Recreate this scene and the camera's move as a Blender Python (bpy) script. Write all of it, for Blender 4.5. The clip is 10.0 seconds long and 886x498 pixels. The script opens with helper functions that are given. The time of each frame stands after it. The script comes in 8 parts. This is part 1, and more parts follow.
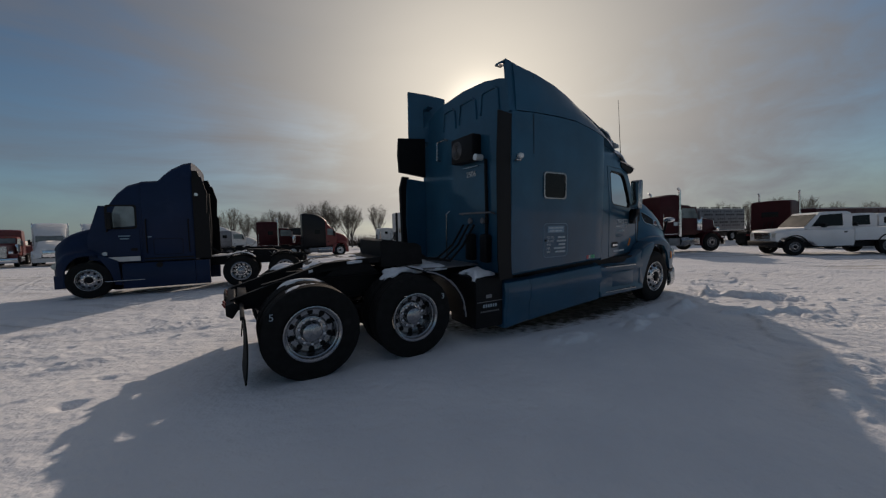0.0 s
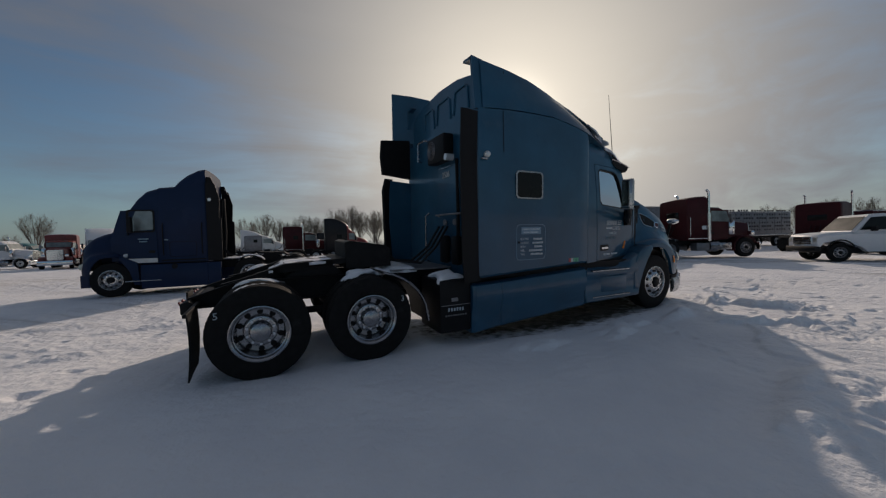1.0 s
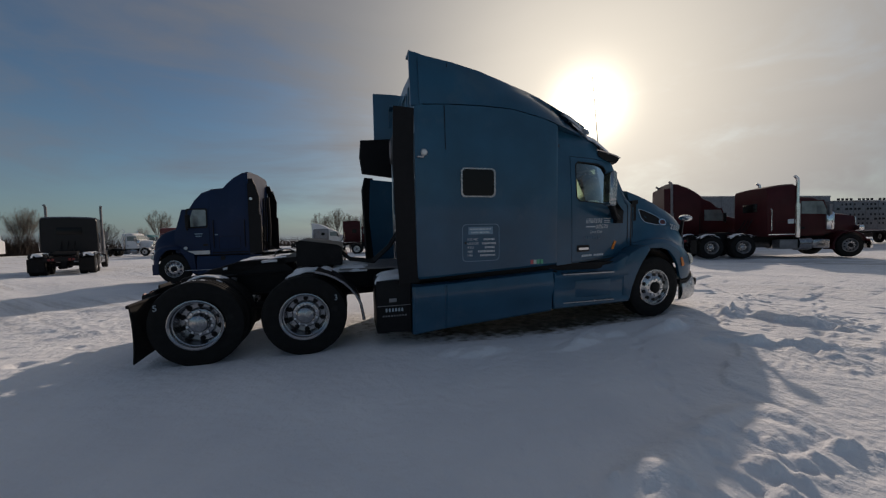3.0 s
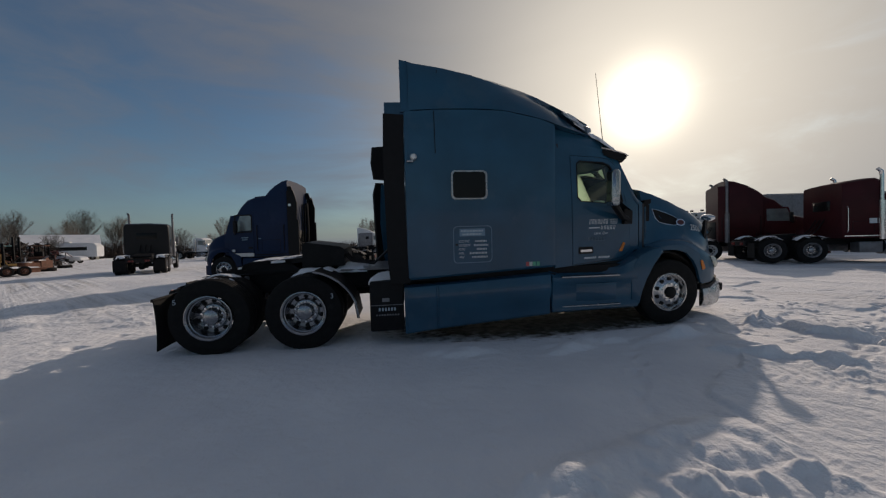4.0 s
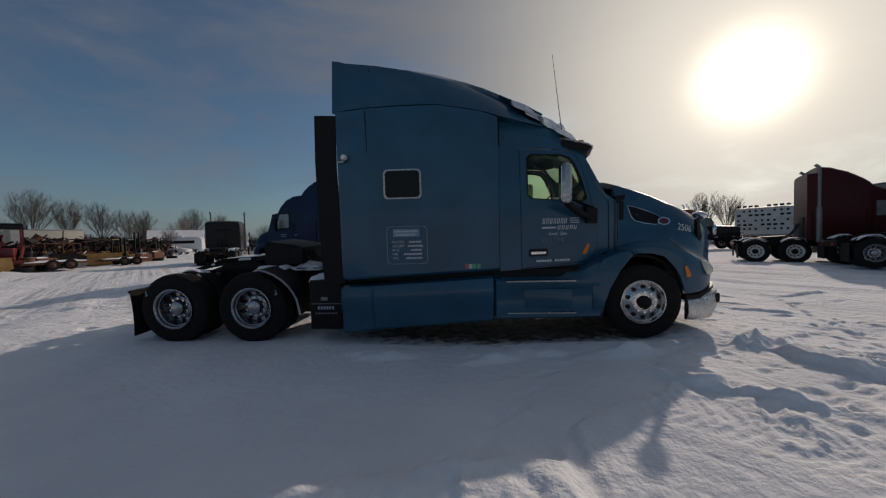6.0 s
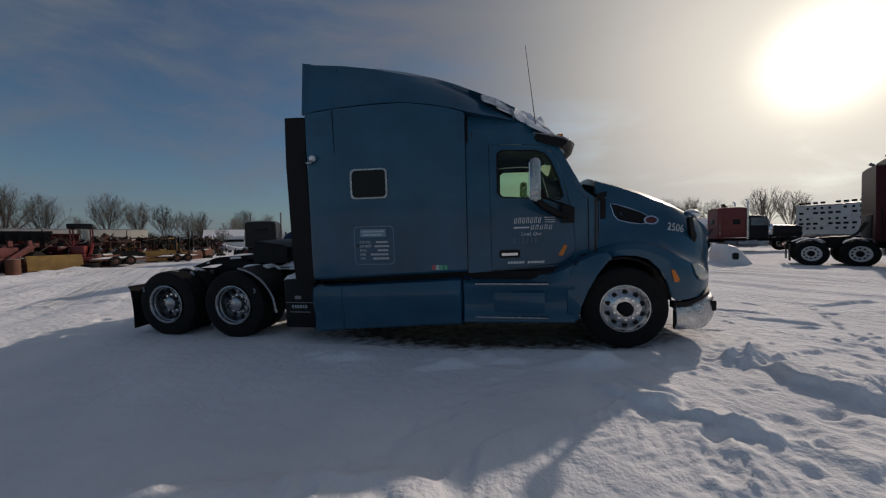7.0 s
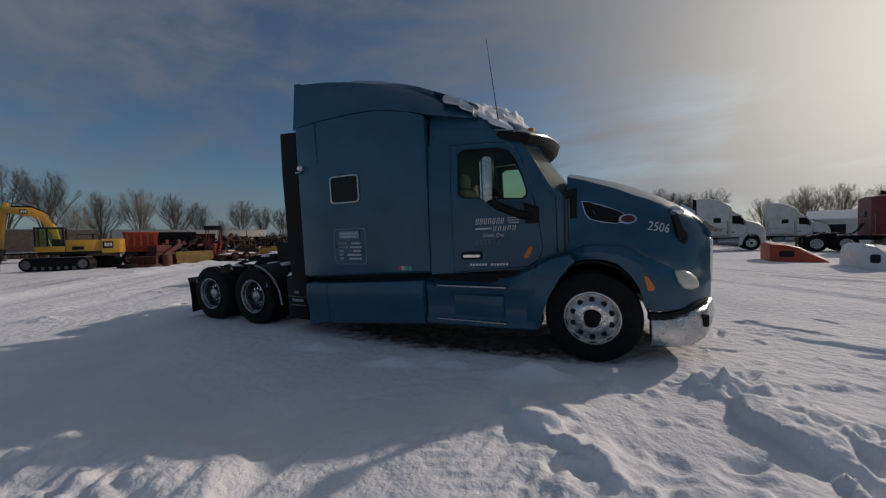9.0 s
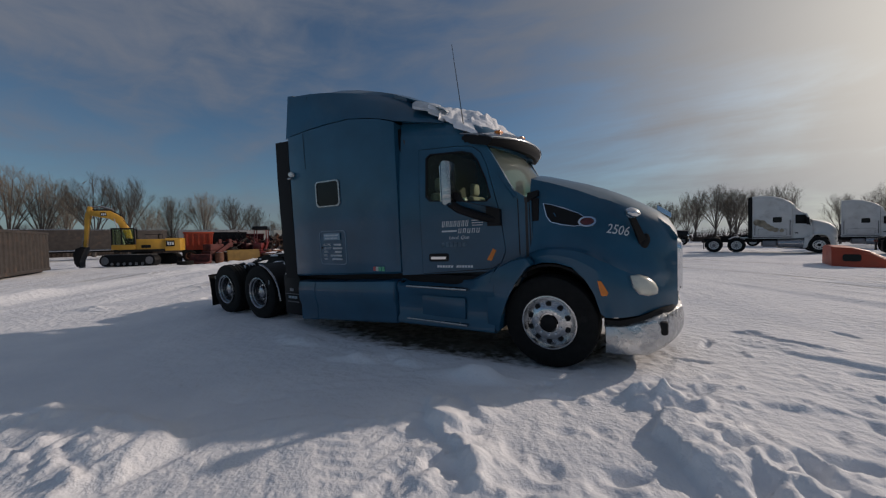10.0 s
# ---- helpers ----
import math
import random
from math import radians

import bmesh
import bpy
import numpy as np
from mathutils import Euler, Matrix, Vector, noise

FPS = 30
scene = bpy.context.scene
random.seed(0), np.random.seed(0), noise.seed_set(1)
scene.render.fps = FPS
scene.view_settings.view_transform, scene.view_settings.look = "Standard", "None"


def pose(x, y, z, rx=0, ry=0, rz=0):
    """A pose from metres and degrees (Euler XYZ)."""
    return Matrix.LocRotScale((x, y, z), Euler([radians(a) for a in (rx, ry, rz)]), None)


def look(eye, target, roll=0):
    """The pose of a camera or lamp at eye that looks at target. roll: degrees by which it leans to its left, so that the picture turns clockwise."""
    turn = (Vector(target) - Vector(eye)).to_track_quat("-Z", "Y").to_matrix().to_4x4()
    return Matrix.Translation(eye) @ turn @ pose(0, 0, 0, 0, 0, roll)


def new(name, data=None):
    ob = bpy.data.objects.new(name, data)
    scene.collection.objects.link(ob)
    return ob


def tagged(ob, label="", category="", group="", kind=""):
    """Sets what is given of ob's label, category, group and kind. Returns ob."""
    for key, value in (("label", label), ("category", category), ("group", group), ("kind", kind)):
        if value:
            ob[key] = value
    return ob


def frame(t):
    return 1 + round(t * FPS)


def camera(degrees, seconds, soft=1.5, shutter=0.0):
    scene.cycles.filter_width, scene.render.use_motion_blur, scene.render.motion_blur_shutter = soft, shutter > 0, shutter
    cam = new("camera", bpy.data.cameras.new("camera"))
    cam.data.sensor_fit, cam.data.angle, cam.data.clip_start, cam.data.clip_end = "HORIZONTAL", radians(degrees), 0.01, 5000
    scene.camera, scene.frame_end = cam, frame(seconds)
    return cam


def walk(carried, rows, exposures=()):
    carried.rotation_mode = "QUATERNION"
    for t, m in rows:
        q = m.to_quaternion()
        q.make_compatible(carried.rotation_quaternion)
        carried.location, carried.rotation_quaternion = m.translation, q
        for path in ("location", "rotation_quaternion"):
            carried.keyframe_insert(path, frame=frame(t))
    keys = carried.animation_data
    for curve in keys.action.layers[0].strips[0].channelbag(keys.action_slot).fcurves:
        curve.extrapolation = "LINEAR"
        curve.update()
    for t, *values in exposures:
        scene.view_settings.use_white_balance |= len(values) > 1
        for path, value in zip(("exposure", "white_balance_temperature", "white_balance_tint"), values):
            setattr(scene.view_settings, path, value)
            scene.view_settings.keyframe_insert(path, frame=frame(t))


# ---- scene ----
cam = camera(104.0, 10.0, soft=1.25)
LEAN = 2.47  # degrees by which the blue tractor leans to its right
EXPOSURES = [(0.0, -0.33, 6600, 20), (2.0, -0.12, 6600, 20), (4.0, -0.22, 6580, 20), (5.5, -0.27, 6500, 20), (8.0, -0.25, 6350, 20), (9.4, -0.28, 6330, 20), (10.0, -0.14, 6330, 20)]
PATH = [
    (0, (-1.216, -4.943, 1.66), (-0.197, -3.229, 1.507), -0.6),
    (0.5, (-0.798, -5.094, 1.561), (0.153, -3.339, 1.445), -0.7),
    (1, (-0.405, -5.253, 1.595), (0.471, -3.459, 1.473), -0.7),
    (1.5, (-0.012, -5.471, 1.639), (0.772, -3.635, 1.517), -0.7),
    (2, (0.42, -5.553, 1.678), (1.127, -3.688, 1.531), -0.6),
    (3.5, (1.602, -5.909, 1.657), (1.984, -3.951, 1.51), -1.2),
    (4, (1.944, -6.005, 1.639), (2.196, -4.025, 1.506), -1.4),
    (4.5, (2.283, -6.014, 1.702), (2.448, -4.027, 1.539), -1.1),
    (5, (2.765, -5.982, 1.757), (2.837, -3.992, 1.569), -1.3),
    (5.5, (3.273, -5.965, 1.683), (3.245, -3.971, 1.525), -1.5),
    (7, (4.699, -5.685, 1.637), (4.344, -3.722, 1.491), -1.7),
    (7.5, (5.134, -5.523, 1.625), (4.672, -3.583, 1.479), -1.9),
    (8, (5.528, -5.433, 1.6), (4.948, -3.524, 1.468), -2.1),
    (8.5, (5.876, -5.35, 1.64), (5.17, -3.484, 1.491), -2.4),
    (9, (6.288, -5.243, 1.633), (5.445, -3.435, 1.491), -2.5),
    (9.5, (6.75, -5.084, 1.624), (5.786, -3.337, 1.49), -2.6),
    (10, (7.192, -4.879, 1.625), (6.135, -3.187, 1.493), -2.6),
]
walk(cam, [(t, pose(0, 0, 0, LEAN) @ look(eye, target, roll)) for t, eye, target, roll in PATH], EXPOSURES)

# ---- sky and sun ----
SUN_AZ, SUN_EL = 37.6, 18.2  # degrees from +y towards +x, and above the horizon
SUN_DIR = Vector((math.sin(radians(SUN_AZ)) * math.cos(radians(SUN_EL)), math.cos(radians(SUN_AZ)) * math.cos(radians(SUN_EL)), math.sin(radians(SUN_EL))))
LIGHT_AZ, LIGHT_EL = 36.4, 24.5  # the way the shadows fall
LIGHT_DIR = Vector((math.sin(radians(LIGHT_AZ)) * math.cos(radians(LIGHT_EL)), math.cos(radians(LIGHT_AZ)) * math.cos(radians(LIGHT_EL)), math.sin(radians(LIGHT_EL))))
scene.view_settings.exposure = 0.0


def build_world():
    world = bpy.data.worlds.new("winter_sky")
    scene.world = world
    world.use_nodes = True
    nt = world.node_tree
    nt.nodes.clear()
    N, L = nt.nodes.new, nt.links.new
    out, bg = N("ShaderNodeOutputWorld"), N("ShaderNodeBackground")
    coord = N("ShaderNodeTexCoord")
    sky = N("ShaderNodeTexSky")
    sky.sky_type, sky.sun_disc = "NISHITA", False
    sky.sun_elevation, sky.sun_rotation = radians(LIGHT_EL), radians(LIGHT_AZ)
    sky.dust_density, sky.air_density = 0.7, 1.0
    scaled = N("ShaderNodeMixRGB")
    scaled.blend_type, scaled.inputs[0].default_value = "MULTIPLY", 1.0
    scaled.inputs[2].default_value = (0.040, 0.056, 0.061, 1)
    L(sky.outputs[0], scaled.inputs[1])
    # thin high cloud, stretched along the horizon
    mapping = N("ShaderNodeMapping")
    mapping.inputs["Scale"].default_value = (1.0, 1.35, 3.6)
    mapping.inputs["Rotation"].default_value = (0.12, -0.1, 0.5)
    L(coord.outputs["Generated"], mapping.inputs[0])
    cloud = N("ShaderNodeTexNoise")
    cloud.inputs["Scale"].default_value, cloud.inputs["Detail"].default_value, cloud.inputs["Roughness"].default_value = 1.7, 7.0, 0.52
    cloud.inputs["Distortion"].default_value = 0.4
    L(mapping.outputs[0], cloud.inputs["Vector"])
    # fine streaks of cirrus drawn out by the wind
    comb, streak = N("ShaderNodeMapping"), N("ShaderNodeTexNoise")
    comb.inputs["Scale"].default_value = (0.9, 5.5, 9.0)
    comb.inputs["Rotation"].default_value = (0.35, 0.22, 0.95)
    L(coord.outputs["Generated"], comb.inputs[0])
    streak.inputs["Scale"].default_value, streak.inputs["Detail"].default_value, streak.inputs["Roughness"].default_value = 1.5, 8.0, 0.6
    streak.inputs["Distortion"].default_value = 0.7
    L(comb.outputs[0], streak.inputs["Vector"])
    # cover grows towards the sun and overhead
    dot = N("ShaderNodeVectorMath")
    dot.operation = "DOT_PRODUCT"
    dot.inputs[1].default_value = SUN_DIR
    norm = N("ShaderNodeVectorMath")
    norm.operation = "NORMALIZE"
    L(coord.outputs["Generated"], norm.inputs[0])
    L(norm.outputs[0], dot.inputs[0])
    sep = N("ShaderNodeSeparateXYZ")
    L(norm.outputs[0], sep.inputs[0])

    def math_node(op, a, b=None, c=None):
        n = N("ShaderNodeMath")
        n.operation = op
        for i, v in enumerate((a, b, c)):
            if v is None:
                continue
            if isinstance(v, (int, float)):
                n.inputs[i].default_value = v
            else:
                L(v, n.inputs[i])
        return n.outputs[0]

    near = math_node("MAXIMUM", dot.outputs["Value"], 0.0)
    cover = math_node("MULTIPLY_ADD", math_node("POWER", near, 3.0), 0.42, cloud.outputs["Fac"])
    cover = math_node("ADD", cover, math_node("MULTIPLY_ADD", streak.outputs["Fac"], 0.55, -0.275))
    cover = math_node("MULTIPLY_ADD", math_node("MAXIMUM", sep.outputs[2], 0.0), 0.40, cover)
    ramp = N("ShaderNodeValToRGB")
    ramp.color_ramp.elements[0].position, ramp.color_ramp.elements[1].position = 0.44, 1.06
    ramp.color_ramp.interpolation = "EASE"
    L(cover, ramp.inputs[0])
    # cloud lit from behind by the sun
    glow = math_node("MULTIPLY", math_node("POWER", near, 9.0), 0.74)
    halo = math_node("MULTIPLY", math_node("POWER", near, 34.0), 0.14)
    core = math_node("MULTIPLY", math_node("POWER", near, 400.0), 2.0)
    total = math_node("ADD", math_node("ADD", glow, halo), core)
    warm = N("ShaderNodeMixRGB")
    warm.blend_type, warm.inputs[0].default_value = "MULTIPLY", 1.0
    warm.inputs[2].default_value = (1.0, 0.935, 0.69, 1)
    L(total, warm.inputs[1])
    grey = N("ShaderNodeMixRGB")
    grey.inputs[1].default_value, grey.inputs[2].default_value = (0.108, 0.138, 0.171, 1), (0.192, 0.216, 0.240, 1)
    L(cloud.outputs["Fac"], grey.inputs[0])
    mixed = N("ShaderNodeMixRGB")
    L(ramp.outputs[0], mixed.inputs[0])
    L(scaled.outputs[0], mixed.inputs[1])
    L(grey.outputs[0], mixed.inputs[2])
    # pale haze low over the horizon
    low = math_node("POWER", math_node("SUBTRACT", 1.0, math_node("ABSOLUTE", sep.outputs[2])), 14.0)
    haze = N("ShaderNodeMixRGB")
    L(math_node("MULTIPLY", low, 0.8), haze.inputs[0])
    L(mixed.outputs[0], haze.inputs[1])
    haze.inputs[2].default_value = (0.175, 0.222, 0.262, 1)
    mixed = haze
    added = N("ShaderNodeMixRGB")
    added.blend_type, added.inputs[0].default_value = "ADD", 1.0
    L(mixed.outputs[0], added.inputs[1])
    L(warm.outputs[0], added.inputs[2])
    L(added.outputs[0], bg.inputs[0])
    bg.inputs[1].default_value = 1.0
    L(bg.outputs[0], out.inputs[0])


build_world()
sun_data = bpy.data.lights.new("sun", "SUN")
sun_data.energy, sun_data.angle, sun_data.color = 2.2, radians(0.9), (1.0, 0.87, 0.69)
sun = new("sun", sun_data)
sun.matrix_world = look(LIGHT_DIR * 60, (0, 0, 0))


# ---- materials ----
def material(name, color, rough=0.5, metal=0.0, var=0.15, scale=5.0, bump=0.0, bump_scale=60.0, stain=None, stain_amount=0.0, stain_scale=1.5, coat=0.0, per_object=0.0):
    """A surface with a fine grain and, where asked, broad stains of a second colour."""
    m = bpy.data.materials.new(name)
    m.use_nodes = True
    nt = m.node_tree
    N, L = nt.nodes.new, nt.links.new
    p = nt.nodes["Principled BSDF"]
    if "glass" in name or "black" in name or "rubber" in name:
        p.inputs["Specular IOR Level"].default_value = 0.22
    elif "navy" in name or "maroon" in name:  # chalky old paint
        p.inputs["Specular IOR Level"].default_value = 0.16
    elif "blue_truck" in name:
        p.inputs["Specular IOR Level"].default_value = 0.25
    coord = N("ShaderNodeTexCoord")
    grain = N("ShaderNodeTexNoise")
    grain.inputs["Scale"].default_value, grain.inputs["Detail"].default_value = scale, 8.0
    L(coord.outputs["Object"], grain.inputs["Vector"])
    ramp = N("ShaderNodeValToRGB")
    ramp.color_ramp.elements[0].position, ramp.color_ramp.elements[1].position = 0.3, 0.7
    ramp.color_ramp.elements[0].color = (*[c * (1 - var) for c in color], 1)
    ramp.color_ramp.elements[1].color = (*[min(1, c * (1 + var)) for c in color], 1)
    L(grain.outputs["Fac"], ramp.inputs[0])
    colour = ramp.outputs[0]
    if per_object:
        info, hue = N("ShaderNodeObjectInfo"), N("ShaderNodeHueSaturation")
        L(math_value(nt, info.outputs["Random"], per_object * 2, 1 - per_object), hue.inputs["Value"])
        L(colour, hue.inputs["Color"])
        colour = hue.outputs[0]
    if stain:
        blot = N("ShaderNodeTexNoise")
        blot.inputs["Scale"].default_value, blot.inputs["Detail"].default_value, blot.inputs["Roughness"].default_value = stain_scale, 9.0, 0.68
        L(coord.outputs["Object"], blot.inputs["Vector"])
        cut = N("ShaderNodeValToRGB")
        cut.color_ramp.elements[0].position, cut.color_ramp.elements[1].position = 0.62 - 0.3 * stain_amount, 0.8 - 0.2 * stain_amount
        L(blot.outputs["Fac"], cut.inputs[0])
        mix = N("ShaderNodeMixRGB")
        L(math_value(nt, cut.outputs[0], min(1.0, 0.35 + stain_amount), 0.0), mix.inputs[0])
        L(colour, mix.inputs[1])
        mix.inputs[2].default_value = (*stain, 1)
        colour = mix.outputs[0]
        L(math_value(nt, cut.outputs[0], 0.25, rough), p.inputs["Roughness"])
    else:
        L(math_value(nt, grain.outputs["Fac"], 0.16, max(0.02, rough - 0.08)), p.inputs["Roughness"])
    L(colour, p.inputs["Base Color"])
    p.inputs["Metallic"].default_value = metal
    p.inputs["Coat Weight"].default_value = coat
    p.inputs["Coat Roughness"].default_value = 0.07 if coat == 0.55 else 0.22
    if bump:
        fine, node = N("ShaderNodeTexNoise"), N("ShaderNodeBump")
        fine.inputs["Scale"].default_value, fine.inputs["Detail"].default_value = bump_scale, 6.0
        L(coord.outputs["Object"], fine.inputs["Vector"])
        node.inputs["Strength"].default_value, node.inputs["Distance"].default_value = min(1.0, bump * 8), 0.02
        L(fine.outputs["Fac"], node.inputs["Height"])
        L(node.outputs[0], p.inputs["Normal"])
    return m


def math_value(nt, value, factor, offset):
    n = nt.nodes.new("ShaderNodeMath")
    n.operation = "MULTIPLY_ADD"
    nt.links.new(value, n.inputs[0])
    n.inputs[1].default_value, n.inputs[2].default_value = factor, offset
    return n.outputs[0]


def glass_material(name, tint, clear):
    """Thin glass: mostly clear, with a mirror sheen that grows at a grazing angle."""
    m = bpy.data.materials.new(name)
    m.use_nodes = True
    nt = m.node_tree
    nt.nodes.clear()
    N, L = nt.nodes.new, nt.links.new
    out, mix, trans, body, gloss, fres, add = (N("ShaderNode" + k) for k in ("OutputMaterial", "MixShader", "BsdfTransparent", "BsdfDiffuse", "BsdfGlossy", "Fresnel", "MixShader"))
    trans.inputs[0].default_value = (*tint, 1)
    body.inputs[0].default_value = (0.58, 0.64, 0.58, 1)
    if "frosty" in name:  # frost scatters the light that comes through it
        through_light, both = N("ShaderNodeBsdfTranslucent"), N("ShaderNodeMixShader")
        through_light.inputs[0].default_value = (0.78, 0.88, 0.72, 1)
        both.inputs[0].default_value = 0.75
        L(body.outputs[0], both.inputs[1]), L(through_light.outputs[0], both.inputs[2])
        body = both
    mix.inputs[0].default_value = 1 - clear
    L(trans.outputs[0], mix.inputs[1]), L(body.outputs[0], mix.inputs[2])
    gloss.inputs["Roughness"].default_value = 0.04
    fres.inputs[0].default_value = 1.28
    L(fres.outputs[0], add.inputs[0]), L(mix.outputs[0], add.inputs[1]), L(gloss.outputs[0], add.inputs[2])
    L(add.outputs[0], out.inputs[0])
    return m


def snow_material(name, dirt=False):
    m = bpy.data.materials.new(name)
    m.use_nodes = True
    nt = m.node_tree
    N, L = nt.nodes.new, nt.links.new
    p = nt.nodes["Principled BSDF"]
    coord = N("ShaderNodeTexCoord")
    broad, fine, sparkle = N("ShaderNodeTexNoise"), N("ShaderNodeTexNoise"), N("ShaderNodeTexNoise")
    for n, s, d in ((broad, 0.9, 6.0), (fine, 8.0, 12.0), (sparkle, 38.0, 8.0)):
        n.inputs["Scale"].default_value, n.inputs["Detail"].default_value = s, d
        L(coord.outputs["Object"], n.inputs["Vector"])
    ramp = N("ShaderNodeValToRGB")
    ramp.color_ramp.elements[0].position, ramp.color_ramp.elements[1].position = 0.3, 0.7
    ramp.color_ramp.elements[0].color, ramp.color_ramp.elements[1].color = (0.76, 0.78, 0.82, 1), (0.88, 0.89, 0.91, 1)
    L(broad.outputs["Fac"], ramp.inputs[0])
    colour = ramp.outputs[0]
    if dirt:
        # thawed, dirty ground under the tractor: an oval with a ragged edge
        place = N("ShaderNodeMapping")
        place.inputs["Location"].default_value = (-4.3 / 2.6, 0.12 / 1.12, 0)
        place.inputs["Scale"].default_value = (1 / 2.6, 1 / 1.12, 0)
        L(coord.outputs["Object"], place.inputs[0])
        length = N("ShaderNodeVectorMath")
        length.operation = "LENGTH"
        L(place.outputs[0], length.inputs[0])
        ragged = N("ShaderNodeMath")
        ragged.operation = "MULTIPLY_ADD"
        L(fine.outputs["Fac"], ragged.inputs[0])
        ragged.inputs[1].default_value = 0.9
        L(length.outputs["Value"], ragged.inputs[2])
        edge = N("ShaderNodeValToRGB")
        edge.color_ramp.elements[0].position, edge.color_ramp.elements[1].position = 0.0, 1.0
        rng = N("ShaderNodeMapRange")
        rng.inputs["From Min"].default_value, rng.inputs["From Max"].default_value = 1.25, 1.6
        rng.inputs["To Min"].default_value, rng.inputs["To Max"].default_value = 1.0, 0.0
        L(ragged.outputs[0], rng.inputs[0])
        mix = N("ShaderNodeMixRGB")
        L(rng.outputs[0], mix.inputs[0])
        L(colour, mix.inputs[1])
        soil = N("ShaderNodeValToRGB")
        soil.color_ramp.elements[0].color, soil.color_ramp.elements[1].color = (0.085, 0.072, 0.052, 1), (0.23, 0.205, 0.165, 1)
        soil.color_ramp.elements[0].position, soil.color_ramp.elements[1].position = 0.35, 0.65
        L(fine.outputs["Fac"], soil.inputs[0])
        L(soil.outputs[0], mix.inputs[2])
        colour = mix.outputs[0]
    L(colour, p.inputs["Base Color"])
    p.inputs["Roughness"].default_value = 0.85
    p.inputs["Specular IOR Level"].default_value = 0.18
    b1, b2 = N("ShaderNodeBump"), N("ShaderNodeBump")
    b1.inputs["Strength"].default_value, b1.inputs["Distance"].default_value = 0.8, 0.05
    b2.inputs["Strength"].default_value, b2.inputs["Distance"].default_value = 0.5, 0.011
    L(fine.outputs["Fac"], b1.inputs["Height"]), L(sparkle.outputs["Fac"], b2.inputs["Height"])
    L(b1.outputs[0], b2.inputs["Normal"])
    last = b2.outputs[0]
    if dirt:
        # packed wheel ruts well away from the parked tractor
        for turn, stretch in ((2.18, 2.4), (2.36, 3.0), (1.80, 3.4)):
            rut, rmap, b3 = N("ShaderNodeTexNoise"), N("ShaderNodeMapping"), N("ShaderNodeBump")
            rmap.vector_type = "TEXTURE"
            rmap.inputs["Rotation"].default_value = (0, 0, turn)
            rmap.inputs["Scale"].default_value = (1 / 0.06, 1 / stretch, 1)
            L(coord.outputs["Object"], rmap.inputs[0]), L(rmap.outputs[0], rut.inputs["Vector"])
            rut.inputs["Scale"].default_value, rut.inputs["Detail"].default_value = 1.0, 5.0
            away, gap = N("ShaderNodeVectorMath"), N("ShaderNodeMapRange")
            away.operation = "DISTANCE"
            L(coord.outputs["Object"], away.inputs[0])
            away.inputs[1].default_value = (3.0, -1.5, 0)
            L(away.outputs["Value"], gap.inputs[0])
            gap.inputs["From Min"].default_value, gap.inputs["From Max"].default_value = 6.0, 11.0
            gap.inputs["To Min"].default_value, gap.inputs["To Max"].default_value = 0.0, 0.75
            patch, shown, both = N("ShaderNodeTexNoise"), N("ShaderNodeMapRange"), N("ShaderNodeMath")
            patch.inputs["Scale"].default_value, patch.inputs["Detail"].default_value = 0.10 + 0.03 * turn, 3.0
            L(coord.outputs["Object"], patch.inputs["Vector"])
            shown.inputs["From Min"].default_value, shown.inputs["From Max"].default_value = 0.44, 0.60
            L(patch.outputs["Fac"], shown.inputs[0])
            both.operation = "MULTIPLY"
            L(gap.outputs[0], both.inputs[0]), L(shown.outputs[0], both.inputs[1])
            L(both.outputs[0], b3.inputs["Strength"])
            b3.inputs["Distance"].default_value = 0.10
            L(rut.outputs["Fac"], b3.inputs["Height"]), L(last, b3.inputs["Normal"])
            last = b3.outputs[0]
            if turn > 2.3:
                # grey slush pressed into the tracks
                slush, worn, mixed = N("ShaderNodeMapRange"), N("ShaderNodeMath"), N("ShaderNodeMixRGB")
                slush.inputs["From Min"].default_value, slush.inputs["From Max"].default_value = 0.52, 0.36
                L(rut.outputs["Fac"], slush.inputs[0])
                worn.operation = "MULTIPLY"
                L(slush.outputs[0], worn.inputs[0]), L(both.outputs[0], worn.inputs[1])
                L(worn.outputs[0], mixed.inputs[0]), L(colour, mixed.inputs[1])
                mixed.inputs[2].default_value = (0.46, 0.45, 0.44, 1)
                L(mixed.outputs[0], p.inputs["Base Color"])
    L(last, p.inputs["Normal"])
    return m


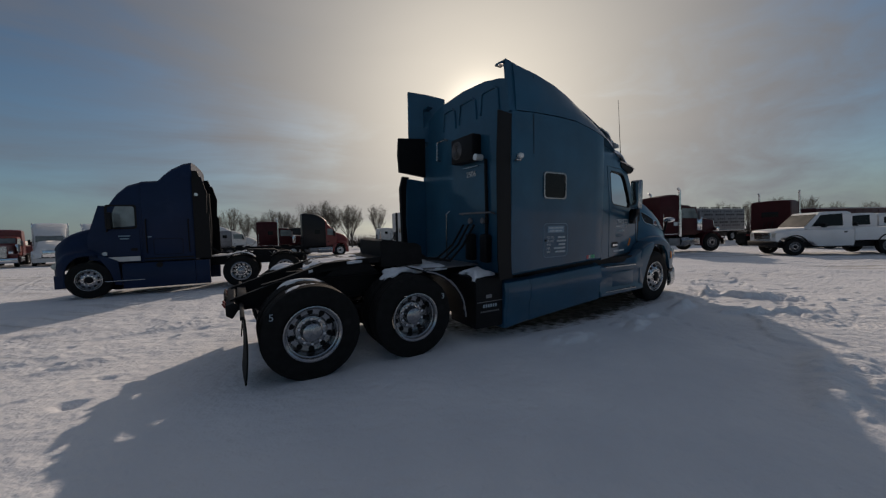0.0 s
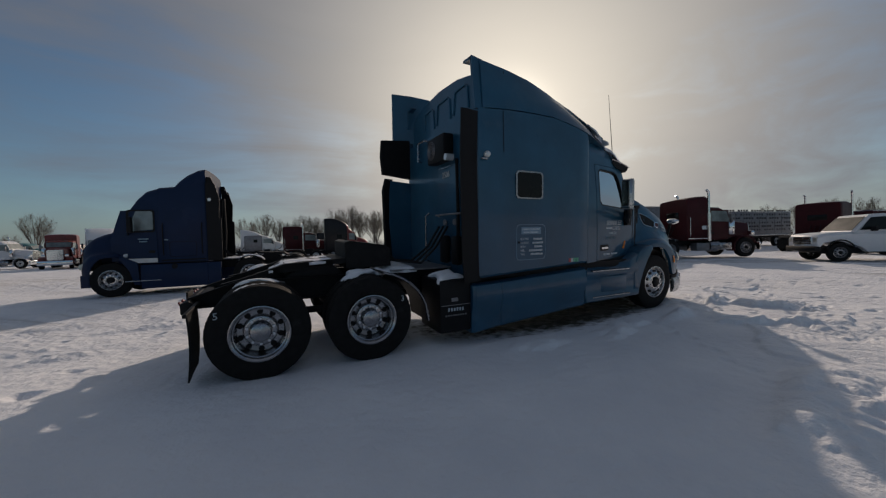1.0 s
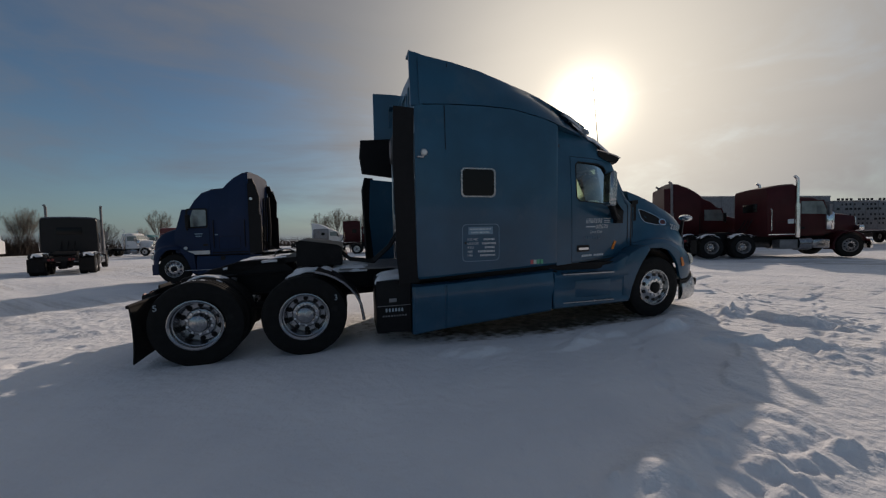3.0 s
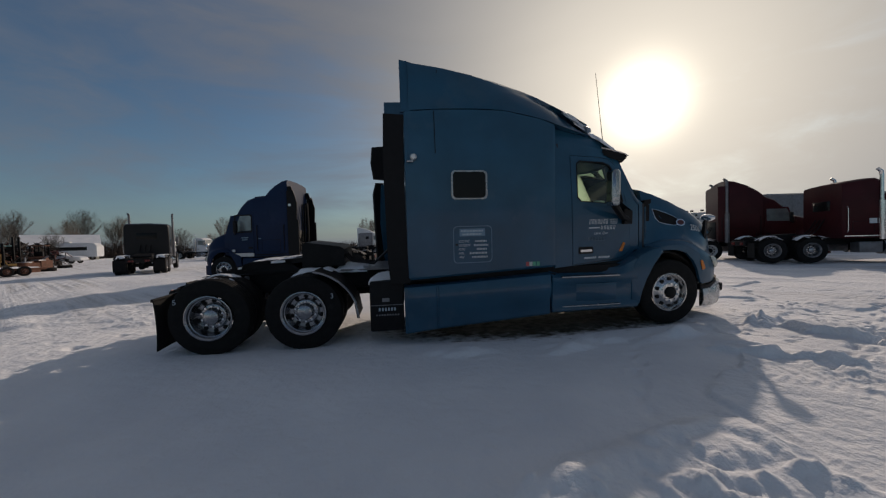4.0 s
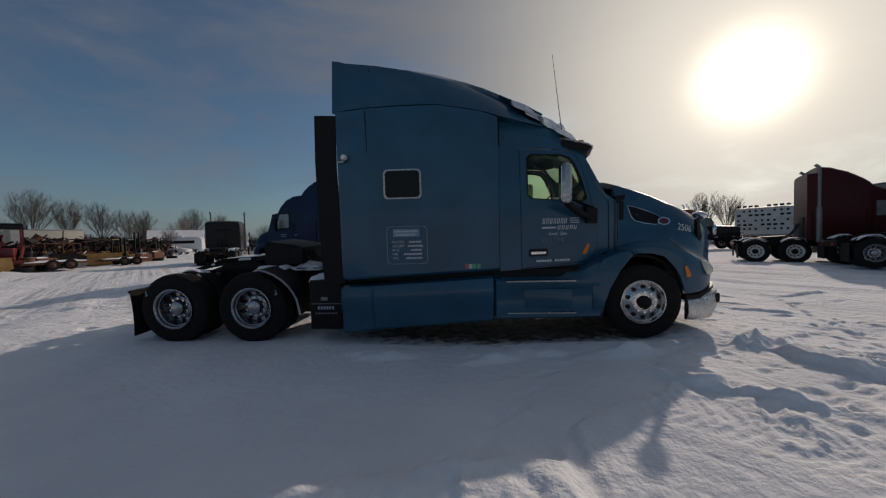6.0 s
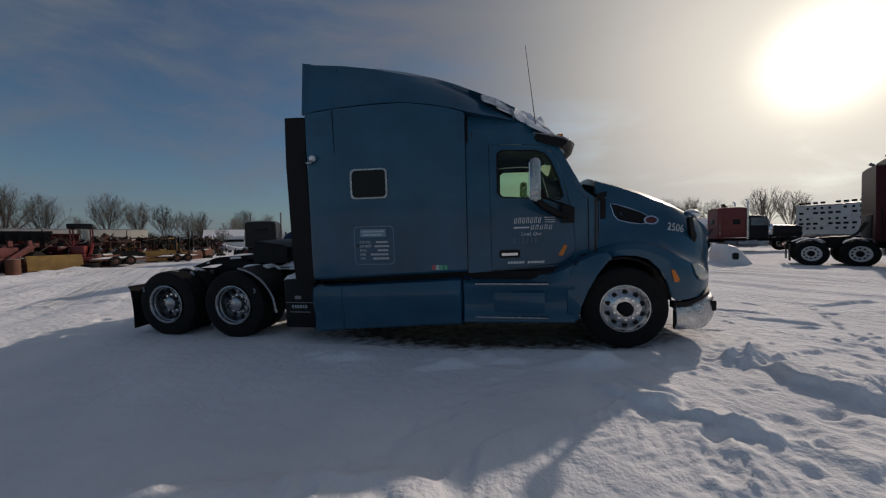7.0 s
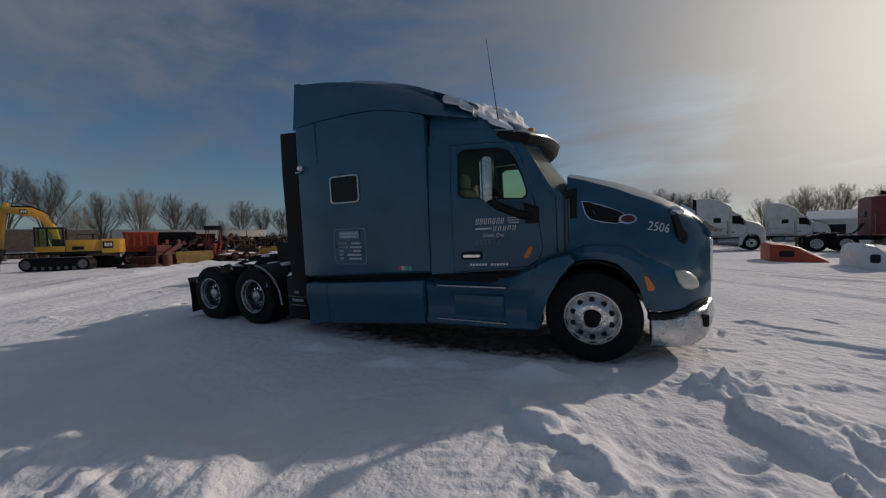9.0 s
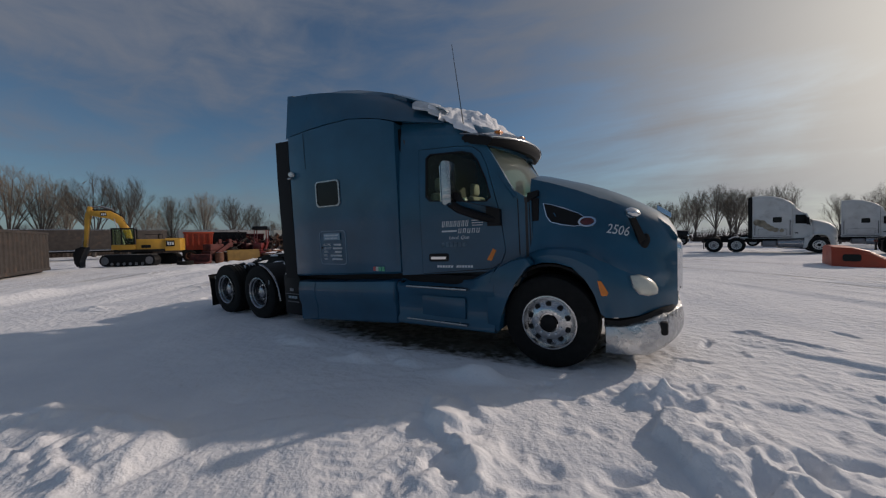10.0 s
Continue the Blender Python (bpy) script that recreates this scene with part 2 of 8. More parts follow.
M = {
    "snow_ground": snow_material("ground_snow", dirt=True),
    "snow": snow_material("packed_snow"),
    "blue": material("blue_truck_paint", (0.0125, 0.076, 0.136), 0.40, 0.0, 0.20, 1.6, bump=0.085, bump_scale=1.5, stain=(0.070, 0.125, 0.165), stain_amount=0.18, stain_scale=1.1, coat=0.55),
    "navy": material("navy_truck_paint", (0.006, 0.019, 0.056), 0.5, 0.0, 0.10, 2.0, bump=0.02, bump_scale=3.0, stain=(0.03, 0.045, 0.09), stain_amount=0.12, coat=0.08),
    "black": material("black_steel", (0.007, 0.007, 0.008), 0.6, 0.0, 0.3, 8.0, stain=(0.05, 0.047, 0.045), stain_amount=0.1, stain_scale=3.0),
    "plastic": material("black_plastic", (0.007, 0.007, 0.008), 0.55, 0.0, 0.25, 12.0, bump=0.01),
    "rubber": material("tyre_rubber", (0.009, 0.009, 0.009), 0.8, 0.0, 0.3, 14.0, bump=0.02, stain=(0.06, 0.06, 0.06), stain_amount=0.12, stain_scale=4.0),
    "alu": material("dull_aluminium", (0.36, 0.36, 0.37), 0.25, 0.97, 0.15, 12.0, stain=(0.30, 0.29, 0.28), stain_amount=0.2, stain_scale=5.0),
    "polished": material("polished_aluminium", (0.56, 0.56, 0.56), 0.26, 0.97, 0.15, 12.0, stain=(0.36, 0.35, 0.33), stain_amount=0.2, stain_scale=5.0),
    "chrome": material("chrome", (0.75, 0.76, 0.77), 0.12, 1.0, 0.06, 6.0, stain=(0.55, 0.55, 0.55), stain_amount=0.1),
    "old_chrome": material("weathered_chrome", (0.40, 0.40, 0.41), 0.2, 1.0, 0.2, 9.0, bump=0.04, bump_scale=9.0, stain=(0.25, 0.24, 0.23), stain_amount=0.2),
    "steel": material("grey_steel", (0.22, 0.22, 0.23), 0.5, 0.6, 0.2, 6.0, stain=(0.12, 0.08, 0.06), stain_amount=0.2),
    "white": material("white_paint", (0.72, 0.73, 0.74), 0.4, 0.0, 0.05, 2.0, stain=(0.45, 0.43, 0.40), stain_amount=0.15, coat=0.3),
    "dull_white": material("dull_weathered_paint", (0.25, 0.25, 0.25), 0.6, 0.0, 0.12, 1.2, stain=(0.16, 0.14, 0.12), stain_amount=0.45),
    "dirty_white": material("dirty_white_paint", (0.62, 0.62, 0.60), 0.5, 0.0, 0.08, 2.0, stain=(0.30, 0.27, 0.23), stain_amount=0.3),
    "wheel_white": material("white_wheel_paint", (0.68, 0.68, 0.66), 0.5, 0.0, 0.1, 8.0, stain=(0.25, 0.2, 0.16), stain_amount=0.25, stain_scale=6.0),
    "maroon": material("maroon_paint", (0.050, 0.0075, 0.010), 0.42, 0.0, 0.15, 2.0, bump=0.02, bump_scale=4.0, stain=(0.05, 0.025, 0.025), stain_amount=0.18, coat=0.06),
    "old_yellow": material("weathered_yellow_paint", (0.22, 0.13, 0.028), 0.65, 0.0, 0.3, 3.0, stain=(0.07, 0.04, 0.025), stain_amount=0.35),
    "scrap_dark": material("dark_scrap_metal", (0.022, 0.016, 0.014), 0.75, 0.2, 0.4, 4.0, stain=(0.06, 0.025, 0.018), stain_amount=0.4),
    "scrap_red": material("rusty_red_scrap", (0.085, 0.016, 0.014), 0.75, 0.0, 0.35, 4.0, stain=(0.03, 0.015, 0.012), stain_amount=0.4),
    "red": material("red_paint", (0.17, 0.02, 0.017), 0.42, 0.0, 0.12, 2.5, stain=(0.16, 0.06, 0.05), stain_amount=0.2, coat=0.2),
    "orange_red": material("orange_red_paint", (0.42, 0.06, 0.022), 0.5, 0.0, 0.12, 2.5, stain=(0.28, 0.08, 0.05), stain_amount=0.2),
    "jet": material("black_truck_paint", (0.006, 0.0055, 0.007), 0.45, 0.0, 0.2, 3.0, coat=0.2),
    "teal": material("teal_paint", (0.05, 0.16, 0.17), 0.5, 0.0, 0.15, 3.0),
    "iced_chrome": material("frosted_chrome", (0.50, 0.51, 0.52), 0.24, 0.95, 0.25, 9.0, bump=0.12, bump_scale=8.0, stain=(0.60, 0.61, 0.62), stain_amount=0.4, stain_scale=4.0),
    "yellow": material("yellow_machine_paint", (0.52, 0.285, 0.03), 0.5, 0.0, 0.12, 3.0, stain=(0.24, 0.14, 0.05), stain_amount=0.25),
    "amber": material("amber_lens", (0.70, 0.20, 0.02), 0.25, 0.0, 0.1, 30.0),
    "rust": material("rusty_steel", (0.14, 0.06, 0.035), 0.8, 0.1, 0.3, 5.0, bump=0.02, stain=(0.05, 0.03, 0.025), stain_amount=0.3),
    "skip_brown": material("weathered_brown_steel", (0.050, 0.042, 0.038), 0.75, 0.1, 0.25, 3.0, bump=0.01, stain=(0.16, 0.10, 0.07), stain_amount=0.25),
    "lens": material("headlamp_lens", (0.62, 0.61, 0.52), 0.12, 0.0, 0.08, 20.0, coat=0.6),
    "clear_lamp": material("lamp_glass", (0.75, 0.75, 0.72), 0.1, 0.3, 0.1, 30.0, coat=0.6),
    "red_lens": material("red_lens", (0.16, 0.014, 0.012), 0.3, 0.0, 0.1, 30.0),
    "badge_red": material("faded_red_enamel", (0.085, 0.014, 0.018), 0.4, 0.0, 0.25, 40.0, stain=(0.20, 0.12, 0.12), stain_amount=0.3, stain_scale=30.0),
    "dark_glass": material("privacy_glass", (0.008, 0.008, 0.008), 0.2, 0.0, 0.1, 3.0),
    "lettering": material("white_lettering", (0.62, 0.66, 0.68), 0.5, 0.0, 0.12, 20.0),
    "worn_lettering": material("worn_white_lettering", (0.36, 0.43, 0.48), 0.5, 0.0, 0.25, 30.0),
    "faded": material("faded_blue_lettering", (0.16, 0.26, 0.34), 0.5, 0.0, 0.12, 20.0),
    "sticker_red": material("sticker_red", (0.55, 0.10, 0.10), 0.5, 0.0, 0.15, 40.0),
    "sticker_green": material("sticker_green", (0.10, 0.42, 0.24), 0.5, 0.0, 0.15, 40.0),
    "sticker_pale": material("sticker_pale", (0.50, 0.55, 0.50), 0.5, 0.0, 0.15, 40.0),
    "seat": material("grey_seat_cloth", (0.30, 0.29, 0.27), 0.85, 0.0, 0.15, 30.0),
    "interior": material("dark_cab_lining", (0.035, 0.036, 0.038), 0.8, 0.0, 0.2, 10.0),
    "bark": material("grey_bark", (0.085, 0.075, 0.068), 0.9, 0.0, 0.25, 3.0),
    "ice": material("grey_ice_sheet", (0.50, 0.54, 0.58), 0.45, 0.0, 0.25, 9.0, bump=0.05, bump_scale=25.0),
    "twig": material("bare_twigs", (0.15, 0.13, 0.105), 0.9, 0.0, 0.25, 3.0),
    "brush": material("winter_brush", (0.055, 0.042, 0.036), 0.95, 0.0, 0.3, 1.0),
    "siding": material("cream_siding", (0.55, 0.52, 0.44), 0.6, 0.0, 0.08, 3.0),
    "glass": glass_material("clear_glass", (0.72, 0.87, 0.64), 0.98),
    "frosted": glass_material("frosty_glass", (0.86, 0.95, 0.86), 0.28),
}


# ---- mesh helpers ----
def part(name, bm, mat, parent=None, label="", at=None, smooth=35):
    """Links a bmesh (or a mesh that is already made) as one object under a thing or a part."""
    if isinstance(bm, bmesh.types.BMesh):
        bmesh.ops.recalc_face_normals(bm, faces=bm.faces[:])
        me = bpy.data.meshes.new(name)
        bm.to_mesh(me)
        bm.free()
        me.materials.append(M[mat] if isinstance(mat, str) else mat)
        me.shade_smooth()
        me.set_sharp_from_angle(angle=radians(smooth))
    else:
        me = bm
    ob = new(name, me)
    ob.parent = parent
    if at is not None:
        ob.matrix_basis = at
    if label:
        ob["label"] = label
    return ob


def thing(name, m, label, category, group="", kind=""):
    ob = new(name)
    ob.empty_display_size = 0.3
    ob.matrix_basis = m
    return tagged(ob, label, category, group, kind)


def add_box(bm, x0, x1, y0, y1, z0, z1, bevel=0.0, seg=2):
    r = bmesh.ops.create_cube(bm, size=1, matrix=Matrix.Translation(((x0 + x1) / 2, (y0 + y1) / 2, (z0 + z1) / 2)) @ Matrix.Diagonal((abs(x1 - x0), abs(y1 - y0), abs(z1 - z0), 1)))
    if bevel:
        edges = list({e for v in r["verts"] for e in v.link_edges})
        bmesh.ops.bevel(bm, geom=edges, offset=bevel, segments=seg, affect="EDGES", profile=0.5)
    return bm


def box(*a, **k):
    return add_box(bmesh.new(), *a, **k)


def add_cyl(bm, p, q, r, seg=16, r2=None):
    p, q = Vector(p), Vector(q)
    d = q - p
    m = Matrix.Translation((p + q) / 2) @ d.to_track_quat("Z", "Y").to_matrix().to_4x4()
    bmesh.ops.create_cone(bm, cap_ends=True, segments=seg, radius1=r, radius2=r if r2 is None else r2, depth=d.length, matrix=m)
    return bm


def cyl(*a, **k):
    return add_cyl(bmesh.new(), *a, **k)


def add_tube(bm, pts, r, seg=8):
    """A bent pipe through the points."""
    pts = [Vector(p) for p in pts]
    rings = []
    for i, p in enumerate(pts):
        d = (pts[min(i + 1, len(pts) - 1)] - pts[max(i - 1, 0)]).normalized()
        side = d.orthogonal().normalized()
        if rings:
            side = (last - d * last.dot(d)).normalized()
        last = side
        up = d.cross(side)
        rings.append([bm.verts.new(p + (side * math.cos(a) + up * math.sin(a)) * r) for a in (2 * math.pi * k / seg for k in range(seg))])
    for a, b in zip(rings, rings[1:]):
        for k in range(seg):
            bm.faces.new((a[k], a[(k + 1) % seg], b[(k + 1) % seg], b[k]))
    bm.faces.new(rings[0][::-1]), bm.faces.new(rings[-1])
    return bm


def tube(*a, **k):
    return add_tube(bmesh.new(), *a, **k)


def add_loft(bm, sections, closed=True, caps=True):
    rows = [[bm.verts.new(p) for p in s] for s in sections]
    n = len(rows[0])
    for a, b in zip(rows, rows[1:]):
        for k in range(n if closed else n - 1):
            quad = (a[k], a[(k + 1) % n], b[(k + 1) % n], b[k])
            try:
                bm.faces.new(quad)
            except ValueError:
                pass
    if caps and closed:
        bm.faces.new(rows[0][::-1]), bm.faces.new(rows[-1])
    return bm


def loft(*a, **k):
    return add_loft(bmesh.new(), *a, **k)


def add_prism(bm, outline, y0, y1, bevel=0.0, axis="y"):
    """An outline in (x, z) drawn out along y; axis x: an outline in (y, z) along x; axis z: (x, y) along z."""
    def at(a, b, c):
        return {"y": (a, c, b), "x": (c, a, b), "z": (a, b, c)}[axis]
    front = [bm.verts.new(at(a, b, y0)) for a, b in outline]
    back = [bm.verts.new(at(a, b, y1)) for a, b in outline]
    bm.faces.new(front), bm.faces.new(back[::-1])
    n = len(outline)
    for k in range(n):
        bm.faces.new((front[k], back[k], back[(k + 1) % n], front[(k + 1) % n]))
    if bevel:
        edges = list({e for v in front + back for e in v.link_edges})
        bmesh.ops.bevel(bm, geom=edges, offset=bevel, segments=2, affect="EDGES", profile=0.5)
    return bm


def prism(*a, **k):
    return add_prism(bmesh.new(), *a, **k)


def add_lathe(bm, profile, seg=32, centre=(0, 0, 0)):
    """A profile of (radius, y) turned round the y axis."""
    cx, cy, cz = centre
    rings = [[bm.verts.new((cx + r * math.cos(2 * math.pi * k / seg), cy + y, cz + r * math.sin(2 * math.pi * k / seg))) for k in range(seg)] for r, y in profile]
    for a, b in zip(rings, rings[1:]):
        for k in range(seg):
            bm.faces.new((a[k], a[(k + 1) % seg], b[(k + 1) % seg], b[k]))
    return bm


def lathe(*a, **k):
    return add_lathe(bmesh.new(), *a, **k)


def panel(outer, holes, place, thick):
    """A sheet with holes: outlines in the plane, placed in space by place(a, b, depth)."""
    bm = bmesh.new()
    for loop in [outer, *holes]:
        vs = [bm.verts.new((a, 0, b)) for a, b in loop]
        for k in range(len(vs)):
            bm.edges.new((vs[k], vs[(k + 1) % len(vs)]))
    bmesh.ops.triangle_fill(bm, edges=bm.edges[:], use_beauty=True)
    long_edges = [e for e in bm.edges if e.calc_length() > 0.35]
    if long_edges:
        bmesh.ops.subdivide_edges(bm, edges=long_edges, cuts=2)
        bmesh.ops.triangulate(bm, faces=bm.faces[:])
    r = bmesh.ops.extrude_face_region(bm, geom=bm.faces[:])
    moved = {v for v in r["geom"] if isinstance(v, bmesh.types.BMVert)}
    for v in bm.verts:
        v.co = Vector(place(v.co.x, v.co.z, thick if v in moved else 0.0))
    return bm


def rounded(x0, x1, z0, z1, r, n=5):
    pts = []
    for cx, cz, a0 in ((x1 - r, z1 - r, 0), (x0 + r, z1 - r, 90), (x0 + r, z0 + r, 180), (x1 - r, z0 + r, 270)):
        pts += [(cx + r * math.cos(radians(a0 + 90 * k / n)), cz + r * math.sin(radians(a0 + 90 * k / n))) for k in range(n + 1)]
    return pts


def inset(outline, d):
    cx = sum(p[0] for p in outline) / len(outline)
    cz = sum(p[1] for p in outline) / len(outline)
    out = []
    for a, b in outline:
        v = Vector((a - cx, b - cz))
        v = v * max(0.0, (v.length - d) / v.length)
        out.append((cx + v.x, cz + v.y))
    return out


def interp(x, table):
    """Straight-line interpolation in a table of (x, value)."""
    xs, vs = zip(*table)
    return float(np.interp(x, xs, vs))


def text_mesh(text, size, depth=0.004, shear=0.0):
    data = bpy.data.curves.new("lettering", "FONT")
    data.body, data.size, data.extrude, data.shear = text, size, depth, shear
    data.resolution_u = 3
    ob = new("lettering", data)
    me = bpy.data.meshes.new_from_object(ob.evaluated_get(bpy.context.evaluated_depsgraph_get()))
    bpy.data.objects.remove(ob)
    return me


# ---- ground ----
LATTICE = np.random.RandomState(7).rand(512, 512)


def value_noise(x, y, freq, shift=0):
    """Smooth noise from -1 to 1 on arrays."""
    u, v = x * freq + 91.7 + shift * 13.1, y * freq + 47.3 + shift * 7.7
    iu, iv = np.floor(u).astype(int), np.floor(v).astype(int)
    fu, fv = u - iu, v - iv
    fu, fv = fu * fu * (3 - 2 * fu), fv * fv * (3 - 2 * fv)
    g = lambda a, b: LATTICE[a % 512, b % 512]
    top = g(iu, iv) * (1 - fu) + g(iu + 1, iv) * fu
    low = g(iu, iv + 1) * (1 - fu) + g(iu + 1, iv + 1) * fu
    return (top * (1 - fv) + low * fv) * 2 - 1


def smooth_step(x, a, b):
    t = np.clip((x - a) / (b - a), 0, 1)
    return t * t * (3 - 2 * t)


def blob(x, y, cx, cy, rx, ry):
    return np.exp(-(((x - cx) / rx) ** 2 + ((y - cy) / ry) ** 2))


def crust(x, y, freq, shift=0):
    """Broken plates: the height of each plate from 0 to 1, falling to 0 in the cracks between them."""
    u, v = x * freq + 37.3 + shift * 11.9, y * freq + 71.1 + shift * 5.3
    iu, iv = np.floor(u).astype(int), np.floor(v).astype(int)
    first, second, own = np.full(u.shape, 9.0), np.full(u.shape, 9.0), np.zeros(u.shape)
    for a in (-1, 0, 1):
        for b in (-1, 0, 1):
            ca, cb = iu + a, iv + b
            d = np.hypot(ca + LATTICE[ca % 512, cb % 512] - u, cb + LATTICE[(ca + 173) % 512, (cb + 89) % 512] - v)
            closer = d < first
            second = np.where(closer, first, np.minimum(second, d))
            own = np.where(closer, LATTICE[(ca + 311) % 512, (cb + 57) % 512], own)
            first = np.minimum(first, d)
    return own * smooth_step(second - first, 0.02, 0.22)


PRINTS = []  # x, y, half length, half width, turn, depth (-) or height (+)
_rs = np.random.RandomState(3)
for _ in range(24):  # trodden snow on the rubble plate past the nose
    PRINTS.append((7.4 + _rs.rand() * 1.0, -2.95 + _rs.rand() * 1.0, 0.08 + 0.07 * _rs.rand(), 0.05 + 0.03 * _rs.rand(), _rs.rand() * 3.1, -0.03 - 0.05 * _rs.rand()))
for _ in range(8):
    PRINTS.append((5.85 + _rs.rand() * 0.8, -3.6 + _rs.rand() * 0.85, 0.07 + 0.09 * _rs.rand(), 0.05 + 0.05 * _rs.rand(), _rs.rand() * 3.1, -0.02 - 0.025 * _rs.rand()))
for _ in range(70):  # scattered prints on the open snow
    PRINTS.append((6.4 + _rs.rand() * 7.5, -5.0 + _rs.rand() * 7.0, 0.10 + 0.08 * _rs.rand(), 0.045 + 0.03 * _rs.rand(), _rs.rand() * 3.1, -0.02 - 0.04 * _rs.rand()))
for k in range(14):  # two lines of boot prints
    PRINTS.append((8.0 + 0.16 * k, -2.9 + 0.33 * k + 0.05 * (k % 2), 0.13, 0.045, 1.1, -0.04))
    PRINTS.append((6.6 + 0.42 * k, -3.15 + 0.23 * k + 0.12 * (k % 2), 0.13, 0.045, 0.5, -0.035))
for cx, cy, turn in ((6.45, -1.93, 0.35), (7.07, -2.77, 0.9), (6.67, -3.25, 0.5), (6.02, -3.23, 1.3)):
    PRINTS.append((cx, cy, 0.14, 0.05, turn, -0.035))
for _ in range(22):  # clods thrown up past the nose
    PRINTS.append((6.9 + _rs.rand() * 0.85, -1.78 + _rs.rand() * 0.26, 0.04 + 0.07 * _rs.rand(), 0.03 + 0.04 * _rs.rand(), _rs.rand() * 3.1, 0.012 + 0.03 * _rs.rand()))
for k in range(16):  # a line of boot prints through the shaded drift
    PRINTS.append((4.9 - 0.16 * k + 0.1 * (k % 2), -1.9 - 0.24 * k, 0.12, 0.06, 1.0, -0.02))
HEAPS = [(-4.0, 3.4, 0.62, 0.20), (-2.2, 2.7, 0.75, 0.26), (-3.6, 1.5, 0.42, 0.16), (-4.9, 1.3, 0.5, 0.18), (-2.9, 0.9, 0.4, 0.15), (-6.3, 0.6, 0.45, 0.16), (-1.2, 3.2, 0.65, 0.22), (-3.3, -2.6, 0.5, 0.2), (-6.5, 3.8, 0.6, 0.22), (7.27, -1.62, 0.42, 0.12)]  # x, y, half length, half width
for _ in range(40):
    PRINTS.append((-7 + _rs.rand() * 6, -2 + _rs.rand() * 6.5, 0.08 + 0.08 * _rs.rand(), 0.05 + 0.04 * _rs.rand(), _rs.rand() * 3.1, -0.015 - 0.025 * _rs.rand()))
for _ in range(14):  # low lumps along the blue tractor's skirt
    PRINTS.append((1.2 + _rs.rand() * 4.6, -1.62 - _rs.rand() * 0.4, 0.16 + 0.14 * _rs.rand(), 0.09 + 0.06 * _rs.rand(), _rs.rand() * 0.6, 0.02 + 0.035 * _rs.rand()))
for _ in range(46):  # thrown clods on the near bank
    PRINTS.append((2.6 + _rs.rand() * 1.8, -4.6 + _rs.rand() * 0.5, 0.03 + 0.08 * _rs.rand() ** 2, 0.03 + 0.05 * _rs.rand() ** 2, _rs.rand() * 3.1, 0.012 + 0.022 * _rs.rand()))
for _ in range(150):  # small chips of crust strewn over the lit snow
    PRINTS.append((5.4 + _rs.rand() * 4.2, -3.9 + _rs.rand() * 4.2, 0.03 + 0.035 * _rs.rand(), 0.025 + 0.025 * _rs.rand(), _rs.rand() * 3.1, 0.008 + 0.02 * _rs.rand() ** 2))
for _ in range(60):  # and small hollows
    PRINTS.append((5.6 + _rs.rand() * 3.6, -3.8 + _rs.rand() * 3.4, 0.06 + 0.06 * _rs.rand(), 0.035 + 0.03 * _rs.rand(), _rs.rand() * 3.1, -0.01 - 0.018 * _rs.rand()))
# broken edges of the crust: from, to, height, how far the raised side reaches (it lies to the left of the line)
STEPS = [(7.42, -2.98, 7.11, -1.88, -0.11, 0.6), (5.42, -2.55, 6.35, -3.35, 0.085, 0.22), (5.66, -2.36, 6.1, -2.68, 0.05, 0.3), (5.68, -2.86, 6.05, -2.88, 0.06, 0.3), (8.05, 1.35, 8.95, 0.75, 0.06, 0.5), (8.4, 0.45, 9.3, 0.18, 0.05, 0.5), (7.6, -1.5, 8.5, -1.1, 0.045, 0.4), (9.6, -1.2, 10.8, -0.9, 0.06, 0.6), (5.95, -3.6, 6.15, -3.05, -0.035, 0.4), (10.2, 1.6, 11.6, 2.0, 0.06, 0.6), (6.6, -3.6, 7.5, -3.3, 0.06, 0.4)]


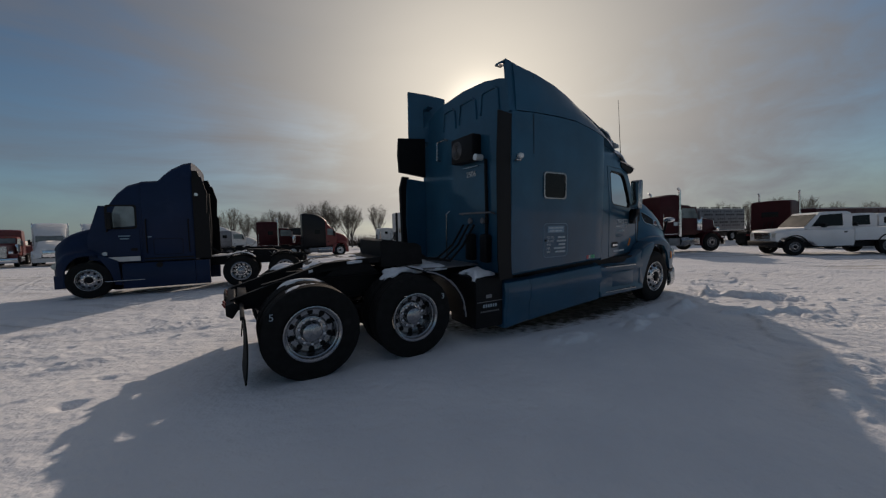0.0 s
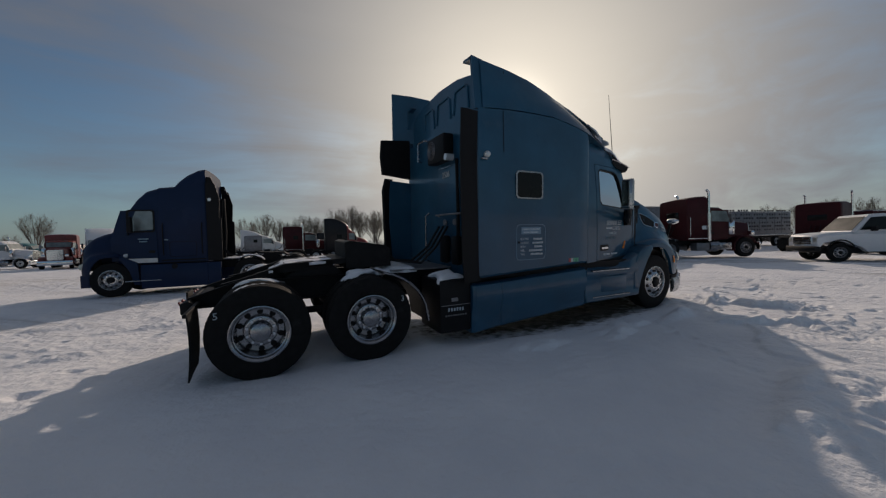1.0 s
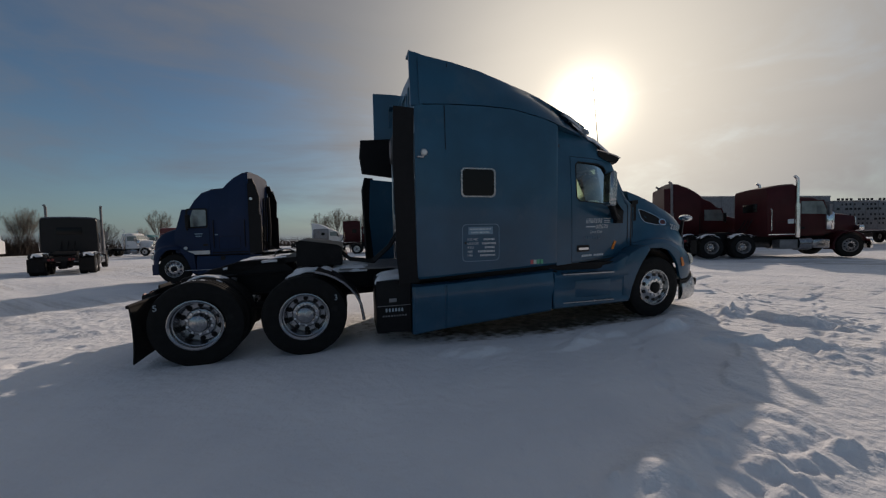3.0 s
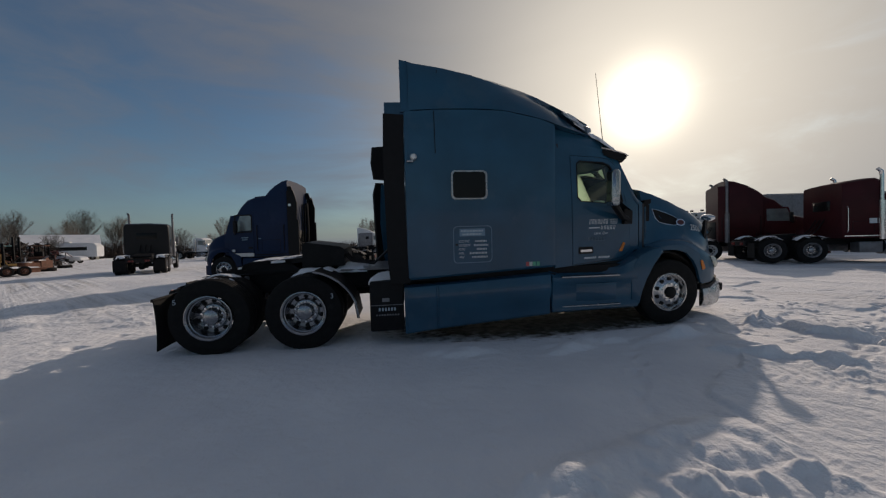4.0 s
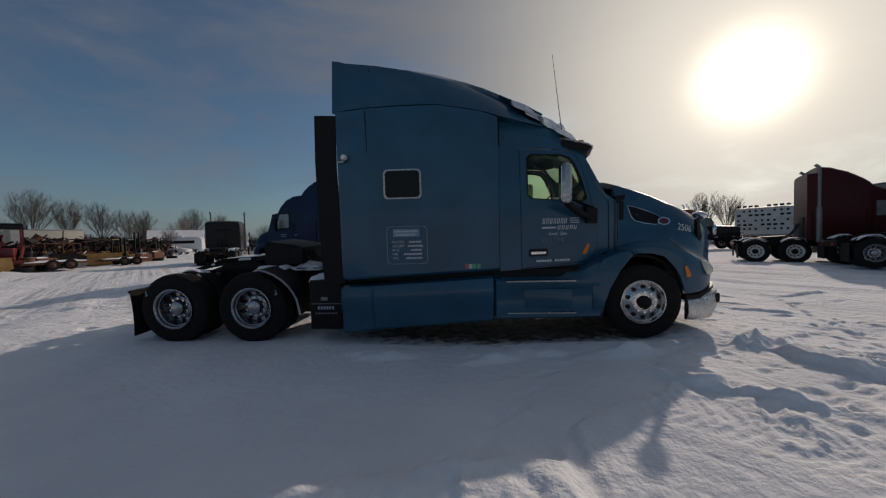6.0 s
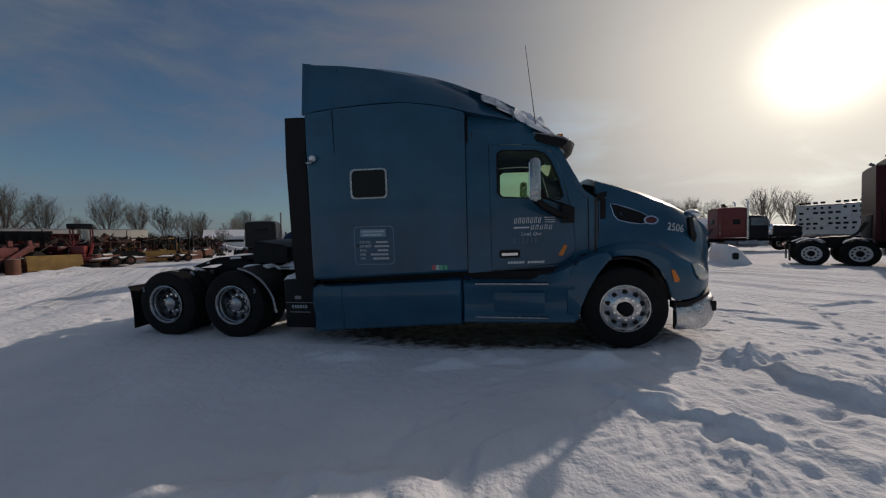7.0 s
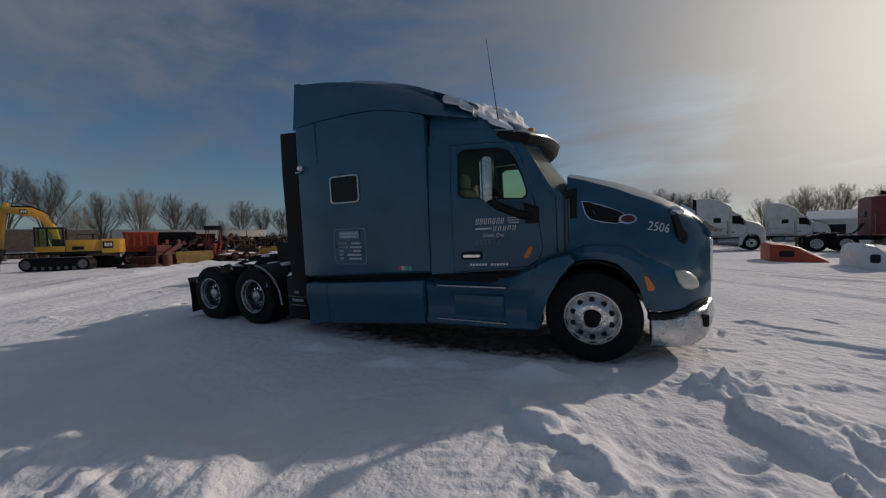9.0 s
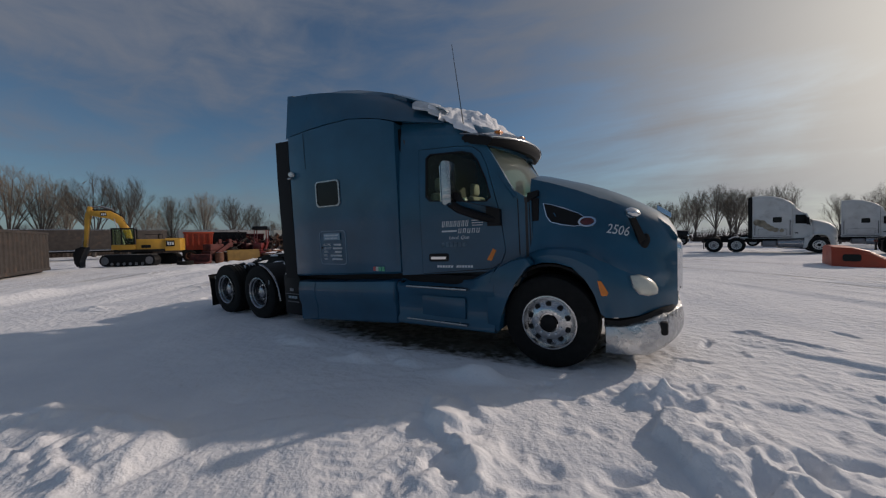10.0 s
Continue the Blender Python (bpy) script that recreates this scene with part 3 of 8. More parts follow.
def ground_height(x, y):
    x, y = np.asarray(x, float), np.asarray(y, float)
    far = np.hypot(x - 3, y + 1)
    h = 0.035 * value_noise(x, y, 0.35) + 0.015 * value_noise(x, y, 1.1, 1)
    h = h + 0.05 * smooth_step(x, 3, 7.5) * (1 - smooth_step(far, 8, 14))
    # wind-crusted open snow past the nose and in the near foreground
    churn = np.clip(smooth_step(x + 0.55 * (y + 1.2), 4.9, 6.3) * smooth_step(-x, -16, -11) * smooth_step(y, -6.2, -4.6) * smooth_step(-y, -4.5, 0.5) + 0.8 * blob(x, y, 4.9, -3.95, 1.5, 0.5) + 0.3 * blob(x, y, 3.0, -4.4, 1.2, 0.4), 0, 1.2)
    churn = np.clip(churn, 0, 1)
    warp = 0.25 * value_noise(x, y, 2.0, 12)
    plates = smooth_step(value_noise(x + warp, y - warp, 1.05, 2), 0.15, 0.26) * 0.6
    crumbs = np.abs(value_noise(x, y, 5.2, 4)) * 0.30 + np.abs(value_noise(x + warp, y, 10.5, 13)) * 0.26 + np.abs(value_noise(x, y + warp, 19.0, 23)) * 0.16
    rough = smooth_step(value_noise(x, y, 0.8, 24), -0.3, 0.5)
    broken = np.clip(blob(x, y, 7.7, -2.3, 0.5, 0.5) + blob(x, y, 6.1, -3.3, 0.42, 0.38) + 0.6 * blob(x, y, 8.3, 0.8, 0.6, 0.3) + 0.8 * blob(x, y, 9.3, -0.6, 0.9, 0.3), 0, 1)
    shards = 0.055 * np.clip(crust(x + warp, y - warp, 2.1) - 0.3, 0, 1) + 0.025 * np.abs(value_noise(x + 0.6 * warp, y + warp, 4.2, 41)) + 0.028 * crust(x + 0.6 * warp, y, 6.0, 1) + 0.014 * crust(x, y + 0.5 * warp, 12.0, 2)
    ripple = 0.006 * value_noise(x * 0.8 - y * 0.6, x * 0.6 + y * 0.8, 5.5, 32) * value_noise(x, y, 1.3, 33) + 0.003 * np.abs(value_noise((x * 0.8 - y * 0.6) * 2.2, x * 0.6 + y * 0.8, 8.0, 34))
    h = h + churn * (0.006 * plates + 0.012 * crumbs * (0.3 + 0.7 * rough) + ripple - 0.01) + broken * shards
    # a tyre's chevron tread running out of the shade
    tx, ty = 0.80, -0.60
    al, ac = (x - 5.0) * tx + (y + 2.95) * ty, -(x - 5.0) * ty + (y + 2.95) * tx
    for off, w in ((0.0, 0.30),):
        c = ac - off
        band = smooth_step(c, -w, -w + 0.05) * smooth_step(-c, -w, -w + 0.05) * smooth_step(al, 0.1, 0.35) * smooth_step(-al, -4.0, -2.2)
        h = h + band * (-0.014 + 0.010 * smooth_step(np.sin((al + 0.55 * np.abs(c) + 0.03 * value_noise(x, y, 4.0, 45)) * 2 * math.pi / 0.10), -0.6, 0.6))
    for x0, y0, x1, y1, up, reach in STEPS:
        near = np.nonzero((np.abs(x - 0.5 * (x0 + x1)) < 1.6) & (np.abs(y - 0.5 * (y0 + y1)) < 1.6))[0]
        if len(near):
            lx, ly = x1 - x0, y1 - y0
            ln = math.hypot(lx, ly)
            px_, py_ = x[near] - x0, y[near] - y0
            wob = 0.05 * value_noise(x[near], y[near], 3.5, 25) + 0.025 * value_noise(x[near], y[near], 9.0, 26)
            s_, d_ = (px_ * lx + py_ * ly) / ln / ln, (py_ * lx - px_ * ly) / ln * (1 if up > 0 else -1) + wob
            lift = smooth_step(d_, 0.0, 0.05) * np.exp(-np.clip(d_ / reach, 0, 9) ** 2) * smooth_step(s_, -0.08, 0.12) * smooth_step(-s_, -1.08, -0.85)
            h[near] += abs(up) * lift * (0.8 + 0.35 * value_noise(x[near], y[near], 4.0, 27))
    # a ploughed bank of lumps along the near side, and beside it a raised plate of crust with a sharp edge
    edge_y = np.interp(x, (2.0, 2.8, 3.6, 4.3, 4.55, 4.9, 5.3, 5.6), (-4.45, -4.2, -3.95, -3.85, -3.42, -3.2, -3.02, -2.8)) + 0.05 * value_noise(x, x * 0, 3.0, 14) + 0.03 * value_noise(x, y, 7.0, 35)
    inside = edge_y - y
    lumps = smooth_step(x, 2.2, 3.0) * smooth_step(-x, -4.5, -4.25) * np.exp(-np.clip(inside / 0.6, 0, 9) ** 2) * smooth_step(inside, -0.2, 0.1)
    h = h + lumps * (0.08 + 0.03 * value_noise(x, y, 2.1, 15) + 0.045 * np.abs(value_noise(x + 0.5 * warp, y, 4.0, 38)) + 0.02 * np.abs(value_noise(x, y + 0.4 * warp, 9.0, 39)) + 0.008 * value_noise(x, y, 19.0, 40))
    plate = smooth_step(x, 4.45, 4.52) * smooth_step(-x, -5.72, -5.55) * smooth_step(inside, -0.02, 0.03) * np.exp(-np.clip(inside / 0.8, 0, 9) ** 2)
    h = h + plate * (0.04 + 0.012 * np.abs(value_noise((x * 0.8 - y * 0.6) * 2.0, x * 0.6 + y * 0.8, 6.0, 36)) + 0.012 * value_noise(x, y, 3.0, 37))
    scuff = smooth_step(-x, -2, 2) * smooth_step(y, 0.0, 2.0) * smooth_step(-y, -12, -7)
    h = h + 0.03 * scuff * np.abs(value_noise(x, y, 1.7, 5)) + 0.012 * scuff * value_noise(x, y, 5, 6)
    for cx, cy, rx, ry in HEAPS:  # low heaps of broken clods
        near = np.nonzero((np.abs(x - cx) < 2.2 * rx) & (np.abs(y - cy) < 2.2 * rx))[0]
        if len(near):
            a, b = x[near], y[near]
            shape = np.exp(-(((a - cx) / rx) ** 2 + ((b - cy - 0.25 * (a - cx)) / ry) ** 2) ** 1.5)
            h[near] += shape * (0.03 + 0.03 * np.abs(value_noise(a, b, 6.0, 43)) + 0.02 * crust(a, b, 7.0, 7) + 0.02 * np.abs(value_noise(a, b, 14.0, 44)))
    for cx, cy, rx, ry, turn, dz in PRINTS:
        if -3.3 < cy < -2.0 and cx + 0.55 * (cy + 1.2) < 5.1 and dz > 0:
            continue
        near = np.nonzero((np.abs(x - cx) < 0.45) & (np.abs(y - cy) < 0.45))[0]
        if len(near):
            dx, dy = x[near] - cx, y[near] - cy
            c, s = math.cos(turn), math.sin(turn)
            h[near] += dz * np.exp(-(((c * dx + s * dy) / rx) ** 2 + ((c * dy - s * dx) / ry) ** 2) ** 2.2)
    # packed wheel tracks beyond the nose and on the lane behind the tail
    lane = smooth_step(x + 0.5 * y, 11, 14) * smooth_step(-(x + 0.5 * y), -34, -24)
    h = h + lane * 0.05 * value_noise((0.81 * x + 0.59 * y) * 2.4, (0.81 * y - 0.59 * x) * 0.1, 1.0, 7)
    back = smooth_step(-x, 3, 6) * smooth_step(-x, -60, -30)
    h = h + back * 0.05 * value_noise((0.74 * x + 0.67 * y) * 2.2, (0.74 * y - 0.67 * x) * 0.1, 1.0, 8)
    h = h + 0.26 * np.exp(-((0.74 * (x + 8.6) + 0.67 * (y + 3.0)) / 0.45) ** 2) * smooth_step(y, -9, -5) * smooth_step(-y, -26, -16) * (0.7 + 0.5 * value_noise(x, y, 0.9, 9))
    # low swell added to the ground to draw the tractor's shadow edge back
    h = h + 0.11 * blob(x, y, -3.3, -1.6, 1.3, 2.2)
    # the tyres have settled a little
    for wx, wy in ((-0.63, -1.0), (0.63, -1.0), (6.16, -0.98), (-0.63, 1.0), (0.63, 1.0), (6.16, 0.98)):
        h = h - 0.03 * blob(x, y, wx, wy, 0.7, 0.35)
    under = smooth_step(x, 1.2, 2.2) * smooth_step(-x, -7.0, -6.0) * smooth_step(y, -1.45, -1.1) * smooth_step(-y, -1.6, -1.0)
    h = h * (1 - 0.5 * under) - 0.05 * under
    return h - 0.03 - 0.12 * smooth_step(far, 15, 45)


def spread(lo, hi, step, limit, grow):
    mid = list(np.arange(lo, hi + step / 2, step))
    out, d = [], step
    while mid[-1] + sum(out) < limit:
        d *= grow
        out.append(d)
    up = mid[-1] + np.cumsum(out)
    down = mid[0] - np.cumsum(out)
    return np.concatenate((down[::-1], mid, up))


def build_ground():
    xs, ys = spread(-3.6, 9.8, 0.024, 900, 1.048), spread(-5.2, 2.6, 0.024, 900, 1.048)
    gx, gy = np.meshgrid(xs, ys)
    z = ground_height(gx.ravel(), gy.ravel())
    nx, ny = len(xs), len(ys)
    verts = np.column_stack((gx.ravel(), gy.ravel(), z))
    i = np.arange(nx * ny).reshape(ny, nx)
    faces = np.column_stack((i[:-1, :-1].ravel(), i[:-1, 1:].ravel(), i[1:, 1:].ravel(), i[1:, :-1].ravel()))
    me = bpy.data.meshes.new("ground")
    me.vertices.add(len(verts)), me.loops.add(faces.size), me.polygons.add(len(faces))
    me.vertices.foreach_set("co", verts.ravel().astype(np.float32))
    me.loops.foreach_set("vertex_index", faces.ravel().astype(np.int32))
    me.polygons.foreach_set("loop_start", np.arange(0, faces.size, 4, dtype=np.int32))
    me.update(calc_edges=True)
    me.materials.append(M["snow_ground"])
    me.shade_smooth()
    ob = new("ground", me)
    return tagged(ob, "snow-covered yard with drifts, boot prints and tracks", "snow", kind="structure")


build_ground()


def gz(x, y):
    return float(ground_height(np.array([float(x)]), np.array([float(y)]))[0])


# ---- wheels ----
WHEEL_MESH = {}


def mesh_of(key, make, mat):
    """Makes a shared mesh once."""
    if key not in WHEEL_MESH:
        bm = make()
        bmesh.ops.recalc_face_normals(bm, faces=bm.faces[:])
        me = bpy.data.meshes.new(key)
        bm.to_mesh(me), bm.free()
        me.materials.append(M[mat])
        me.shade_smooth(), me.set_sharp_from_angle(angle=radians(35))
        WHEEL_MESH[key] = me
    return WHEEL_MESH[key]


def tyre_mesh(radius=0.515, width=0.28, seg=36):
    w, r = width / 2, radius
    prof = [(r * 0.57, w * 0.72), (r * 0.60, w * 0.92), (r * 0.78, w * 1.02), (r * 0.92, w * 0.97), (r * 0.98, w * 0.84), (r, w * 0.62)]
    for g in (0.42, 0.0, -0.42):
        prof += [(r, w * (g + 0.07)), (r * 0.975, w * (g + 0.05)), (r * 0.975, w * (g - 0.05)), (r, w * (g - 0.07))]
    prof += [(a, -b) for a, b in [(r, w * 0.62), (r * 0.98, w * 0.84), (r * 0.92, w * 0.97), (r * 0.78, w * 1.02), (r * 0.60, w * 0.92), (r * 0.57, w * 0.72)]]
    bm = lathe(prof + prof[:1], seg)
    bmesh.ops.remove_doubles(bm, verts=bm.verts[:], dist=1e-5)
    return bm


def ring_of(count, radius, y0, y1, r, seg=10):
    bm = bmesh.new()
    for k in range(count):
        a = 2 * math.pi * (k + 0.5) / count
        add_cyl(bm, (radius * math.cos(a), y0, radius * math.sin(a)), (radius * math.cos(a), y1, radius * math.sin(a)), r, seg)
    return bm


def rear_rim():
    return lathe([(0.300, -0.135), (0.300, -0.150), (0.288, -0.153), (0.270, -0.138), (0.264, -0.105), (0.252, -0.098), (0.248, -0.02), (0.242, 0.025), (0.232, 0.038), (0.180, 0.040), (0.166, 0.028), (0.164, -0.010), (0.158, -0.014), (0.118, -0.014)], 40)


def front_rim():
    return lathe([(0.300, -0.125), (0.300, -0.138), (0.286, -0.140), (0.272, -0.115), (0.268, -0.075), (0.255, -0.078), (0.215, -0.112), (0.165, -0.140), (0.150, -0.146), (0.105, -0.146), (0.100, -0.12)], 40)


def rear_hub():
    return lathe([(0.118, 0.03), (0.112, -0.05), (0.098, -0.085), (0.07, -0.10), (0.0005, -0.105)], 24)


def front_hub():
    return lathe([(0.092, -0.13), (0.088, -0.165), (0.06, -0.18), (0.0005, -0.182)], 24)


def wheel(parent, x, y, z, side, kind="rear", paint="alu", radius=0.515, width=0.28, hub="steel", fine=False):
    """One wheel; side -1 faces the thing's right. A steered wheel bulges out, a driven one is dished."""
    at = Matrix.Translation((x, y, z)) @ pose(0, 0, 0, 0, 0, 0 if side < 0 else 180) @ Matrix.Scale(radius / 0.515, 4)
    rim = part("wheel", mesh_of(f"rim_{kind}_{paint}", rear_rim if kind == "rear" else front_rim, paint), None, parent, at=at)
    part("tyre", mesh_of(f"tyre_{width:.2f}_{radius:.2f}", lambda: tyre_mesh(0.515, width), "rubber"), None, rim)
    part("hub_cap", mesh_of(f"hub_{kind}_{hub}", rear_hub if kind == "rear" else front_hub, hub), None, rim)
    depth = (0.030, 0.048) if kind == "rear" else (-0.128, -0.098)
    nuts = (-0.042, 0.0) if kind == "rear" else (-0.165, -0.14)
    if fine:
        for k in range(10):
            turn = Matrix.Rotation(2 * math.pi * (k + 0.5) / 10, 4, "Y")
            part("vent_hole", mesh_of(f"hole_{kind}", lambda: cyl((0.208, depth[0], 0), (0.208, depth[1], 0), 0.031, 12), "plastic"), None, rim, at=turn)
            part("lug_nut", mesh_of(f"nut_{kind}", lambda: cyl((0.137, nuts[0], 0), (0.137, nuts[1], 0), 0.016, 6), "chrome"), None, rim, at=turn)
    else:
        tagged(part("vent_holes", mesh_of(f"holes_{kind}", lambda: ring_of(10, 0.208, depth[0], depth[1], 0.031), "plastic"), None, rim), kind="stuff")
        tagged(part("lug_nuts", mesh_of(f"nuts_{kind}", lambda: ring_of(10, 0.137, nuts[0], nuts[1], 0.016, 6), "chrome"), None, rim), kind="stuff")
    return rim


def inner_tyre(parent, x, y, z, radius=0.515, width=0.28):
    return part("inner_tyre", mesh_of(f"tyre_{width:.2f}_{radius:.2f}", lambda: tyre_mesh(0.515, width), "rubber"), None, parent, at=Matrix.Translation((x, y, z)) @ Matrix.Scale(radius / 0.515, 4))


def tandem(truck, xs=(-0.63, 0.63), z=0.5, y=1.03, paint="alu", hub="alu", fine=False):
    """Two driven axles with dual wheels."""
    for x in xs:
        for s in (-1, 1):
            wheel(truck, x, s * y, z, s, "rear", paint, hub=hub, fine=fine)
            inner_tyre(truck, x, s * (y - 0.33), z)
        part("axle", add_lathe(cyl((x, -0.62, z), (x, 0.62, z), 0.075, 14), [(0.08, -0.16), (0.2, -0.1), (0.22, 0.0), (0.2, 0.1), (0.08, 0.16)], 20, (x, 0, z)), "black", truck)


# ---- the blue tractor with the tall sleeper ----
truck = thing("semi_truck", pose(0, 0, 0, LEAN), "blue highway tractor with a tall sleeper, parked in snow", "truck")
tandem(truck, (-0.57, 0.63), 0.5, 1.03, fine=True)
for s in (-1, 1):
    wheel(truck, 6.16, s * 0.96, 0.51, s, "front", "polished", hub="black", fine=True)
part("front_axle", add_box(cyl((6.16, -0.85, 0.48), (6.16, 0.85, 0.48), 0.05), 6.08, 6.24, -0.7, 0.7, 0.38, 0.48, 0.02), "black", truck)


def sleeper_side(x, z):
    return 1.315 - 0.037 * (x - 2.05)


SEAM = [(2.0, 3.15), (2.5, 3.195), (3.0, 3.21), (3.45, 3.205), (3.95, 3.115), (4.25, 3.02), (4.85, 2.93)]
TOP = [(2.0, 3.85), (2.58, 3.785), (3.08, 3.70), (3.62, 3.57), (4.02, 3.435), (4.3, 3.32), (4.6, 3.19), (4.85, 3.06)]
CROWN = [(2.0, 3.80), (2.6, 3.93), (3.1, 3.93), (3.6, 3.78), (4.0, 3.63), (4.3, 3.48), (4.6, 3.34), (4.85, 3.20)]


def sleeper_section(x):
    w, zb, zs = sleeper_side(x, 0), interp(x, [(2.0, 0.905), (4.3, 1.01)]), interp(x, SEAM)
    if x < 2.1:
        w -= 0.02
    if x > 4.2:
        w -= 0.03
    right = [(x, -w + 0.03, zb), (x, -w, zb + 0.03), (x, -w, 1.6), (x, -w, 2.2), (x, -w, 2.8), (x, -w + 0.006, zs)]
    return right + [(x, -w + 0.12, zs - 0.01), (x, w - 0.12, zs - 0.01)] + [(a, -b, c) for a, b, c in right[::-1]]


part("sleeper", loft([sleeper_section(x) for x in (2.06, 2.11, 2.5, 3.0, 3.45, 3.95, 4.15, 4.21)]), "blue", truck)


def fairing_side(x):
    return sleeper_side(x, 0) - 0.36 * max(0.0, x - 4.25)


def fairing_section(x):
    w, zs, zt, zc = fairing_side(x), interp(x, SEAM) + 0.014, interp(x, TOP), interp(x, CROWN)
    lip = zt - 0.2 * (1 - float(smooth_step(x, 2.1, 2.9)))  # the side sails stand above the roof at the back
    lean = 0.20 * float(smooth_step(x, 2.7, 4.5))  # the shoulder draws in towards the nose
    right = [(x, -w + 0.006, zs), (x, -w + 0.02 + 0.2 * lean, zs + 0.3 * (zt - zs)), (x, -w + 0.05 + 0.6 * lean, zs + 0.7 * (zt - zs)), (x, -w + 0.09 + lean, zt - 0.01 + 0.12 * lean), (x, -w + 0.12 + lean, lip + 0.12 * lean), (x, -0.95, lip + 0.42 * (zc - lip)), (x, -0.6, lip + 0.8 * (zc - lip))]
    return right + [(x, 0, zc)] + [(a, -b, c) for a, b, c in right[::-1]]


part("roof_fairing", loft([fairing_section(x) for x in (2.13, 2.3, 2.6, 3.0, 3.4, 3.8, 4.05, 4.25, 4.45, 4.65, 4.8, 4.85)]), "blue", truck, "blue moulded roof fairing")
# the recessed back of the roof fairing with its raised ribs
back = bmesh.new()
for y0, y1 in ((-0.95, -0.5), (-0.4, 0.1), (0.2, 0.62)):
    add_tube(back, [(2.122, y0, 3.28), (2.122, y0 + 0.03, 3.58), (2.122, y0 + 0.1, 3.63), (2.122, y1 - 0.05, 3.62), (2.122, y1, 3.3)], 0.018, 6)
part("fairing_ribs", back, "blue", truck)
for s in (-1, 1):
    ear = [(2.02, 3.155), (2.18, 3.17), (2.18, 3.83), (2.02, 3.865)]
    bm = prism(ear, s * 1.295, s * 1.245)
    add_prism(bm, [(s * 1.27, 3.80), (s * 1.27, 3.862), (s * 1.08, 3.875), (s * 1.065, 3.845), (s * 1.2, 3.835)], 2.02, 2.12, axis="x")
    for v in bm.verts:  # the panel leans in towards its top
        v.co.y -= s * 0.08 * max(0.0, (v.co.z - 3.2) / 0.6)
    part("fairing_ear", bm, "blue", truck)
# seams of the side panels
for pts in ([(2.47, 2.62), (2.46, 3.18)], [(2.52, 3.21), (2.52, 3.74)]):
    bm = bmesh.new()
    for a, b in zip(pts, pts[1:]):
        off = 0.003 if b[1] < 3.2 else -0.012
        add_loft(bm, [[(p[0] - 0.005, -sleeper_side(p[0], 0) - (off if i == 0 or b[1] < 3.2 else -0.075), p[1]), (p[0] + 0.005, -sleeper_side(p[0], 0) - (off if i == 0 or b[1] < 3.2 else -0.075), p[1])] for i, p in enumerate((a, b))], closed=False)
    part("panel_seam", bm, "plastic", truck)


def on_sleeper(off):
    return lambda a, b, d: (a, -sleeper_side(a, b) - off - d, b)


def ring_panel(outer, width, off, thick, place=on_sleeper):
    return panel(outer, [inset(outer, width)], place(off), thick)


win = rounded(2.675, 3.185, 1.995, 2.39, 0.06)
window = part("sleeper_window", ring_panel(win, 0.028, 0.001, 0.016), "alu", truck, "dull aluminium frame of a dark window")
part("pane", panel(inset(win, 0.026), [], on_sleeper(0.002), 0.004), "dark_glass", window)
# placard of registration lines
plate = rounded(2.69, 3.245, 1.115, 1.63, 0.06)
placard = part("placard", ring_panel(plate, 0.012, 0.001, 0.004), "faded", truck, "recessed panel outline with faded registration lines")
for z0, z1, rows in ((1.545, 1.575, [(2.80, 3.12)]), (1.50, 1.53, [(2.82, 3.10)]), (1.40, 1.435, [(3.0, 3.16)]), (1.345, 1.38, [(2.98, 3.18)]), (1.29, 1.325, [(3.02, 3.16)]), (1.235, 1.27, [(2.92, 3.17)]), (1.18, 1.215, [(2.95, 3.17)])):
    for x0, x1 in rows:
        x, bm = x0, bmesh.new()
        while x < x1 - 0.01:
            add_box(bm, x, min(x + 0.013, x1), -1.297, -1.291, z0 + 0.004, z1 - 0.004)
            x += 0.021
        tagged(part("registration_line", bm, "lettering", placard), kind="stuff")
for z, word in ((1.403, "ICC MC"), (1.348, "US DOT"), (1.293, "KYU"), (1.238, "NIR"), (1.183, "VIN")):
    me = text_mesh(word, 0.046, 0.002)
    me.materials.append(M["lettering"])
    part("placard_word", me, None, placard, at=pose(2.765, -sleeper_side(2.8, 0) - 0.004, z, 90, 0, 2.1))
add = bmesh.new()
add_box(add, 2.78, 3.14, -1.2945, -1.2905, 1.488, 1.592)
part("header_panel", add, "faded", placard)
part("lock", cyl((2.735, -1.285, 1.375), (2.735, -1.305, 1.375), 0.016), "plastic", placard)
for x0, mat in ((3.745, "sticker_red"), (3.795, "sticker_pale"), (3.845, "sticker_green"), (3.905, "sticker_green")):
    part("sticker", box(x0, x0 + 0.045, -1.256, -1.2455, 1.035, 1.095), mat, truck)
# corner light and its bracket at the back edge of the side
lamp = part("side_lamp", lathe([(0.0005, -0.03), (0.03, -0.026), (0.045, 0.0), (0.04, 0.04), (0.0005, 0.05)], 16), "clear_lamp", truck, at=Matrix.Translation((2.17, -1.36, 2.56)))
part("bracket", box(-0.09, 0.0, -0.01, 0.03, -0.07, -0.045, 0.006), "alu", lamp)
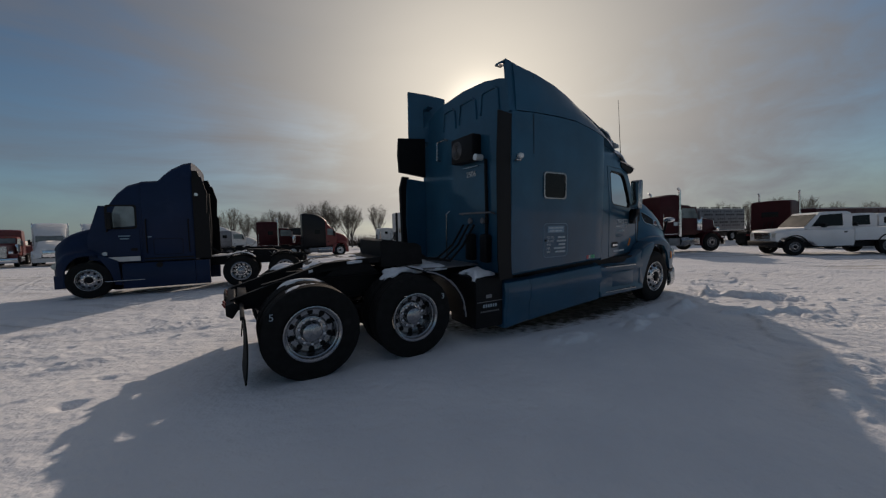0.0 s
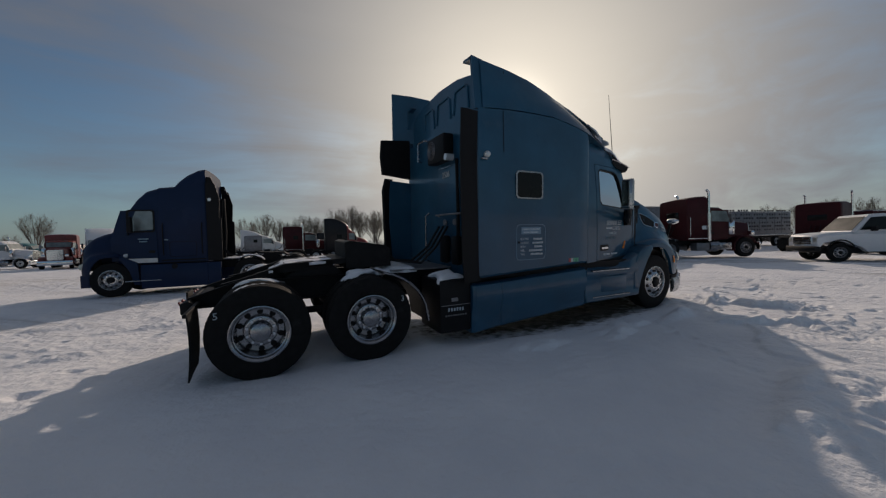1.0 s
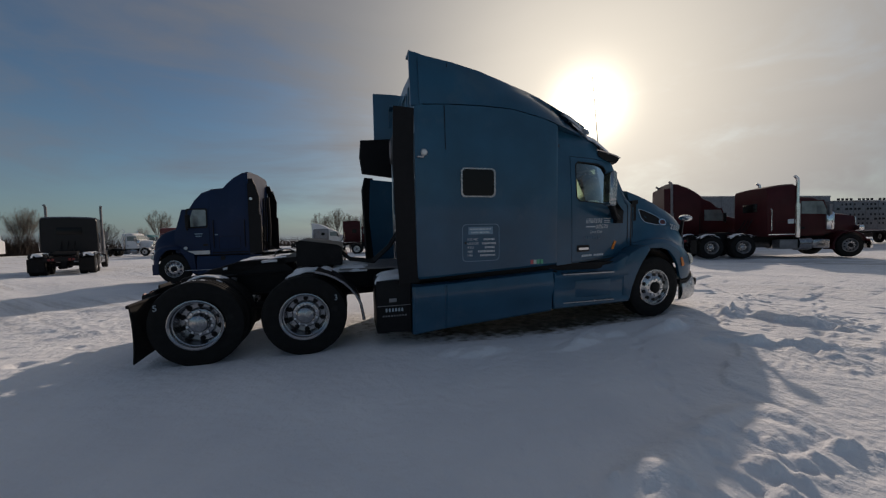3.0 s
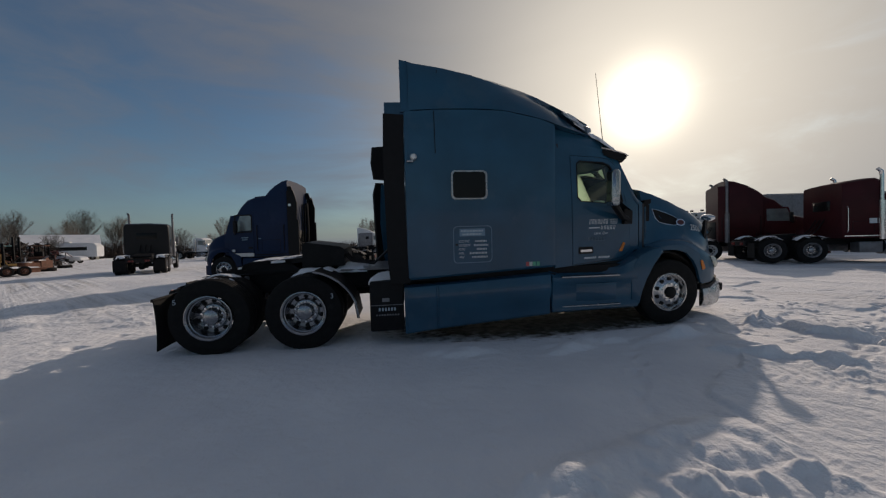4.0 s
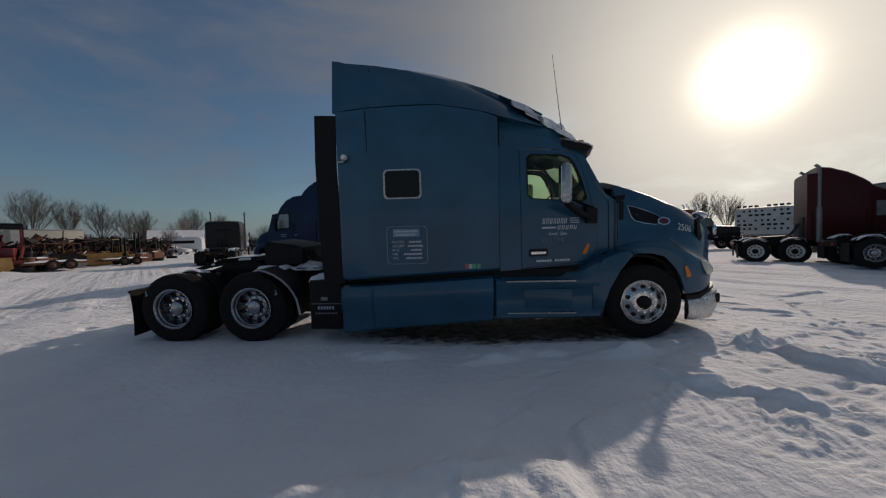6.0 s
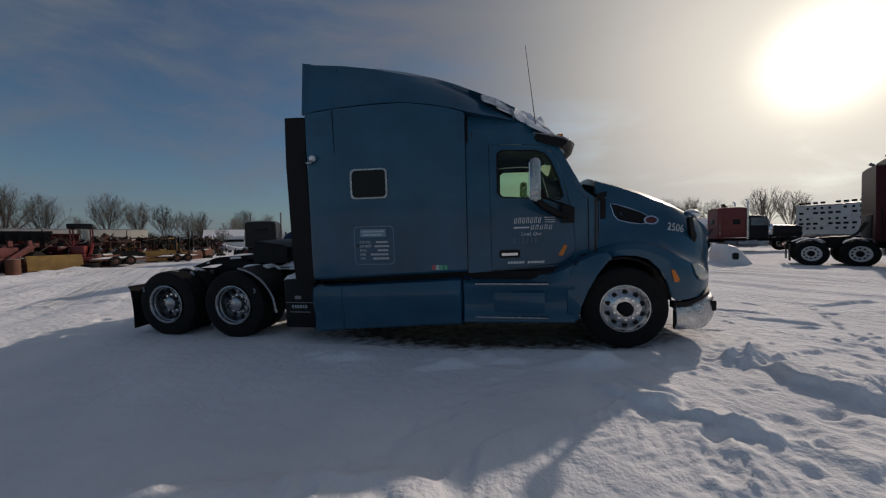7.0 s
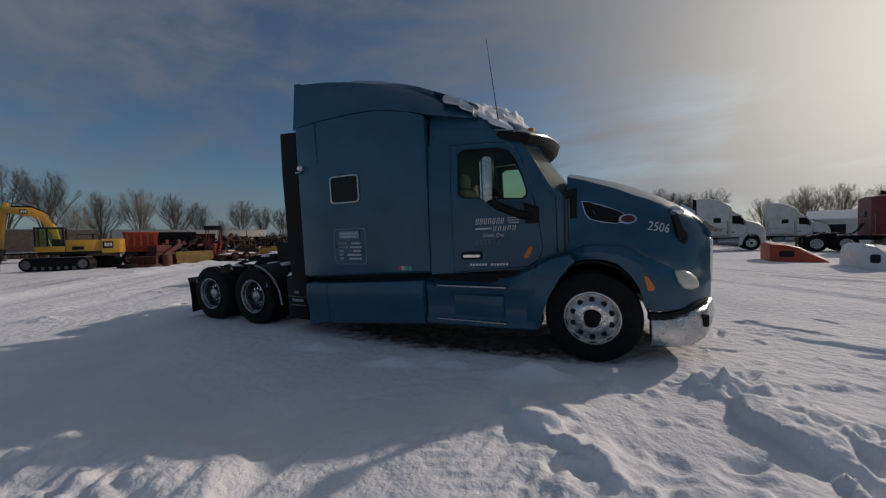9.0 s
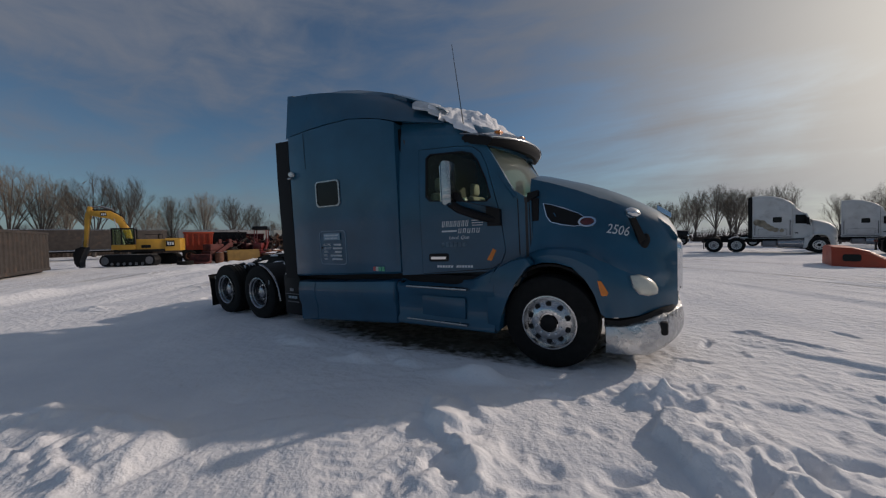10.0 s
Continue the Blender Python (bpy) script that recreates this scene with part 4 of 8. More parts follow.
# black rubber side extenders behind the sleeper; the far one is torn
part("side_extender", loft([[(x + dx, y, z) for x, y in ((2.06, -1.295), (1.90, -1.325), (1.79, -1.335), (1.79, -1.315), (1.9, -1.30), (2.06, -1.265))] for z, dx in ((0.87, 0.03), (1.2, 0.0), (2.5, -0.02), (3.12, 0.0))]), "plastic", truck, "black rubber side extender, full height")
for z0, z1, x0, torn, mat in ((2.55, 3.30, 1.47, 0.06, "plastic"), (0.95, 2.47, 1.62, -0.03, "blue")):
    part("side_extender", loft([[(2.05, 1.2, z0), (x0 + 0.03, 1.17, z0 + torn), (x0, 1.2, z0 + torn), (2.05, 1.26, z0)], [(2.05, 1.2, (z0 + z1) / 2), (x0 - 0.02, 1.13, (z0 + z1) / 2), (x0 - 0.04, 1.16, (z0 + z1) / 2), (2.05, 1.26, (z0 + z1) / 2)], [(2.05, 1.2, z1), (x0 + 0.01, 1.15, z1 - torn), (x0 - 0.01, 1.18, z1 - torn), (2.05, 1.26, z1)]]), mat, truck, "side extender, torn apart")
part("extender_lip", loft([[(1.64 + dx, 1.17, z), (1.50 + dx, 1.12, z), (1.47 + dx, 1.15, z), (1.64 + dx, 1.22, z)] for z, dx in ((0.95, 0.02), (1.6, 0.0), (2.3, -0.02), (2.53, 0.04))]), "plastic", truck, "black rubber edge of the torn extender")
part("roof_extender", loft([[(2.45, 1.10, z - 0.03), (2.1, 1.19, z + 0.012 * k), (1.74, 1.26, z + 0.02 * k), (1.73, 1.29, z + 0.02 * k), (2.1, 1.22, z + 0.012 * k), (2.45, 1.14, z - 0.03)] for k, z in ((0, 3.24), (1, 3.5), (-1, 3.53), (1, 3.85), (2, 4.12))]), "blue", truck, "loose roof side panel, bent outwards")
# things on the sleeper's back wall
ac = part("cooling_unit", box(1.88, 2.06, -0.62, -0.02, 2.60, 3.0, 0.03), "plastic", truck, "black cooling unit with a round fan grille")
for k in range(5):
    part("fan_ring", lathe([(0.03 + 0.025 * k, 0), (0.035 + 0.025 * k, -0.006), (0.04 + 0.025 * k, 0)], 20), "steel", ac, at=Matrix.Translation((1.876, -0.2, 2.8)) @ pose(0, 0, 0, 0, 0, -90))
part("grab_rail", tube([(2.05, 0.36, 3.1), (1.99, 0.36, 3.1), (1.99, 0.62, 3.1), (1.99, 0.62, 2.78), (2.05, 0.62, 2.78)], 0.02), "alu", truck)
part("work_lamp", cyl((1.86, -0.72, 2.62), (1.98, -0.72, 2.62), 0.05), "clear_lamp", truck)
part("conduit", tube([(2.03, -0.75, 2.6), (2.03, -0.78, 1.8), (2.03, -0.76, 1.1)], 0.025), "plastic", truck)
part("strap", box(2.035, 2.05, -0.55, -0.15, 2.525, 2.54), "alu", truck)
me = text_mesh("2506", 0.13)
me.materials.append(M["lettering"])
part("unit_number", me, None, truck, at=pose(2.052, -0.22, 2.38, 90, 0, -90))
part("back_rail", tube([(2.05, -0.12, 1.78), (1.98, -0.12, 1.8), (1.98, -0.95, 1.8), (2.05, -0.95, 1.78)], 0.014), "steel", truck)
part("back_rail", tube([(2.05, 0.3, 1.0), (1.98, 0.3, 1.05), (1.98, 0.3, 1.8), (2.05, 0.3, 1.85)], 0.014), "alu", truck)
for y in (-0.35, -0.68):
    part("gladhand", lathe([(0.0005, -0.02), (0.04, -0.02), (0.05, 0.0), (0.04, 0.02), (0.0005, 0.02)], 14), "steel", truck, at=pose(2.03, y, 1.68, 0, 0, 90))
for y in (-0.42, -0.8):
    part("hanging_bag", box(1.93, 2.05, y - 0.09, y + 0.09, 1.05, 1.48, 0.04), "plastic", truck)


# -- cab
def cab_side(x, z):
    return 1.19 - 0.2 * (x - 4.2) - 0.09 * max(0.0, z - 1.95)


def on_cab(off, s=-1):
    return lambda a, b, d: (a, s * (cab_side(a, b) + off + d), b)


CAB = [(4.218, 0.98), (5.5, 1.04), (5.7, 1.18), (5.93, 1.22), (5.92, 1.88), (5.72, 2.02), (5.42, 2.56), (5.28, 2.74), (4.75, 2.80), (4.218, 2.86)]
DOOR = [(4.52, 1.0), (5.44, 1.065), (5.56, 1.14), (5.615, 1.28), (5.57, 1.70), (5.50, 2.0), (5.40, 2.36), (5.33, 2.52), (5.21, 2.61), (5.0, 2.635), (4.50, 2.64)]
SIDE_WIN = [(4.60, 2.01), (4.66, 1.95), (5.40, 1.90), (5.46, 1.95), (5.40, 2.18), (5.30, 2.42), (5.22, 2.52), (5.10, 2.56), (4.66, 2.57), (4.60, 2.52)]
for s in (-1, 1):
    part("cab_side", panel(CAB, [DOOR], on_cab(-0.05, s), 0.05), "blue", truck)
    door = part("door", panel(inset(DOOR, 0.010), [SIDE_WIN], on_cab(-0.045, s), 0.05), "blue", truck, "blue cab door with white company lettering" if s < 0 else "blue cab door")
    part("window_seal", panel(SIDE_WIN, [inset(SIDE_WIN, 0.022)], on_cab(-0.03, s), 0.037), "plastic", door)
    sheet = bmesh.new()
    sheet.faces.new([sheet.verts.new(on_cab(-0.022, s)(a, b, 0)) for a, b in inset(SIDE_WIN, 0.018)])
    pane = part("pane", sheet, "glass", door)
    pane.visible_shadow = False
    part("door_handle", panel(rounded(4.62, 4.89, 1.165, 1.27, 0.025, 3), [], on_cab(0.003, s), 0.006), "plastic", door, "black recess with a chrome pull")
    part("pull", panel(rounded(4.65, 4.86, 1.195, 1.23, 0.012, 3), [], on_cab(0.012, s), 0.012), "chrome", door)
    base = part("mirror_arm", loft([[(5.43, s * 1.02, 1.60), (5.58, s * 0.99, 1.60), (5.58, s * 0.93, 1.60), (5.43, s * 0.95, 1.60)], [(5.42, s * 1.03, 1.84), (5.58, s * 1.0, 1.80), (5.58, s * 0.93, 1.80), (5.42, s * 0.95, 1.84)], [(5.10, s * 1.26, 1.94), (5.24, s * 1.26, 1.9), (5.24, s * 1.20, 1.9), (5.10, s * 1.20, 1.94)], [(5.06, s * 1.28, 2.02), (5.16, s * 1.28, 2.02), (5.16, s * 1.22, 2.02), (5.06, s * 1.22, 2.02)]]), "plastic", truck)
    mirror = part("wing_mirror", loft([[(x, s * y, z) for x, y in ((5.0 + b, 1.215), (5.0 + b, 1.365), (5.03 + b, 1.39), (5.10 - b, 1.38), (5.13 - b, 1.35), (5.13 - b, 1.23), (5.10 - b, 1.21))] for z, b in ((1.87, 0.03), (1.89, 0.005), (2.1, 0.0), (2.36, 0.003), (2.385, 0.03))]), "old_chrome", truck, "chrome-backed wing mirror")
    part("mirror_bracket", tube([(5.50, s * 0.97, 1.68), (5.36, s * 1.06, 1.72), (5.16, s * 1.24, 1.82), (5.07, s * 1.29, 1.90)], 0.05, 8), "plastic", truck)
    part("mirror_glass", box(4.992, 5.0, s * 1.23, s * 1.36, 1.91, 2.34), "chrome", mirror)
    part("turn_marker", panel([(5.38, 1.18), (5.44, 1.17), (5.50, 1.30), (5.46, 1.32)], [], on_cab(0.003, s), 0.01), "amber", door)
def door_line(name, spans, label=""):
    """One line of worn lettering on the door, as plain bars (x0, x1, z0, z1)."""
    bars = bmesh.new()
    for x0, x1, z0, z1 in spans:
        add_box(bars, x0, x1, -0.004, 0.004, z0, z1)
    for v in bars.verts:
        v.co.x += 0.18 * (v.co.z - 1.5)
        v.co.y = -cab_side(v.co.x, v.co.z) - 0.006 - (0.002 if v.co.y < 0 else 0)
    tagged(part(name, bars, "lettering", truck, label), kind="stuff")


for x0, x1, z0, z1, n in ((4.79, 5.15, 1.61, 1.685, 7), (5.02, 5.31, 1.525, 1.585, 5)):
    step = (x1 - x0) / n
    strokes = [(x0 + step * (k + f), x0 + step * (k + f) + 0.009, z0, z1) for k in range(n) for f in (0.05, 0.5)]
    strokes += [(x0 + step * (k + 0.05), x0 + step * (k + 0.62), z, z + 0.008) for k, z in ((k, z1 - 0.008 if k % 2 else z0) for k in range(n))]
    door_line("company_lettering", strokes, "white company lettering worn thin")
door_line("lettering_flash", [(5.17, 5.32, 1.675, 1.684), (5.18, 5.32, 1.645, 1.654), (5.19, 5.32, 1.615, 1.624)])
door_line("lettering_rule", [(4.80, 5.0, 1.545, 1.565)])
me = text_mesh("Laval, Que", 0.062, 0.002, 0.3)
me.materials.append(M["lettering"])
part("town_lettering", me, None, truck, at=pose(4.90, -cab_side(4.9, 1.45) - 0.007, 1.452, 90, 0, 11.3))
door_line("registration_line", [(4.80 + 0.037 * k, 4.828 + 0.037 * k, 1.085, 1.115) for k in range(13) if k != 6])
ghost = bmesh.new()
for k in range(6):
    add_box(ghost, 4.80 + 0.055 * k, 4.84 + 0.055 * k, -0.004, 0.004, 1.355, 1.41)
for v in ghost.verts:
    v.co.y = -cab_side(v.co.x, v.co.z) - 0.006
part("ghost_lettering", ghost, "faded", truck)

CAB_CROWN = [(4.22, 3.34), (4.7, 3.25), (5.0, 3.13), (5.25, 2.98), (5.5, 2.80), (5.62, 2.70)]


def cab_roof_section(x):
    low = interp(x, [(4.2, 2.86), (4.75, 2.80), (5.28, 2.74), (5.42, 2.60), (5.62, 2.55)])
    w = min(cab_side(x, low) - 0.003, math.sqrt(max(0.02, (5.60 - x) / 0.22)))
    zc = interp(x, CAB_CROWN)
    sh = low + 0.55 * (zc - low)
    right = [(x, -w + 0.05, low - 0.02), (x, -w, low), (x, -w + 0.02, low + 0.5 * (sh - low)), (x, -w + 0.10, sh), (x, -w + 0.26, sh + 0.5 * (zc - sh)), (x, -min(0.42, 0.4 * w), zc - 0.03)]
    return right + [(x, 0, zc)] + [(a, -b, c) for a, b, c in right[::-1]]


part("cab_roof", loft([cab_roof_section(x) for x in (4.235, 4.3, 4.7, 5.0, 5.25, 5.36, 5.42, 5.48, 5.53)]), "blue", truck)
part("cab_seam", box(4.205, 4.24, -1.12, 1.12, 1.0, 2.95), "plastic", truck)
visor, valance, edge = [], [], []
for k in range(21):
    y = -0.97 + 1.94 * k / 20
    xf, sag = 5.72 - 0.22 * y * y, 0.11 * abs(y) ** 2.5
    top = [(xf - 0.44, 2.885 - sag), (xf - 0.30, 2.862 - sag), (xf - 0.16, 2.808 - 0.8 * sag), (xf - 0.05, 2.745 - 0.5 * sag), (xf, 2.695 - 0.3 * sag)]
    visor.append([(x, y, z) for x, z in top] + [(x - 0.006, y * 0.99, z - 0.014) for x, z in top[::-1]])
    valance.append([(x, y * 0.985, z) for x, z in ((xf - 0.008, 2.682 - 0.3 * sag), (xf - 0.022, 2.62), (xf - 0.07, 2.575), (xf - 0.30, 2.63), (xf - 0.42, 2.70), (xf - 0.42, 2.84 - sag), (xf - 0.30, 2.84 - sag), (xf - 0.16, 2.786 - 0.8 * sag), (xf - 0.06, 2.725 - 0.5 * sag))])
    edge.append((xf + 0.002, y, 2.692 - 0.3 * sag))
part("sun_visor", loft(visor), "old_chrome", truck, "polished metal sun visor over the windscreen")
part("visor_lining", loft(valance), "plastic", truck, "black underside of the visor")
part("visor_edge", tube(edge, 0.008, 6), "chrome", truck)
for y in (-0.62, 0.0, 0.62):
    part("roof_marker", box(5.50 - 0.22 * y * y, 5.58 - 0.22 * y * y, y - 0.055, y + 0.055, 2.79 - 0.08 * abs(y) ** 2.5, 2.835 - 0.09 * abs(y) ** 2.5, 0.008), "amber", truck)
shield = part("windscreen", loft([[(5.97 - 0.29 * y * y, y, 1.95), (5.72 - 0.29 * y * y, y * 0.985, 2.28), (5.50 - 0.29 * y * y, y * 0.965, 2.60)] for y in (-0.875, -0.75, -0.6, -0.3, 0.0, 0.3, 0.6, 0.75, 0.875)], closed=False), "frosted", truck, "frosted windscreen")
shield.visible_shadow = False
for s in (-1, 1):
    part("pillar", tube([(5.745, s * 0.882, 1.93), (5.495, s * 0.872, 2.28), (5.275, s * 0.855, 2.62)], 0.026, 6), "blue", truck)
cabin = bmesh.new()
add_box(cabin, 4.3, 5.88, -0.95, 0.95, 0.98, 1.04)
add_box(cabin, 5.82, 5.88, -0.86, 0.86, 1.04, 1.92)
add_box(cabin, 5.35, 5.84, -0.84, 0.84, 1.75, 1.95, 0.06)
add_box(cabin, 4.26, 4.30, -1.1, 1.1, 1.04, 2.8)
part("cab_lining", cabin, "interior", truck)
for s in (-1, 1):
    seat = box(4.55, 5.0, s * 0.55 - 0.25, s * 0.55 + 0.25, 1.35, 1.5, 0.04)
    add_box(seat, 4.45, 4.6, s * 0.55 - 0.24, s * 0.55 + 0.24, 1.5, 2.1, 0.05)
    add_box(seat, 4.45, 4.55, s * 0.55 - 0.12, s * 0.55 + 0.12, 2.12, 2.32, 0.04)
    add_box(seat, 4.6, 4.9, s * 0.55 - 0.12, s * 0.55 + 0.12, 1.04, 1.36)
    part("seat", seat, "seat", truck)
part("steering_wheel", lathe([(0.235, 0), (0.225, 0.012), (0.215, 0), (0.225, -0.012), (0.235, 0)], 28), "plastic", truck, at=pose(5.2, 0.5, 1.95, 0, 0, 90) @ pose(0, 0, 0, 40, 0, 0))
part("cowl", loft([[(5.88, y, 1.86), (6.0, y, 1.93), (6.0, y, 1.99), (5.88, y, 1.97)] for y in (-0.86, 0.86)]), "plastic", truck)
part("cowl_side", box(5.9, 6.0, -0.825, 0.825, 1.15, 1.9), "plastic", truck)
for s in (-1, 1):  # the narrow cowl panel behind the bonnet, edged by two dark seams
    for x in (5.775, 5.905):
        part("cowl_seam", panel([(x, 1.24), (x + 0.009, 1.24), (x - 0.001, 1.90), (x - 0.010, 1.92)], [], on_cab(0.002, s), 0.004), "plastic", truck)
part("antenna", cyl((5.13, -0.93, 2.74), (4.99, -0.93, 3.9), 0.007, 6, r2=0.003), "black", truck)
part("antenna_base", cyl((5.14, -0.93, 2.66), (5.128, -0.93, 2.80), 0.022, 10), "plastic", truck)

# -- bonnet and wings
HOOD = [  # x, crown z, shoulder (y, z), flank (y, z), wing top (y, z), wing side (y, z), lower edge z
    (5.89, 2.235, 0.72, 2.145, 0.825, 1.63, 0.86, 1.26, 0.89, 1.18, 1.10),
    (6.00, 2.21, 0.72, 2.11, 0.83, 1.60, 0.92, 1.30, 1.02, 1.22, 1.14),
    (6.10, 2.18, 0.72, 2.08, 0.84, 1.60, 0.96, 1.33, 1.09, 1.25, 1.175),
    (6.26, 2.13, 0.715, 2.02, 0.86, 1.57, 0.98, 1.34, 1.12, 1.26, 1.175),
    (6.42, 2.08, 0.71, 1.96, 0.865, 1.54, 0.985, 1.33, 1.125, 1.23, 1.13),
    (6.55, 2.03, 0.70, 1.90, 0.865, 1.51, 0.985, 1.30, 1.12, 1.17, 1.00),
    (6.63, 2.0, 0.695, 1.86, 0.865, 1.48, 0.98, 1.27, 1.115, 1.12, 0.86),
    (6.69, 1.97, 0.69, 1.84, 0.86, 1.46, 0.975, 1.24, 1.11, 1.08, 0.66),
    (6.74, 1.95, 0.685, 1.82, 0.86, 1.44, 0.97, 1.22, 1.10, 1.05, 0.62),
    (6.90, 1.87, 0.67, 1.74, 0.845, 1.38, 0.94, 1.14, 1.06, 0.96, 0.63),
    (7.05, 1.78, 0.645, 1.65, 0.80, 1.30, 0.88, 1.06, 0.98, 0.90, 0.65),
    (7.18, 1.70, 0.61, 1.56, 0.73, 1.22, 0.79, 1.02, 0.85, 0.88, 0.67),
    (7.29, 1.60, 0.55, 1.46, 0.62, 1.15, 0.66, 0.98, 0.69, 0.86, 0.69),
    (7.36, 1.48, 0.49, 1.36, 0.53, 1.10, 0.55, 0.95, 0.56, 0.85, 0.70),
]


def hood_half(r, s):
    x, zc, ys, zs, ym, zm, yf, zf, yo, zo, zl = r
    pts = [(0, zc), (0.30, zc - 0.012), (0.55, 0.5 * zs + 0.5 * zc - 0.01), (ys, zs), (ys + 0.3 * (ym - ys), zs + 0.18 * (zm - zs)), (0.5 * (ys + ym) + 0.02, 0.5 * (zs + zm)), (ym, zm), (0.6 * ym + 0.4 * yf - 0.012, 0.5 * (zm + zf)), (yf, zf), (0.45 * yf + 0.55 * yo, zf - 0.25 * (zf - zo)), (yo, zo), (yo + 0.003, 0.5 * (zo + zl)), (yo - 0.01, zl), (yo - 0.06, zl), (yo - 0.06, 0.5 * (zo + zl)), (max(0.2, yf - 0.06), zf - 0.05), (ym - 0.05, zm), (ys - 0.06, zs - 0.06), (0.0, zc - 0.05)]
    return [(x, s * y, z) for y, z in pts]


hood = bmesh.new()
for s in (-1, 1):
    rows = [hood_half(r, s) for r in HOOD]
    add_loft(hood, rows)
bmesh.ops.remove_doubles(hood, verts=hood.verts[:], dist=1e-4)
part("bonnet", hood, "blue", truck, smooth=26)


def hood_y(x, z):
    g = lambda i: interp(x, [(r[0], r[i]) for r in HOOD])
    ys, zs, ym, zm = g(2), g(3), g(4), g(5)
    z1, y1, z2, y2 = zs + 0.18 * (zm - zs), ys + 0.3 * (ym - ys), 0.5 * (zs + zm), 0.5 * (ys + ym) + 0.02
    return interp(z, [(zm - 0.3, ym + 0.06), (zm, ym), (z2, y2), (z1, y1), (zs, ys)])


def on_hood(off, s=-1):
    return lambda a, b, d: (a, s * (hood_y(a, b) + off + d), b)


def wing_y(x, z):
    """Half width of the front wing's skin."""
    g = lambda i: interp(x, [(r[0], r[i]) for r in HOOD])
    yf, zf, yo, zo = g(6), g(7), g(8), g(9)
    return interp(z, [(zo - 0.3, yo), (zo, yo), (zf - 0.25 * (zf - zo), 0.45 * yf + 0.55 * yo), (zf, yf)])


VENT = [(6.05, 1.835), (6.12, 1.825), (6.28, 1.775), (6.45, 1.70), (6.53, 1.64), (6.52, 1.575), (6.42, 1.555), (6.27, 1.575), (6.14, 1.615), (6.09, 1.68)]
OVAL = [(6.535 + 0.092 * math.cos(a), 1.605 + 0.058 * math.sin(a)) for a in (2 * math.pi * k / 20 for k in range(20))]
for s in (-1, 1):
    vent = part("bonnet_vent", panel(VENT, [inset(VENT, 0.011)], on_hood(0.002, s), 0.012), "chrome", truck, "chrome-edged dark bonnet vent")
    part("vent_mesh", panel(inset(VENT, 0.016), [], on_hood(0.002, s), 0.004), "plastic", vent)
    badge = part("badge", panel(OVAL, [[(6.535 + 0.070 * math.cos(a), 1.605 + 0.040 * math.sin(a)) for a in (2 * math.pi * k / 20 for k in range(20))]], on_hood(0.008, s), 0.016), "chrome", truck, "oval chrome badge with a red centre")
    part("badge_centre", panel(inset(OVAL, 0.018), [], on_hood(0.008, s), 0.008), "badge_red", badge)
    part("wing_marker", panel([(6.665, 1.0), (6.70, 1.0), (6.765, 0.88), (6.75, 0.85), (6.70, 0.85)], [], lambda a, b, d, s=s: (a, s * (interp(a, [(r[0], r[8]) for r in HOOD]) + 0.006 + d), b), 0.012), "amber", truck)
    lamp_edge = [(6.87, 1.045), (6.97, 1.05), (7.06, 1.025), (7.14, 0.97), (7.18, 0.90), (7.17, 0.85), (7.08, 0.84), (6.98, 0.865), (6.91, 0.935)]
    lamp_edge = [(7.18 - 0.76 * (7.18 - x), z) for x, z in lamp_edge]
    lamp = part("headlamp", loft([[(x + 0.01 * k, s * (wing_y(x, z) + off), z + 0.004 * k) for x, z in inset(lamp_edge, d)] for k, (d, off) in enumerate(((0.0, -0.03), (0.0, 0.008), (0.012, 0.020), (0.035, 0.028), (0.07, 0.031)))]), "lens", truck, "clouded clear headlamp", smooth=60)
    part("lamp_rim", panel(lamp_edge, [inset(lamp_edge, 0.010)], lambda a, b, d, s=s: (a, s * (wing_y(a, b) + 0.004 + d), b), 0.012), "alu", lamp)
    stalk = part("bonnet_mirror", loft([[(7.03, s * 0.80, 1.34), (7.11, s * 0.76, 1.36), (7.08, s * 0.70, 1.38), (7.0, s * 0.74, 1.36)], [(7.0, s * 0.84, 1.46), (7.06, s * 0.81, 1.47), (7.04, s * 0.77, 1.48), (6.98, s * 0.80, 1.47)], [(6.95, s * 0.90, 1.62), (7.0, s * 0.88, 1.62), (6.98, s * 0.85, 1.62), (6.93, s * 0.87, 1.62)]]), "plastic", truck, "black stalk with a round chrome mirror")
    bm = bmesh.new()
    bmesh.ops.create_uvsphere(bm, u_segments=16, v_segments=10, radius=1, matrix=pose(6.97, s * 0.92, 1.67, 0, 15, 0) @ Matrix.Diagonal((0.075, 0.12, 0.055, 1)))
    part("mirror_head", bm, "chrome", stalk)
    bm = bmesh.new()
    bmesh.ops.create_uvsphere(bm, u_segments=14, v_segments=8, radius=1, matrix=pose(7.06, s * 0.745, 1.36, 0, 20, -s * 25) @ Matrix.Diagonal((0.055, 0.05, 0.10, 1)))
    part("mirror_foot", bm, "plastic", stalk)
me = text_mesh("2506", 0.15, 0.003, 0.15)
me.materials.append(M["lettering"])
for v in me.vertices:
    x, z, d = 6.72 + v.co.x * 0.70 + v.co.y * 0.12, 1.48 + v.co.y * 0.92 - 0.15 * v.co.x, v.co.z
    v.co = on_hood(0.006)(x, z, d)
part("unit_number", me, None, truck)
grille = part("grille", loft([[(7.33, y, z) for y, z in rounded(-0.46, 0.46, 0.78, 1.40, 0.1)], [(7.40, y, z) for y, z in rounded(-0.42, 0.42, 0.82, 1.36, 0.1)]]), "chrome", truck)
